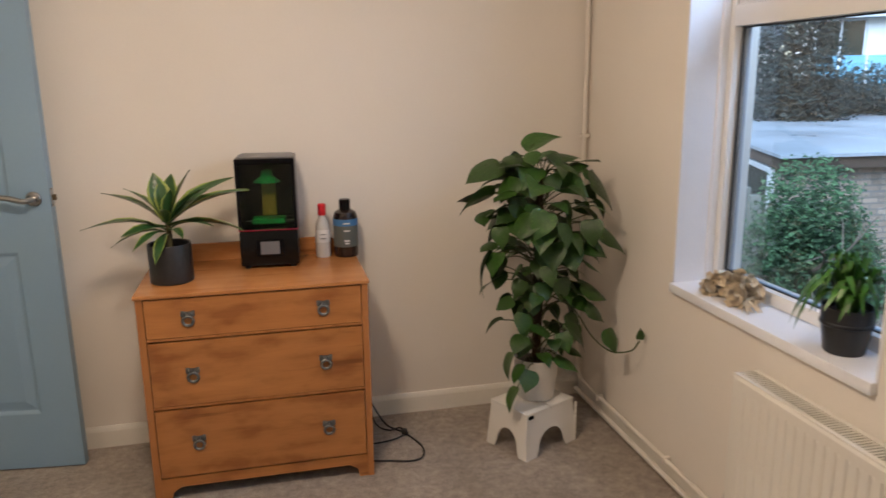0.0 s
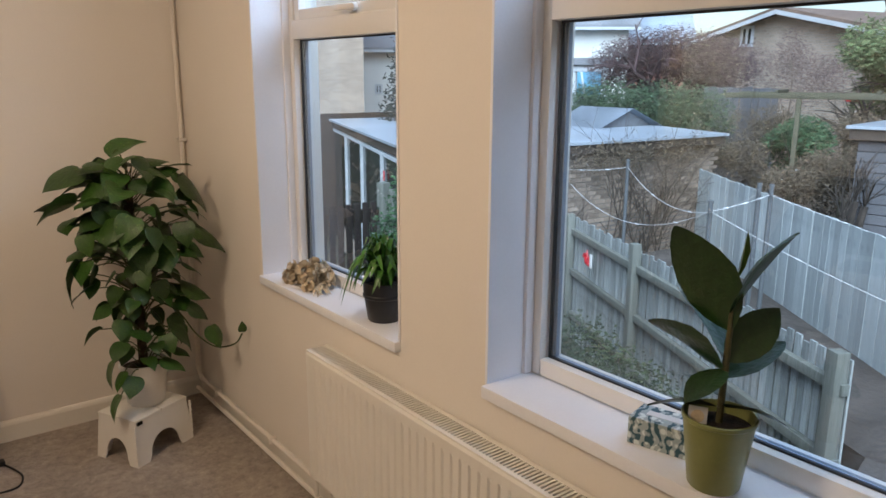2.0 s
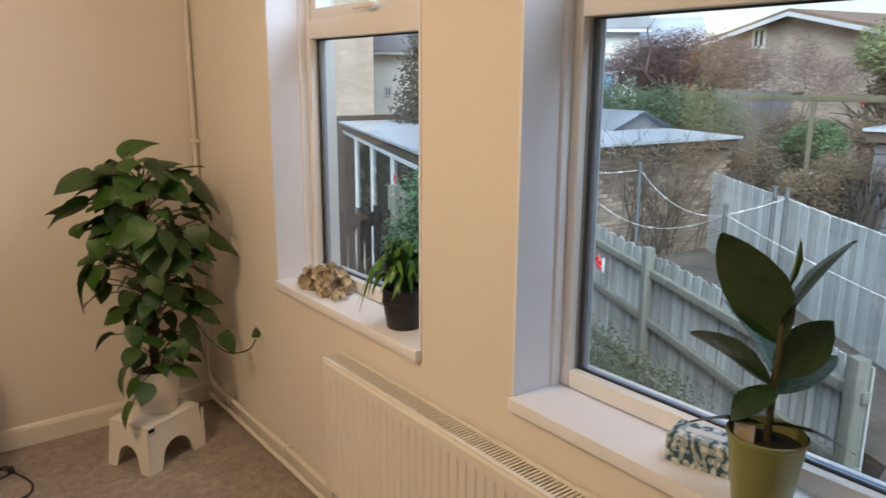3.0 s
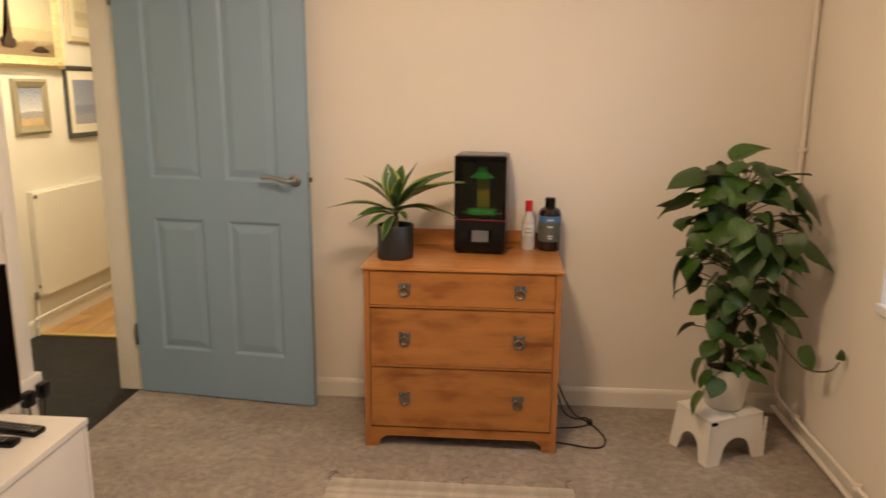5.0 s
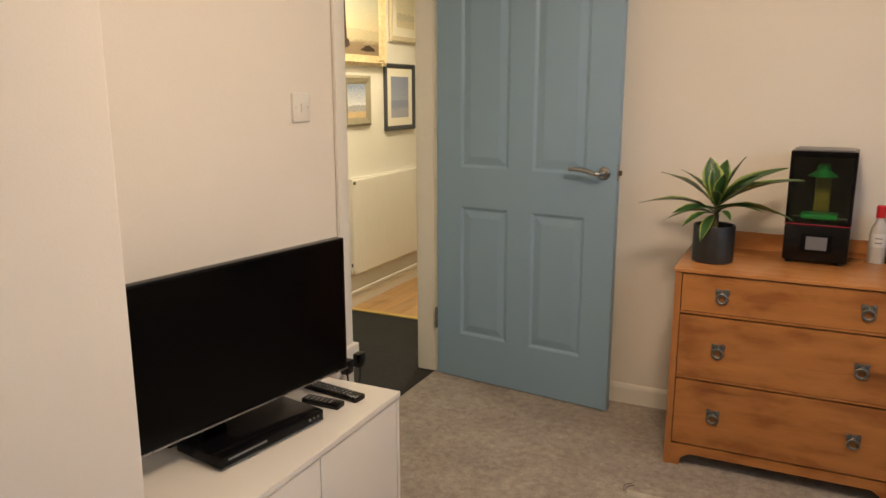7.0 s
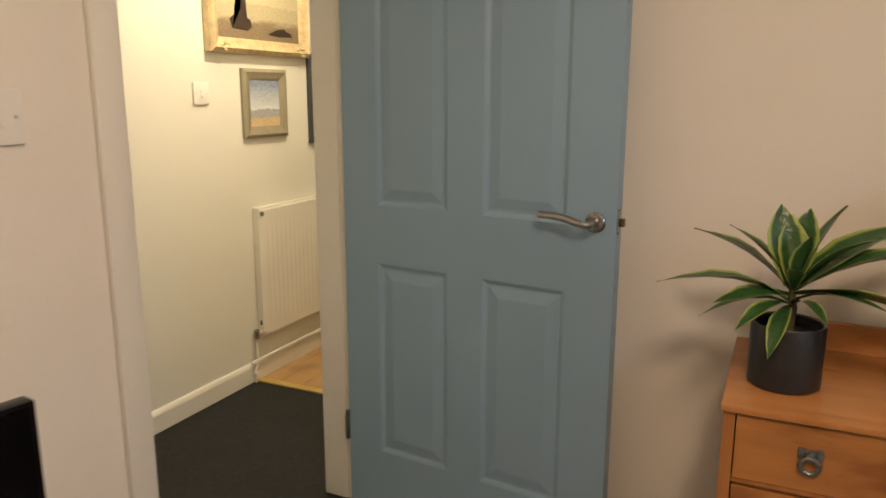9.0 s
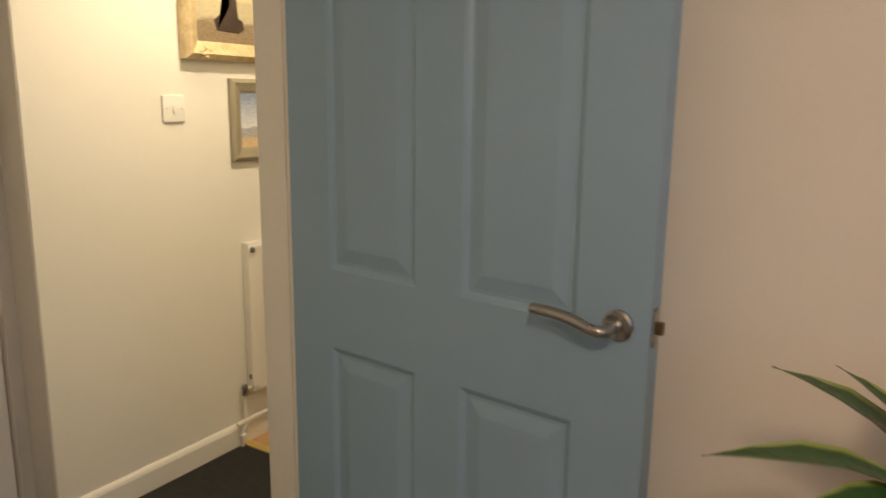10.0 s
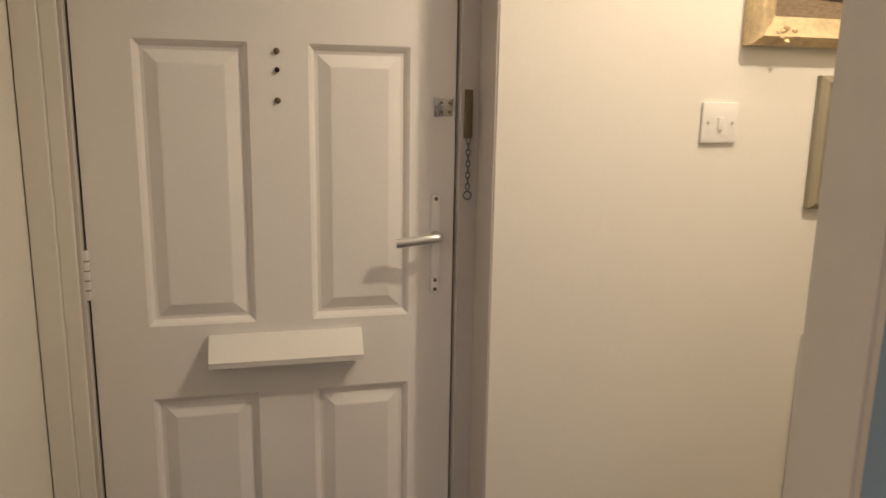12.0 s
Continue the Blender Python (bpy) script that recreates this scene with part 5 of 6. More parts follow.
# ---------- hall pictures ----------
def seascape(name, sky_top, sky_low, sea, sand, horizon=0.45, stripes=0.0):
    """A painted view from bands and brush marks; local z runs up, about 1 tall."""
    n = Nodes(name, 0.5)
    c = n.add("ShaderNodeTexCoord")
    sep = n.add("ShaderNodeSeparateXYZ")
    n.link(c.outputs["Generated"], sep.inputs[0])
    f = n.noise(n.coords((3, 3, 9)), 6.0, 5)
    ad = n.add("ShaderNodeMath")
    ad.operation = "MULTIPLY_ADD"
    n.link(f, ad.inputs[0])
    ad.inputs[1].default_value = 0.16
    n.link(sep.outputs[2], ad.inputs[2])
    h = horizon + 0.08
    col = n.ramp(ad.outputs[0], [(0.0, sand), (h * 0.55, sand), (h * 0.72, sea), (h, sea), (h + 0.02, sky_low), (0.95, sky_top)])
    n.colour(n.mix(0.25, col, n.ramp(n.noise(n.coords((8, 8, 20)), 9.0, 4), [(0.35, shade(sea, 0.6)), (0.65, sky_low)])))
    n.bump(f, 0.2, 0.002)
    return n.m


def picture(name, y0, y1, z0, z1, fw, fd, m_frame, m_mat, mat_w, m_art, label):
    """A framed picture on the hall wall; local x along the wall to the right seen from the hall."""
    p = thing(name, (XHW + 0.002, (y0 + y1) / 2, z0), label, "picture", 90, "hall pictures")
    w, h = (y1 - y0) / 2, z1 - z0
    prof = [(0.0, 0.0), (0.0, -fd * 0.6), (fw * 0.12, -fd * 0.85), (fw * 0.30, -fd), (fw * 0.50, -fd * 0.80), (fw * 0.72, -fd * 0.72), (fw * 0.90, -fd * 0.5), (fw, -fd * 0.4), (fw, 0.0)]
    corners = lambda d: [(-w + d, d), (w - d, d), (w - d, h - d), (-w + d, h - d)]
    names = ("bottom_rail", "side_rail", "top_rail", "side_rail")
    for s in range(4):
        bm = bmesh.new()
        a = [bm.verts.new((corners(d)[s][0], y, corners(d)[s][1])) for d, y in prof]
        b = [bm.verts.new((corners(d)[(s + 1) % 4][0], y, corners(d)[(s + 1) % 4][1])) for d, y in prof]
        for i in range(len(prof)):
            j = (i + 1) % len(prof)
            bm.faces.new((a[i], a[j], b[j], b[i]))
        bm.faces.new(a)
        bm.faces.new(list(reversed(b)))
        part(names[s], bm, m_frame, p, smooth=30)
    e = fw * 0.9
    if m_mat:
        part("mount", boxes((-w + e, w - e, -fd * 0.34, -fd * 0.1, e, h - e)), m_mat, p, smooth=None)
        e = e + mat_w
    part("painting", boxes((-w + e, w - e, -fd * 0.34 - (0.001 if m_mat else 0), -fd * 0.12, e, h - e)), m_art, p, smooth=None)
    return p


ART1 = seascape("harbour_painting", (0.36, 0.40, 0.36), (0.60, 0.52, 0.34), (0.46, 0.40, 0.26), (0.16, 0.10, 0.06), 0.36)
ART2 = seascape("beach_painting", (0.20, 0.26, 0.40), (0.70, 0.72, 0.74), (0.30, 0.30, 0.32), (0.62, 0.42, 0.16), 0.36)
ART3 = seascape("sea_painting", (0.26, 0.30, 0.42), (0.34, 0.38, 0.48), (0.24, 0.27, 0.38), (0.36, 0.36, 0.42), 0.42)
ART4 = seascape("pale_painting", (0.74, 0.70, 0.58), (0.70, 0.64, 0.46), (0.52, 0.48, 0.36), (0.66, 0.58, 0.40), 0.3)
M_SAIL = painted("dark_brush_paint", (0.055, 0.035, 0.025), 0.5, 0.3, 0.5, 60, 14)
g1 = picture("gilt_framed_painting", 3.478, 4.155, 1.474, 2.00, 0.062, 0.045, M_GOLD, None, 0, ART1, "large harbour painting in ornate gilt frame")
rng = random.Random(4)
# scrolled corners of the gilt frame
for sx in (-1, 1):
    for z in (0.02, 0.495):
        bm = bmesh.new()
        for i in range(7):
            c = lathe([(0.0, -0.007), (0.006, -0.004), (0.008, 0.0), (0.006, 0.004), (0.0, 0.007)], 8)
            bmesh.ops.transform(c, matrix=pose(sx * (0.285 - rng.uniform(0, 0.05)), -0.037 + rng.uniform(-0.003, 0.002), z + rng.uniform(-0.02, 0.02), rng.uniform(0, 90), rng.uniform(0, 90)), verts=c.verts)
            tmp = bpy.data.meshes.new("scroll")
            c.to_mesh(tmp)
            c.free()
            bm.from_mesh(tmp)
            bpy.data.meshes.remove(tmp)
        part("corner_scroll", bm, M_GOLD, g1)
# a dark moored boat with its sail, and quay, in paint relief
BOAT = [(-0.20, 0.137), (-0.185, 0.103), (-0.09, 0.098), (-0.062, 0.112), (-0.066, 0.142), (-0.088, 0.150), (-0.092, 0.182), (-0.099, 0.30), (-0.101, 0.445), (-0.109, 0.447), (-0.114, 0.30), (-0.128, 0.186), (-0.150, 0.180), (-0.168, 0.160)]
QUAY = [(0.05, 0.090), (0.13, 0.084), (0.225, 0.088), (0.215, 0.104), (0.185, 0.110), (0.165, 0.121), (0.120, 0.117), (0.095, 0.105)]
for nm, outline in (("painted_boat", BOAT), ("painted_quay", QUAY)):
    bm = bmesh.new()
    f = [bm.verts.new((x, -0.0172, z)) for x, z in outline]
    k = [bm.verts.new((x, -0.0155, z)) for x, z in outline]
    bm.faces.new(f)
    for i in range(len(f)):
        bm.faces.new((f[i], k[i], k[(i + 1) % len(f)], f[(i + 1) % len(f)]))
    bmesh.ops.triangulate(bm, faces=bm.faces)
    part(nm, bm, M_SAIL, g1, smooth=None)
picture("grey_framed_picture", 3.680, 3.986, 1.114, 1.415, 0.050, 0.022, M_GREYFRAME, None, 0, ART2, "small beach picture in grey wooden frame")
picture("dark_framed_picture", 4.168, 4.57, 1.068, 1.498, 0.030, 0.024, M_DARKFRAME, M_MAT, 0.055, ART3, "blue sea picture in dark frame with cream mount")
picture("pale_framed_picture", 4.244, 4.68, 1.634, 2.11, 0.040, 0.022, M_PALEFRAME, M_MAT, 0.06, ART4, "pale picture in a light wooden frame")

# ---------- the garden and the houses beyond ----------
M_GROUND = painted("damp_earth_and_moss", (0.055, 0.050, 0.032), 0.95, 0.5, 0.8, 12, 0.8, dist=0.03)
M_FENCE = wooden("weathered_fence_board", (0.50, 0.54, 0.54), (0.22, 0.24, 0.235), 0.85, "Z", 1.0, 0.42, True)
M_FENCE2 = wooden("silvered_fence_board", (0.54, 0.59, 0.60), (0.34, 0.38, 0.385), 0.85, "Z", 0.6, 0.30, True)
M_POST = wooden("mossy_fence_post", (0.215, 0.225, 0.20), (0.10, 0.105, 0.09), 0.9, "Z", 1.0, 0.1, False)
M_BRICK = brickwork("garage_brick", (0.36, 0.28, 0.225), (0.22, 0.20, 0.18))
M_BRICK1 = painted("single_brick", (0.43, 0.34, 0.27), 0.9, 0.2, 0.5, 60, 8, vary=0.55, dist=0.004)
M_REDBRICK = brickwork("red_house_brick", (0.26, 0.085, 0.06), (0.25, 0.18, 0.15))
M_TANBRICK = brickwork("tan_house_brick", (0.38, 0.29, 0.225), (0.34, 0.31, 0.27))
M_RENDER = painted("white_render", (0.66, 0.66, 0.64), 0.9, 0.08, 0.2, 20, 0.6)
# Pale bluish felt shared by the garage, shed and red house roofs.
M_FELT = painted("pale_blue_roof_felt", (0.36, 0.41, 0.47), 0.30, 0.22, 0.2, 30, 0.7)
M_SLATE = painted("grey_slate_roof", (0.20, 0.21, 0.23), 0.7, 0.15, 0.4, 12, 1.0)
M_TILE = painted("brown_tile_roof", (0.16, 0.11, 0.085), 0.8, 0.18, 0.4, 12, 1.0)
M_FASCIA = painted("dark_timber_fascia", (0.075, 0.055, 0.042), 0.8, 0.2, 0.3, 30, 3)
M_WHITEWOOD = painted("white_timber", (0.46, 0.49, 0.52), 0.55, 0.06, 0.1, 40, 3)
M_DARKPANE = painted("dark_pane", (0.012, 0.022, 0.020), 0.12, 0.2, 0.0)
M_DARKWOOD = painted("dark_brown_timber", (0.042, 0.030, 0.026), 0.85, 0.25, 0.3, 40, 5, vary=0.3)
M_SHED = wooden("grey_shed_slat", (0.16, 0.16, 0.175), (0.10, 0.10, 0.108), 0.85, "Y", 1.0, 0.3, False)
M_METAL = painted("galvanised_post", (0.10, 0.11, 0.12), 0.6, 0.15, 0.1)
M_LINE = painted("white_washing_line", (0.60, 0.61, 0.63), 0.6, 0.05, 0)
M_BARK = painted("bark", (0.060, 0.048, 0.040), 0.95, 0.35, 0.8, 40, 6, dist=0.01)
M_TWIG = painted("pale_twigs", (0.17, 0.14, 0.115), 0.95, 0.3, 0.3, 40, 6)
M_REDTWIG = foliage("red_brown_twigs", (0.085, 0.050, 0.050), 0.5)
M_HEDGE = foliage("dark_hedge_leaves", (0.045, 0.075, 0.036))
M_SHRUB = foliage("glossy_shrub_leaves", (0.050, 0.110, 0.048), 0.65)
M_CONIFER = foliage("conifer_leaves", (0.016, 0.027, 0.024), 0.25)
M_GREEN = foliage("garden_tree_leaves", (0.105, 0.140, 0.055), 0.5)
M_BROWN = foliage("brown_winter_leaves", (0.105, 0.078, 0.050), 0.5)
M_LOW = foliage("low_garden_plants", (0.050, 0.065, 0.034), 0.6)
M_BLUESIGN = painted("blue_plastic", (0.03, 0.08, 0.40), 0.4, 0.1, 0)
M_CREAMPOST = painted("pale_garden_wood", (0.085, 0.080, 0.050), 0.8, 0.2, 0.3)
M_PATH = painted("damp_path_earth", (0.085, 0.072, 0.064), 0.95, 0.35, 0.9, 14, 1.6, dist=0.03)
GZ = -2.45
setting("ground", boxes((-260, 260, -260, 260, GZ - 0.3, GZ)), M_GROUND, "damp winter garden ground with moss and soil", "ground")
setting("wall_outer", boxes((1.30, 1.499, -2.3, 5.6, GZ, -0.051), (XH + 0.06, 1.499, 5.45, 5.6, -0.05, H), (1.40, 1.499, 3.10, 5.45, -0.05, H)), M_TANBRICK, "outer brick wall of the house", "wall")


def along(a, b, t):
    return tuple(p + (q - p) * t for p, q in zip(a, b))


def fence(name, a, b, top, height, board, m_board, label, posts, rails=(0.3, 1.35), rail_side=-1, jag=0.015, seed=1, gap=0.004, back=False):
    """Upright boards from a to b, with posts and rails on one side; local x along it."""
    r = random.Random(seed)
    d = Vector((b[0] - a[0], b[1] - a[1]))
    ln = d.length
    f = thing(name, (a[0], a[1], top - height), label, "fence", math.degrees(math.atan2(d.y, d.x)))
    shapes = []
    for k in range(3):
        bm = boxes((gap, board - gap, -0.009, 0.009, 0.0, height + r.uniform(-jag, jag)))
        shapes.append(mesh_of("board", bm, m_board))
    for i in range(int(ln / board)):
        part("board", shapes[i % 3], None, f, m=pose(i * board, r.uniform(-0.004, 0.004), r.uniform(-0.008, 0.008), 0, r.uniform(-0.5, 0.5), 0))
    if back:
        for i in range(int(ln / board) - 1):
            # Boards added behind the gaps; their darker colour stands in for gap shade.
            part("back_board", boxes(((i + 0.62) * board, (i + 1.38) * board, -0.040, -0.024, 0.0, height - 0.10)), M_POST, f, smooth=None)
    ys = sorted((rail_side * 0.078, rail_side * 0.012))
    for z in rails:
        part("rail", boxes((0, ln, ys[0], ys[1], z, z + 0.09), bevel=0.008), M_POST, f)
    for x, h in posts:
        p = part("post", boxes((x - 0.06, x + 0.06, rail_side * 0.075 - 0.055, rail_side * 0.075 + 0.055, 0.0, h), bevel=0.012), M_POST, f)
    return f


# near fence: it faces the house with its rails
NF0, NF1 = (5.60, 1.963), (8.35, 7.2)
nl = math.hypot(NF1[0] - NF0[0], NF1[1] - NF0[1])
fence("garden_fence", NF0, NF1, -0.60, 1.85, 0.098, M_FENCE, "weathered close-board garden fence with mossy rails", [(0.08, 1.93), (3.56, 1.95), (5.78, 1.9)], (0.35, 1.0, 1.60), 1, seed=2, gap=0.013, back=True)
bank = bmesh.new()
ring = [(5.78, 1.87), (8.53, 7.1), (11.1, 6.95), (6.95, 1.65), (6.1, 0.5), (5.4, -1.6), (3.4, -1.6), (4.0, 0.6), (5.2, 1.75)]
lo = [bank.verts.new((x, y, GZ - 0.1)) for x, y in ring]
hi = [bank.verts.new((x, y, -1.36 - (0.45 if x < 4.5 else 0.0))) for x, y in ring]
for i in range(len(ring)):
    j = (i + 1) % len(ring)
    bank.faces.new((lo[i], lo[j], hi[j], hi[i]))
bank.faces.new(hi)
bmesh.ops.triangulate(bank, faces=bank.faces)
setting("garden_path", bank, M_PATH, "raised path of damp dark earth between the fences", "path")
fence("tall_garden_fence", (6.95, 1.65), (11.15, 6.95), -0.08, 2.35, 0.125, M_FENCE2, "tall silvery close-board fence", [], (), 1, 0.004, seed=5, gap=0.0012)
fence("side_fence", (4.95, 7.05), (5.75, 6.85), 0.02, 2.2, 0.11, M_POST, "green-grey board fence beside the gate", [(0.05, 2.3)], (0.5, 1.6), -1, seed=6)

gt = thing("picket_gate", (4.02, 6.98, -1.75), "dark brown slatted garden gate", "gate", 4)
for i in range(7):
    part("slat", boxes((i * 0.115, i * 0.115 + 0.075, -0.012, 0.012, 0.0, 1.74), bevel=0.004), M_DARKWOOD, gt)
for z in (0.25, 1.50):
    part("rail", boxes((-0.05, 0.86, 0.012, 0.05, z, z + 0.16), bevel=0.005), M_DARKWOOD, gt)
part("gate_post", boxes((0.82, 0.94, -0.06, 0.06, -0.7, 1.95), bevel=0.012), M_POST, gt)

# flat-roofed garage with brick and glazed sides
gar = thing("garage", (5.9, 7.75, GZ), "flat-roofed brick garage with pale wet roof", "garage")
P = [(0.0, 0.0), (6.15, -0.42), (8.6, 6.4), (2.75, 6.9)]
RZ = 0.43 - GZ


def prism(pts, z0, z1):
    bm = bmesh.new()
    lo = [bm.verts.new((x, y, z0)) for x, y in pts]
    hi = [bm.verts.new((x, y, z1)) for x, y in pts]
    n = len(pts)
    for i in range(n):
        bm.faces.new((lo[i], lo[(i + 1) % n], hi[(i + 1) % n], hi[i]))
    bm.faces.new(hi)
    bm.faces.new(list(reversed(lo)))
    return bm


def gable_wall(x, w, h):
    bm = bmesh.new()
    f = [bm.verts.new((x + k, 1.60, RZ + z)) for k, z in ((-w, 0.0), (w, 0.0), (0, h))]
    b = [bm.verts.new((x + k, 1.66, RZ + z)) for k, z in ((-w, 0.0), (w, 0.0), (0, h))]
    bm.faces.new(f)
    bm.faces.new(b[::-1])
    for i in range(3):
        bm.faces.new((f[i], b[i], b[(i + 1) % 3], f[(i + 1) % 3]))
    return bm


part("wall", prism(P, 0.0, RZ - 0.16), M_BRICK, gar, smooth=None)
part("fascia", prism([(-0.12, -0.14), (6.30, -0.58), (8.8, 6.5), (2.7, 7.05)], RZ - 0.16, RZ - 0.02), M_FASCIA, gar, smooth=None)
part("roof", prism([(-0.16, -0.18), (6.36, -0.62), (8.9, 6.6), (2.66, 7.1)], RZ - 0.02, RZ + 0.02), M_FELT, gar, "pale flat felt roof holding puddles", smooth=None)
GX, GW, GH = 6.3, 0.85, 0.34
bm = bmesh.new()
ridge = [bm.verts.new(v) for v in ((GX - GW - 0.1, 1.5, RZ + 0.0), (GX + GW + 0.1, 1.4, RZ + 0.0), (GX, 1.45, RZ + 0.04 + GH), (GX - GW + 0.05, 3.0, RZ + 0.0), (GX + GW + 0.25, 2.9, RZ + 0.0), (GX + 0.15, 2.95, RZ + 0.04 + GH))]
for q in ((0, 2, 5, 3), (1, 4, 5, 2)):
    bm.faces.new([ridge[i] for i in q])
bmesh.ops.solidify(bm, geom=bm.faces, thickness=0.04)
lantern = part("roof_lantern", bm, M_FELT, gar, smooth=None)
part("gable_end", gable_wall(GX, GW, GH), M_SLATE, lantern, smooth=None)
# glazed side: white posts with dark panes, along the west side
wx, wy = 2.75, 6.9
wl = math.hypot(wx, wy)
side = math.degrees(math.atan2(wy, wx))
for i in range(4):
    x = 0.25 + i * 1.85
    part("glazed_bay", boxes((x + 0.04, x + 1.81, 0.012, 0.03, 0.7, RZ - 0.25)), M_DARKPANE, gar, m=pose(0, 0, 0, 0, 0, side), smooth=None)
    part("post", boxes((x - 0.04, x + 0.04, 0.006, 0.075, 0.0, RZ - 0.18)), M_WHITEWOOD, gar, m=pose(0, 0, 0, 0, 0, side), smooth=None)
    part("head", boxes((x + 0.04, x + 1.81, 0.006, 0.06, RZ - 0.25, RZ - 0.18)), M_WHITEWOOD, gar, m=pose(0, 0, 0, 0, 0, side), smooth=None)
    part("cill", boxes((x + 0.04, x + 1.81, 0.006, 0.05, 0.62, 0.70)), M_DARKWOOD, gar, m=pose(0, 0, 0, 0, 0, side), smooth=None)
for i, (x, z, mt) in enumerate(((1.85, RZ - 0.62, M_RED), (1.85, RZ - 0.78, M_POTGREEN), (2.2, RZ - 0.95, M_LABELWHITE))):
    part("notice", boxes((x, x + 0.09, 0.061, 0.066, z, z + 0.15)), mt, gar, m=pose(0, 0, 0, 0, 0, side), smooth=None)
# bricks that show on the garden side
BR = mesh_of("brick", boxes((0.005, 0.215, -0.010, 0.0, 0.004, 0.066), bevel=0.002), M_BRICK1)
rng = random.Random(9)
tilt = math.degrees(math.atan2(-0.42, 6.15))
for row in range(15):
    for i in range(20):
        part("brick", BR, None, gar, m=pose(0, 0, 0, 0, 0, tilt) @ pose(1.75 + i * 0.225 + (row % 2) * 0.112, -0.001 + rng.uniform(-0.002, 0.001), RZ - 0.24 - row * 0.075))


# ---------- plants outside ----------
def twigs(bm, p, d, length, radius, depth, r, spread=0.55, grav=0.0, n=3, sides=4):
    """Branching tapered tubes."""
    steps = 4
    pts = [Vector(p)]
    d = Vector(d).normalized()
    for i in range(steps):
        d = (d + Vector((r.uniform(-1, 1), r.uniform(-1, 1), r.uniform(-1, 1))) * 0.16 + Vector((0, 0, grav))).normalized()
        pts.append(pts[-1] + d * length / steps)
    tube(bm, pts, [radius * (1 - 0.45 * i / steps) for i in range(steps + 1)], sides)
    if depth:
        for k in range(n):
            q = pts[r.randrange(1, steps + 1)]
            dd = (d + Vector((r.uniform(-1, 1), r.uniform(-1, 1), r.uniform(-0.6, 1))) * spread * 1.6).normalized()
            twigs(bm, q, dd, length * r.uniform(0.55, 0.8), radius * 0.55, depth - 1, r, spread, grav, n, 3 if depth < 2 else sides)


def leaf_cloud(blobs, count, size, r, flat=0.5):
    """Small folded leaves spread through ellipsoids (x, y, z, rx, ry, rz), denser to their skin, as one mesh from arrays."""
    verts, faces = [], []
    weights = [b[3] * b[4] * b[5] for b in blobs]
    for _ in range(count):
        b = r.choices(blobs, weights)[0]
        d = Vector((r.gauss(0, 1), r.gauss(0, 1), r.gauss(0, 1))).normalized() * (r.random() ** 0.28) * r.uniform(0.8, 1.12)
        c = Vector((b[0] + d.x * b[3], b[1] + d.y * b[4], b[2] + d.z * b[5]))
        u = Vector((r.gauss(0, 1), r.gauss(0, 1), r.gauss(0, 1) * flat)).normalized()
        w = u.orthogonal().normalized()
        s = size * r.uniform(0.6, 1.4)
        i = len(verts)
        n = u.cross(w) * s * 0.25
        verts += [c - u * s, c + w * s * 0.45 + n, c + u * s, c - w * s * 0.45 + n]
        faces += [(i, i + 1, i + 2), (i, i + 2, i + 3)]
    me = bpy.data.meshes.new("crown")
    me.from_pydata([tuple(v) for v in verts], [], faces)
    return me


def plant(name, loc, label, category, trunk_h, trunk_r, blobs, count, size, material, seed, limbs=5, depth=2, bark=None, grav=0.0, limb_len=0.9, group=""):
    r = random.Random(seed)
    t = thing(name, loc, label, category, 0, group)
    bm = bmesh.new()
    tube(bm, [(0, 0, 0), (0.03 * trunk_h * r.uniform(-1, 1), 0.02, trunk_h * 0.5), (0, 0, trunk_h)], [trunk_r, trunk_r * 0.8, trunk_r * 0.6], 8)
    for i in range(limbs):
        a = 2 * math.pi * (i + r.random() * 0.6) / max(1, limbs)
        twigs(bm, (0, 0, trunk_h * r.uniform(0.45, 1.0)), (math.cos(a) * 0.8, math.sin(a) * 0.8, r.uniform(0.4, 1.1)), limb_len * r.uniform(0.7, 1.2), trunk_r * 0.5, depth, r, 0.6, grav)
    part("trunk", bm, bark or M_BARK, t)
    if count:
        me = leaf_cloud(blobs, count, size, r)
        me.materials.append(material)
        part("crown", me, None, t)
    return t


def around(n, rad, z, rr, seed, squash=0.8):
    r = random.Random(seed)
    return [(r.uniform(-rad, rad), r.uniform(-rad, rad), z + r.uniform(-rad, rad) * squash, rr * r.uniform(0.6, 1.1), rr * r.uniform(0.6, 1.1), rr * r.uniform(0.5, 0.95)) for _ in range(n)]


plant("evergreen_shrub", (4.48, 5.55, GZ), "glossy variegated evergreen shrub", "shrub", 2.3, 0.05, [(0.0, 0.0, 2.75, 0.42, 0.42, 0.40), (0.18, 0.0, 2.45, 0.42, 0.4, 0.36), (-0.16, 0.1, 2.35, 0.40, 0.4, 0.36), (0.0, 0.1, 1.9, 0.5, 0.45, 0.5), (0.3, -0.1, 2.0, 0.4, 0.35, 0.4)], 9000, 0.027, M_SHRUB, 31, 6, 2, M_TWIG, 0.0, 0.55)
# Added shrub, placed to fit the camera's view and darken the brick behind it.
plant("cover_shrub", (5.75, 6.15, GZ), "dark evergreen shrub added to cover bright garage brick", "shrub", 1.4, 0.05, around(7, 0.34, 1.9, 0.42, 12, 0.9), 7000, 0.030, M_HEDGE, 33, 5, 2, M_TWIG, 0.0, 0.5)
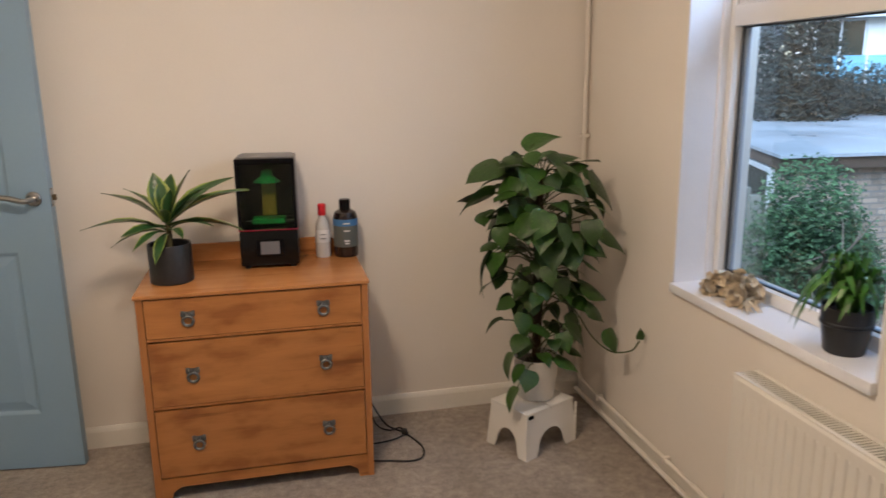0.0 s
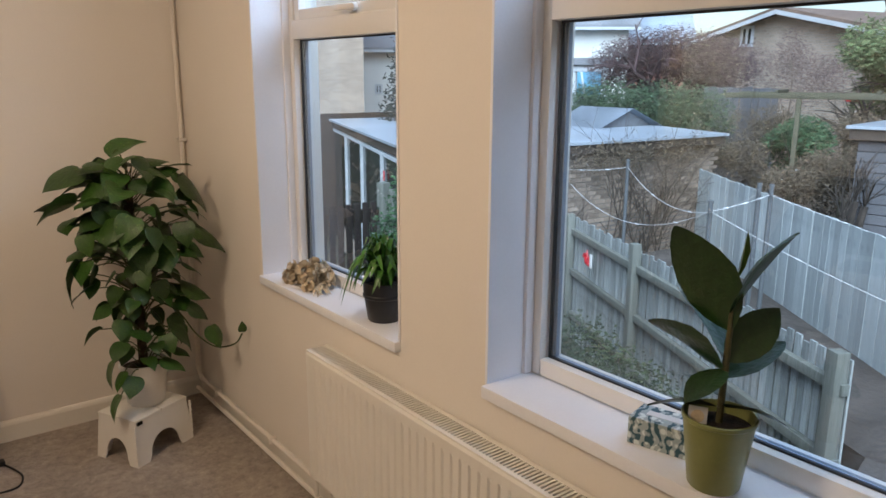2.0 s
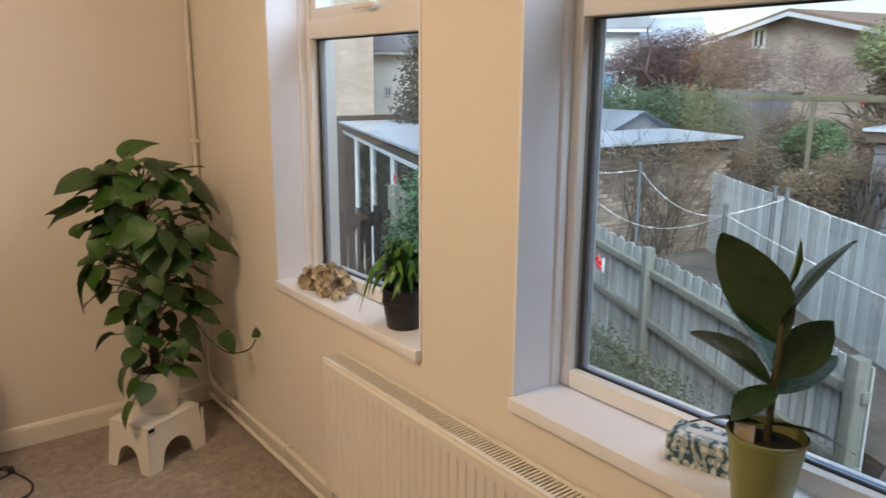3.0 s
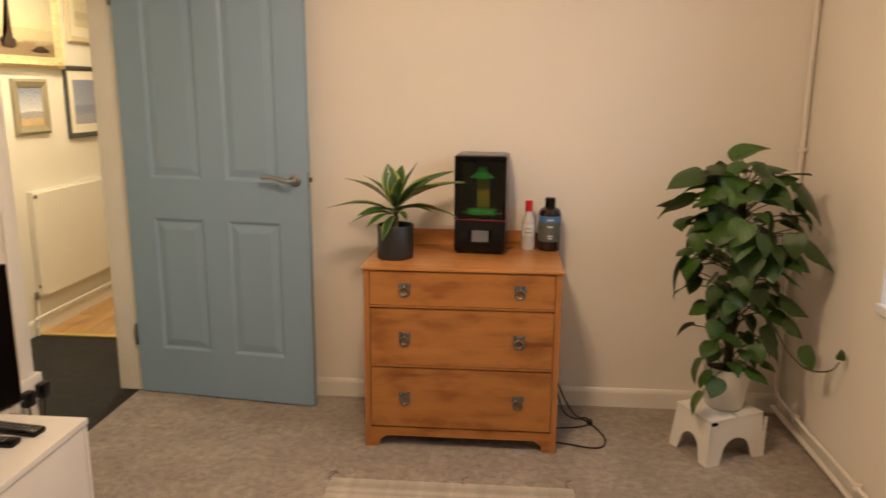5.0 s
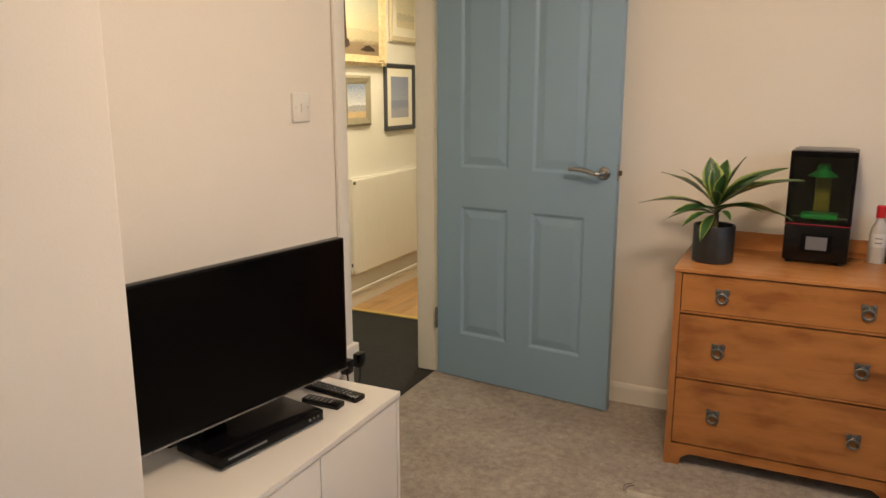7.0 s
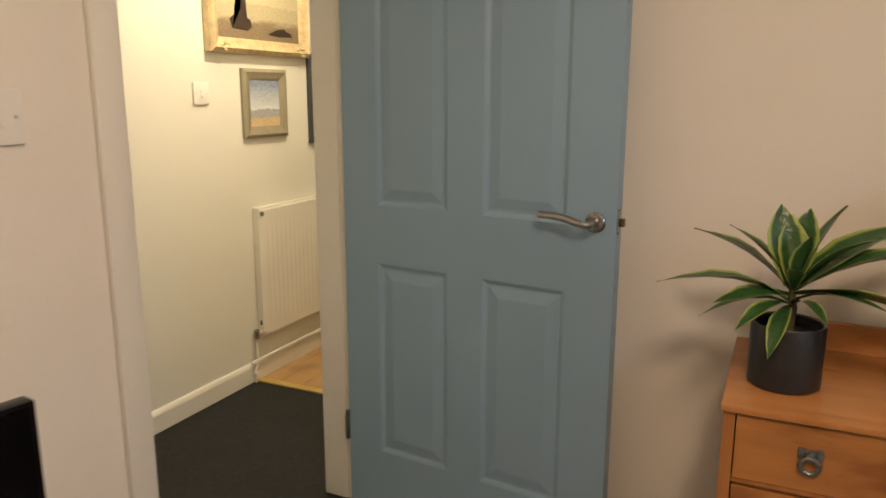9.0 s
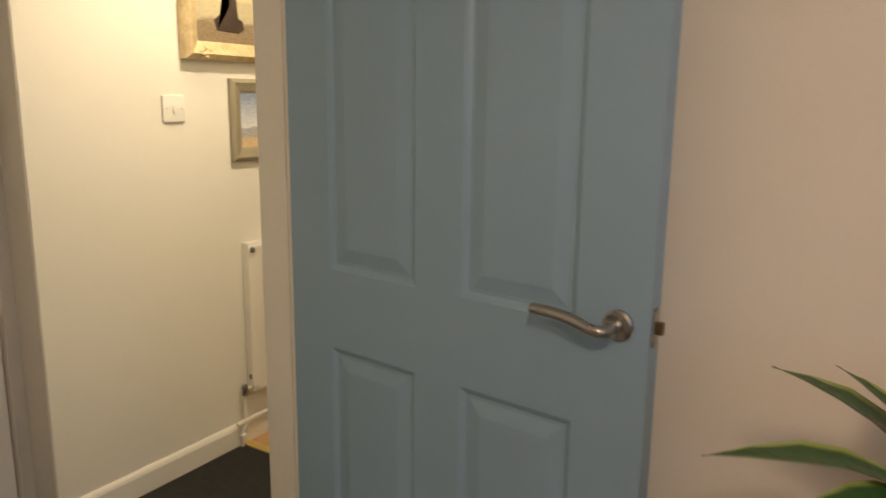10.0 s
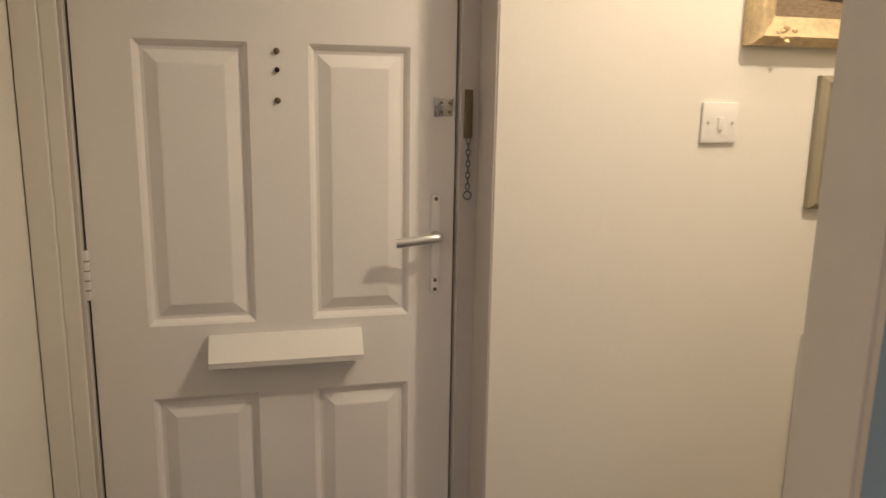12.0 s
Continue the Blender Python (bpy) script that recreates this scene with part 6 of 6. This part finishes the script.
for i, (x, y, z) in enumerate(((3.7, 5.0, GZ), (4.6, 5.0, GZ), (4.1, 5.3, GZ))):
    r = random.Random(40 + i)
    b = thing("bare_shrub", (x, y, z), "bare pale twiggy shrub", "shrub", 0, "bare shrubs")
    bm = bmesh.new()
    for k in range(7):
        a = r.uniform(0, 6.28)
        twigs(bm, (0, 0, 0), (math.cos(a) * 0.35, math.sin(a) * 0.35, 1), 1.15, 0.018, 3, r, 0.75, -0.01, 3, 4)
    part("branches", bm, M_TWIG, b)
# creeper on the garage wall
cr = thing("bare_creeper", (9.6, 7.36, GZ + 0.4), "bare creeper stems over the garage wall", "climbing plant")
r = random.Random(77)
bm = bmesh.new()
for k in range(15):
    x = r.uniform(-0.6, 2.3)
    p = Vector((x, r.uniform(-0.12, 0.02), r.uniform(0.2, 1.0)))
    for j in range(2):
        d = Vector((r.uniform(-0.7, 0.7), r.uniform(-0.12, 0.05), 1.0))
        twigs(bm, p, d, 1.15, 0.011, 2, r, 0.7, -0.01, 4, 4)
part("vine", bm, M_FASCIA, cr)
me = leaf_cloud([(-0.9 + 0.55 * i, -0.12, 2.25 + 0.06 * (i % 2), 0.42, 0.20, 0.24) for i in range(6)], 2800, 0.020, r)
me.materials.append(M_BROWN)
part("dead_leaves", me, None, cr)

# low planting by the near fence and on the bank beneath the window
lowp = new("low_planting", leaf_cloud([(5.6, 3.7, GZ + 0.35, 0.8, 1.0, 0.45), (6.3, 4.6, GZ + 0.45, 0.6, 0.9, 0.55), (4.7, 3.0, GZ + 0.3, 0.8, 0.8, 0.35), (5.2, 4.8, GZ + 0.3, 0.9, 0.9, 0.4), (3.9, 4.0, GZ + 0.25, 0.9, 0.9, 0.35), (6.9, 5.7, GZ + 0.5, 0.5, 0.6, 0.5)], 15000, 0.028, random.Random(3)))
lowp.data.materials.append(M_LOW)
tagged(lowp, "low mossy garden plants by the fence", "plants", "", "stuff")

hd = plant("garden_hedge", (14.8, 11.2, GZ), "dark clipped evergreen hedge", "hedge", 1.2, 0.08, [(0.5 - 0.15 * i, 2.1 - 0.62 * i, 2.85 + 0.06 * (i % 3), 0.7, 0.7, 0.85) for i in range(8)], 24000, 0.036, M_HEDGE, 5, 3, 1)
plant("weeping_red_tree", (16.6, 11.75, GZ), "wide bare red-brown weeping tree", "tree", 3.5, 0.16, [(0.1 * (i % 3), -1.9 + 0.48 * i, 4.02 + 0.42 * math.cos((i - 4) * 0.36), 0.75, 0.62, 0.72) for i in range(9)], 26000, 0.030, M_REDTWIG, 8, 26, 3, M_REDTWIG, -0.13, 1.25)
plant("conifer", (10.4, 13.4, GZ), "dark dense garden conifer tree", "tree", 3.2, 0.2, [(0, 0, 1.2 + 0.5 * i, 1.55 - 0.10 * i, 1.55 - 0.10 * i, 0.55) for i in range(10)], 20000, 0.060, M_CONIFER, 12, 4, 1)
plant("round_dark_bush", (13.4, 14.4, GZ), "dark rounded garden bush", "shrub", 1.5, 0.1, around(7, 1.2, 3.1, 0.85, 5, 0.2), 11000, 0.050, M_CONIFER, 14, 4, 1)
plant("garden_tree", (15.4, 5.35, GZ), "green leafy garden tree", "tree", 3.2, 0.16, around(14, 0.95, 4.0, 0.65, 6, 0.55), 20000, 0.044, M_GREEN, 15, 7, 3, M_BARK, 0, 1.3)
plant("garden_tree", (15.7, 3.9, GZ), "green leafy garden tree with bare upper twigs", "tree", 4.0, 0.16, around(12, 1.0, 3.9, 0.75, 9, 0.6), 18000, 0.040, M_GREEN, 16, 11, 3, M_BARK, 0.02, 1.7)
plant("bright_shrub", (13.3, 6.4, GZ), "bright green shrub over the fence", "shrub", 1.6, 0.06, around(6, 0.4, 2.75, 0.42, 2, 0.9), 5500, 0.034, M_SHRUB, 18, 4, 2)
for i, (x, y, hgt) in enumerate(((12.6, 7.4, 2.5), (12.9, 6.6, 2.3), (12.5, 5.7, 2.2), (12.0, 5.1, 2.4), (13.6, 7.6, 2.9), (14.2, 5.6, 2.8))):
    plant("winter_shrub", (x, y, GZ), "tangled brown winter shrub", "shrub", hgt * 0.5, 0.05, around(6, 0.55, hgt, 0.42, i, 0.5), 3600, 0.026, M_BROWN, 50 + i, 8, 3, M_TWIG, 0.0, 0.75, group="winter shrubs")
# pollarded stump by the shed
ps = thing("pollarded_tree", (10.3, 4.05, GZ), "cut-back dark tree with knuckled branches", "tree")
r = random.Random(5)
bm = bmesh.new()
for a, l in ((-0.55, 2.1), (-0.1, 2.3), (0.4, 2.2), (0.8, 1.9)):
    pts = [(0.10 * a, 0, 0), (0.25 * a, 0.0, 1.1), (0.5 * a, 0.05, 1.7), (0.62 * a, 0.0, l)]
    tube(bm, curve_pts(pts, 4), [0.085 - 0.003 * i for i in range(13)], 7)
    for k in range(5):
        twigs(bm, (0.62 * a, 0, l), (r.uniform(-0.6, 0.6), r.uniform(-0.6, 0.6), 1), 0.45, 0.014, 1, r, 0.5)
part("trunk", bm, M_BARK, ps)

# shed, pergola and the washing lines
sh = thing("slatted_shed", (10.64, 4.27, GZ), "grey slatted shed with pale flat roof", "shed", -82)
SHH = 3.22
part("core", boxes((0.0, 4.2, 0.03, 3.0, 0.0, SHH - 0.15)), M_FASCIA, sh, smooth=None)
SLAT = mesh_of("slat", boxes((0.0, 4.2, 0.0, 0.028, 0.0, 0.128), bevel=0.004), M_SHED)
for i in range(22):
    part("slat", SLAT, None, sh, m=pose(0, 0, 0.02 + i * 0.138))
part("fascia", boxes((-0.1, 4.3, -0.08, 3.1, SHH - 0.15, SHH - 0.01)), M_FASCIA, sh, smooth=None)
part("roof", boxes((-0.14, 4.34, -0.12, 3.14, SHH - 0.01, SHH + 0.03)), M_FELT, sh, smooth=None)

for x, y, k in ((18.2, 9.9, 4.3), (18.6, 9.0, 3.9), (19.0, 8.0, 4.4)):
    plant("bare_garden_tree", (x, y, GZ), "bare brown garden tree with fine twigs", "tree", k * 0.55, 0.07, around(9, 0.75, k, 0.55, int(k * 10), 0.6), 4200, 0.022, M_REDTWIG, int(k * 7), 9, 3, M_TWIG, 0.0, 1.0, group="bare garden trees")

pg = thing("pergola", (12.25, 7.05, GZ), "weathered timber pergola beam on posts", "pergola", -70)
part("beam", boxes((-0.2, 4.6, -0.035, 0.035, 3.52, 3.61), bevel=0.01), M_CREAMPOST, pg)
part("beam", boxes((-0.2, 4.6, 1.2, 1.27, 3.52, 3.61), bevel=0.01), M_CREAMPOST, pg)
for x in (0.95, 3.9):
    part("post", boxes((x, x + 0.08, -0.04, 0.04, 0, 3.52), bevel=0.01), M_CREAMPOST, pg)
for i in range(3):
    part("rafter", boxes((0.6 + i * 1.5, 0.65 + i * 1.5, 0.0, 1.25, 3.61, 3.66), bevel=0.006), M_CREAMPOST, pg)
sg = thing("garden_sign", (13.0, 6.35, -0.45), "small blue and white plastic panel among shrubs", "sign", -65)
part("panel", boxes((0.0, 0.28, 0.0, 0.02, 0.10, 0.30)), M_LABELWHITE, sg)
part("blue_patch", boxes((0.03, 0.18, -0.004, 0.0, 0.16, 0.26)), M_BLUESIGN, sg)
part("lower_panel", boxes((0.36, 0.62, 0.0, 0.02, 0.02, 0.20)), M_LABELWHITE, sg)
part("stake", boxes((0.13, 0.17, 0.02, 0.05, -2.0, 0.30)), M_CREAMPOST, sg)

POSTS = [((7.42, 4.36), -0.02, "a"), ((8.02, 4.15), 0.15, "b"), ((8.10, 4.05), 0.14, "c"), ((9.0, 6.75), 0.12, "d")]
for (x, y), top, _ in POSTS:
    w = thing("washing_post", (x, y, GZ), "grey metal washing line post", "post", 0, "washing line posts")
    part("pole", tube(bmesh.new(), [(0, 0, 0), (0, 0, top - GZ + 0.10)], 0.026, 10), M_METAL, w)
    part("cleat", tube(bmesh.new(), [(-0.09, -0.06, top - GZ), (0.09, 0.06, top - GZ)], 0.010, 6), M_METAL, w)
    part("cap", lathe([(0.029, top - GZ + 0.09), (0.029, top - GZ + 0.115), (0.0, top - GZ + 0.12)], 10), M_METAL, w)


def line(a, b, sag):
    ln = thing("washing_line", a, "white sagging washing line with small knots", "washing line", 0, "washing lines")
    d = Vector(b) - Vector(a)
    pts = [d * (i / 16) + Vector((0, 0, -sag * 4 * (i / 16) * (1 - i / 16))) for i in range(17)]
    part("cord", tube(bmesh.new(), pts, 0.0034, 5), M_LINE, ln)
    for k in (4, 9, 13):
        part("knot", tube(bmesh.new(), [pts[k] - d.normalized() * 0.03, pts[k] + d.normalized() * 0.03], 0.008, 6), M_LINE, ln)


line((9.0, 6.75, 0.12), (8.02, 4.15, 0.15), 0.42)
line((7.42, 4.36, -0.02), (8.10, 4.05, 0.14), 0.02)
line((8.4, 7.3, -0.15), (7.42, 4.36, -0.02), 0.35)
line((8.10, 4.05, 0.14), (8.6, 0.4, -0.55), 0.10)
line((7.42, 4.36, -0.02), (7.3, 0.2, -0.9), 0.16)
line((9.0, 6.75, 0.12), (8.2, 7.6, 0.10), 0.05)

# a faded garden ornament on the near fence
orn = thing("garden_ornament", (7.78, 6.25, -1.02), "small red and white garden ornament on the fence", "ornament", 62)
bm = lathe([(0.0, -0.12), (0.030, -0.08), (0.050, -0.01), (0.040, 0.05), (0.018, 0.09), (0.0, 0.10)], 12)
bmesh.ops.transform(bm, matrix=pose(0, 0.10, 0, 0, 62, 0), verts=bm.verts)
part("body", bm, M_RED, orn)
for s_, k in ((-1, 0.9), (1, 0.6)):
    bm = prism([(-0.05, -0.01), (0.05, -0.01), (0.10, 0.006), (0.03, 0.012), (-0.06, 0.006)], -0.006, 0.006)
    bmesh.ops.transform(bm, matrix=pose(0.02 * s_, 0.11, 0.055, 80, 25 * s_, 20 * s_) @ Matrix.Diagonal((1.2 * k, 9.0 * k, 1, 1)), verts=bm.verts)
    part("wing", bm, M_RED, orn)
part("tail", boxes((-0.16, -0.09, 0.10, 0.115, -0.07, 0.12), bevel=0.006), M_LABELWHITE, orn)


# ---------- houses ----------
def house(name, loc, rz, w, d, h, rise, m_wall, m_roof, label, windows=(), gable_front=False, chimney=None, doorways=()):
    """A house; local x along its front, -y its front; a ridge along x, or along y with the gable to the front."""
    o = thing(name, loc, label, "house", rz)
    bm = boxes((0, w, 0, d, 0, h))
    if gable_front:
        g = [bm.verts.new(v) for v in ((0, 0, h), (w, 0, h), (w / 2, 0, h + rise), (0, d, h), (w, d, h), (w / 2, d, h + rise))]
        bm.faces.new((g[0], g[1], g[2]))
        bm.faces.new((g[4], g[3], g[5]))
    else:
        g = [bm.verts.new(v) for v in ((0, 0, h), (0, d, h), (0, d / 2, h + rise), (w, 0, h), (w, d, h), (w, d / 2, h + rise))]
        bm.faces.new((g[1], g[0], g[2]))
        bm.faces.new((g[3], g[4], g[5]))
    part("wall", bm, m_wall, o, smooth=None)
    bm = bmesh.new()
    e, t = 0.35, 0.14
    if gable_front:
        k = rise / (w / 2)
        for s in (0, 1):
            x0, x1 = (-e, w / 2) if s == 0 else (w / 2, w + e)
            z0, z1 = (h - e * k, h + rise) if s == 0 else (h + rise, h - e * k)
            v = [bm.verts.new(q) for q in ((x0, -e, z0 + 0.01), (x1, -e, z1 + 0.01), (x1, d + e, z1 + 0.01), (x0, d + e, z0 + 0.01), (x0, -e, z0 + t), (x1, -e, z1 + t), (x1, d + e, z1 + t), (x0, d + e, z0 + t))]
            for q in ((0, 3, 2, 1), (4, 5, 6, 7), (0, 1, 5, 4), (2, 3, 7, 6), (1, 2, 6, 5), (0, 4, 7, 3)):
                bm.faces.new([v[i] for i in q])
        fb = bmesh.new()
        for s in (0, 1):
            x0, x1 = (-e, w / 2) if s == 0 else (w / 2, w + e)
            z0, z1 = (h - e * k, h + rise) if s == 0 else (h + rise, h - e * k)
            v = [fb.verts.new(q) for q in ((x0, -e - 0.03, z0 - 0.07), (x1, -e - 0.03, z1 - 0.07), (x1, -e - 0.03, z1 + 0.05), (x0, -e - 0.03, z0 + 0.05), (x0, -e - 0.005, z0 - 0.07), (x1, -e - 0.005, z1 - 0.07), (x1, -e - 0.005, z1 + 0.05), (x0, -e - 0.005, z0 + 0.05))]
            for q in ((0, 1, 2, 3), (7, 6, 5, 4), (0, 4, 5, 1), (3, 2, 6, 7)):
                fb.faces.new([v[i] for i in q])
        part("bargeboard", fb, M_WHITEWOOD, o, smooth=None)
    else:
        k = rise / (d / 2)
        for s in (0, 1):
            y0, y1 = (-e, d / 2) if s == 0 else (d / 2, d + e)
            z0, z1 = (h - e * k, h + rise) if s == 0 else (h + rise, h - e * k)
            v = [bm.verts.new(q) for q in ((-e, y0, z0 + 0.01), (w + e, y0, z0 + 0.01), (w + e, y1, z1 + 0.01), (-e, y1, z1 + 0.01), (-e, y0, z0 + t), (w + e, y0, z0 + t), (w + e, y1, z1 + t), (-e, y1, z1 + t))]
            for q in ((0, 3, 2, 1), (4, 5, 6, 7), (0, 1, 5, 4), (2, 3, 7, 6), (1, 2, 6, 5), (0, 4, 7, 3)):
                bm.faces.new([v[i] for i in q])
        part("gutter", boxes((-e, w + e, -e - 0.06, -e, h - e * k - 0.04, h - e * k + 0.06)), M_WHITEWOOD, o, smooth=None)
    part("roof", bm, m_roof, o, smooth=None)
    for x, z, ww, hh in windows:
        f = part("window", boxes((x, x + ww, -0.05, 0.02, z, z + 0.08), (x, x + ww, -0.05, 0.02, z + hh - 0.08, z + hh), (x, x + 0.08, -0.05, 0.02, z + 0.08, z + hh - 0.08), (x + ww - 0.08, x + ww, -0.05, 0.02, z + 0.08, z + hh - 0.08),
                                 (x + ww / 2 - 0.04, x + ww / 2 + 0.04, -0.045, 0.02, z + 0.08, z + hh - 0.08)), M_WHITEWOOD, o, smooth=None)
        part("pane", boxes((x + 0.08, x + ww - 0.08, -0.02, -0.01, z + 0.08, z + hh - 0.08)), M_DARKPANE, f, smooth=None)
    for x, ww, hh in doorways:
        part("door", boxes((x, x + ww, -0.06, 0.0, 0, hh)), M_WHITEWOOD, o, smooth=None)
    if chimney:
        x, y, top = chimney
        c = part("chimney", boxes((x, x + 0.7, y, y + 0.5, h, top)), M_REDBRICK, o, smooth=None)
        for i in (0.2, 0.5):
            part("chimney_pot", lathe([(0.10, top), (0.09, top + 0.3)], 10, x + i, y + 0.25), M_TILE, c)
    return o


# behind the first window
house("tan_brick_house", (9.6, 23.3, GZ), -30, 4.4, 7, 8.0, 2.4, M_TANBRICK, M_SLATE, "tall tan brick house end", [(0.4, 4.1, 0.9, 1.5)])
house("white_rendered_house", (16.4, 27.6, GZ), -33, 3.4, 4, 5.0, 0.85, M_RENDER, M_SLATE, "white rendered house with grey roof", [(0.55, 3.1, 0.32, 1.8), (1.35, 3.1, 0.32, 0.42)])
house("conservatory_house", (17.4, 22.4, GZ), -42, 7, 6, 5.8, 2.2, M_RENDER, M_SLATE, "white house behind a glazed conservatory", [(0.6, 4.2, 1.5, 1.3), (3.2, 4.2, 1.5, 1.3)])
cs = thing("conservatory", (16.6, 20.6, GZ), "conservatory with a blue-tinted sloping glass roof", "conservatory", -42)
part("wall", boxes((0, 5.5, 0, 1.6, 0, 3.2)), M_WHITEWOOD, cs, smooth=None)
M_BLUEGLASS = painted("blue_tinted_roof_glass", (0.12, 0.30, 0.42), 0.15, 0.1, 0)
for i in range(7):
    bm = bmesh.new()
    v = [bm.verts.new(q) for q in ((i * 0.78 + 0.03, -0.1, 3.22), (i * 0.78 + 0.75, -0.1, 3.22), (i * 0.78 + 0.75, 1.8, 4.3), (i * 0.78 + 0.03, 1.8, 4.3), (i * 0.78 + 0.03, -0.1, 3.26), (i * 0.78 + 0.75, -0.1, 3.26), (i * 0.78 + 0.75, 1.8, 4.34), (i * 0.78 + 0.03, 1.8, 4.34))]
    for q in ((0, 3, 2, 1), (4, 5, 6, 7), (0, 1, 5, 4), (2, 3, 7, 6), (1, 2, 6, 5), (0, 4, 7, 3)):
        bm.faces.new([v[j] for j in q])
    part("roof_pane", bm, M_BLUEGLASS, cs, smooth=None)
    part("glazing_bar", tube(bmesh.new(), [(i * 0.78, -0.1, 3.25), (i * 0.78, 1.8, 4.33)], 0.045, 6), M_WHITEWOOD, cs)
setting("boundary_wall", boxes((8.0, 19.5, 15.6, 15.8, GZ, 0.52)), M_FASCIA, "low dark garden wall behind the garage", "wall")

# behind the second window
house("red_brick_house", (21.3, 21.4, GZ), -51, 5.8, 5, 5.2, 0.95, M_REDBRICK, M_FELT, "red brick house with pale roof", [(2.0, 3.8, 0.5, 1.1)])
po = thing("white_porch", (17.2, 17.0, GZ), "white porch with columns and grey roof", "porch", -52)
part("roof", boxes((-0.1, 2.4, -0.1, 2.0, 4.22, 4.43)), M_SLATE, po, smooth=None)
part("beam", boxes((0, 2.3, 0, 1.9, 4.02, 4.22)), M_WHITEWOOD, po, smooth=None)
for x in (0.05, 1.1, 2.05):
    part("column", lathe([(0.11, 0), (0.11, 4.02)], 12, x + 0.1, 0.12), M_WHITEWOOD, po)
house("gabled_house", (22.57, 14.93, GZ), -104, 7.2, 7, 4.92, 0.80, M_TANBRICK, M_TILE, "tan house with a broad white-edged gable", [(2.03, 4.78, 0.5, 0.62)], True, (6.2, 2.4, 6.3))
house("far_house", (34.5, 13.5, GZ), -66, 8, 8, 4.4, 2.4, M_RENDER, M_TILE, "pale house behind the garden trees", [(1.0, 3.2, 1.2, 1.2), (5.0, 3.2, 1.2, 1.2)])
fence("far_garden_fence", (15.7, 9.95), (15.5, 7.9), 1.2, 2.6, 0.16, M_SHED, "grey far garden fence", [], (), 1, seed=8)
bd = thing("garden_shelter", (17.6, 7.6, GZ), "low red-roofed garden shelter far off", "shelter", -62)
part("roof", boxes((0, 3.2, 0, 1.5, 3.35, 3.5), bevel=0.03), M_RED, bd)
for x in (0.1, 3.0):
    part("post", boxes((x, x + 0.1, 0.1, 0.2, 0, 3.35)), M_CREAMPOST, bd)
# distant tree line
far = new("distant_trees", leaf_cloud([(30 + 14 * math.sin(i * 1.9) + 22, 46 - 4.6 * i, GZ + 3.0 + 1.2 * math.sin(i * 2.7), 4.5, 4.0, 2.6) for i in range(18)], 9000, 0.38, random.Random(6)))
far.data.materials.append(M_HEDGE)
tagged(far, "far line of dark garden trees", "trees", "", "stuff")
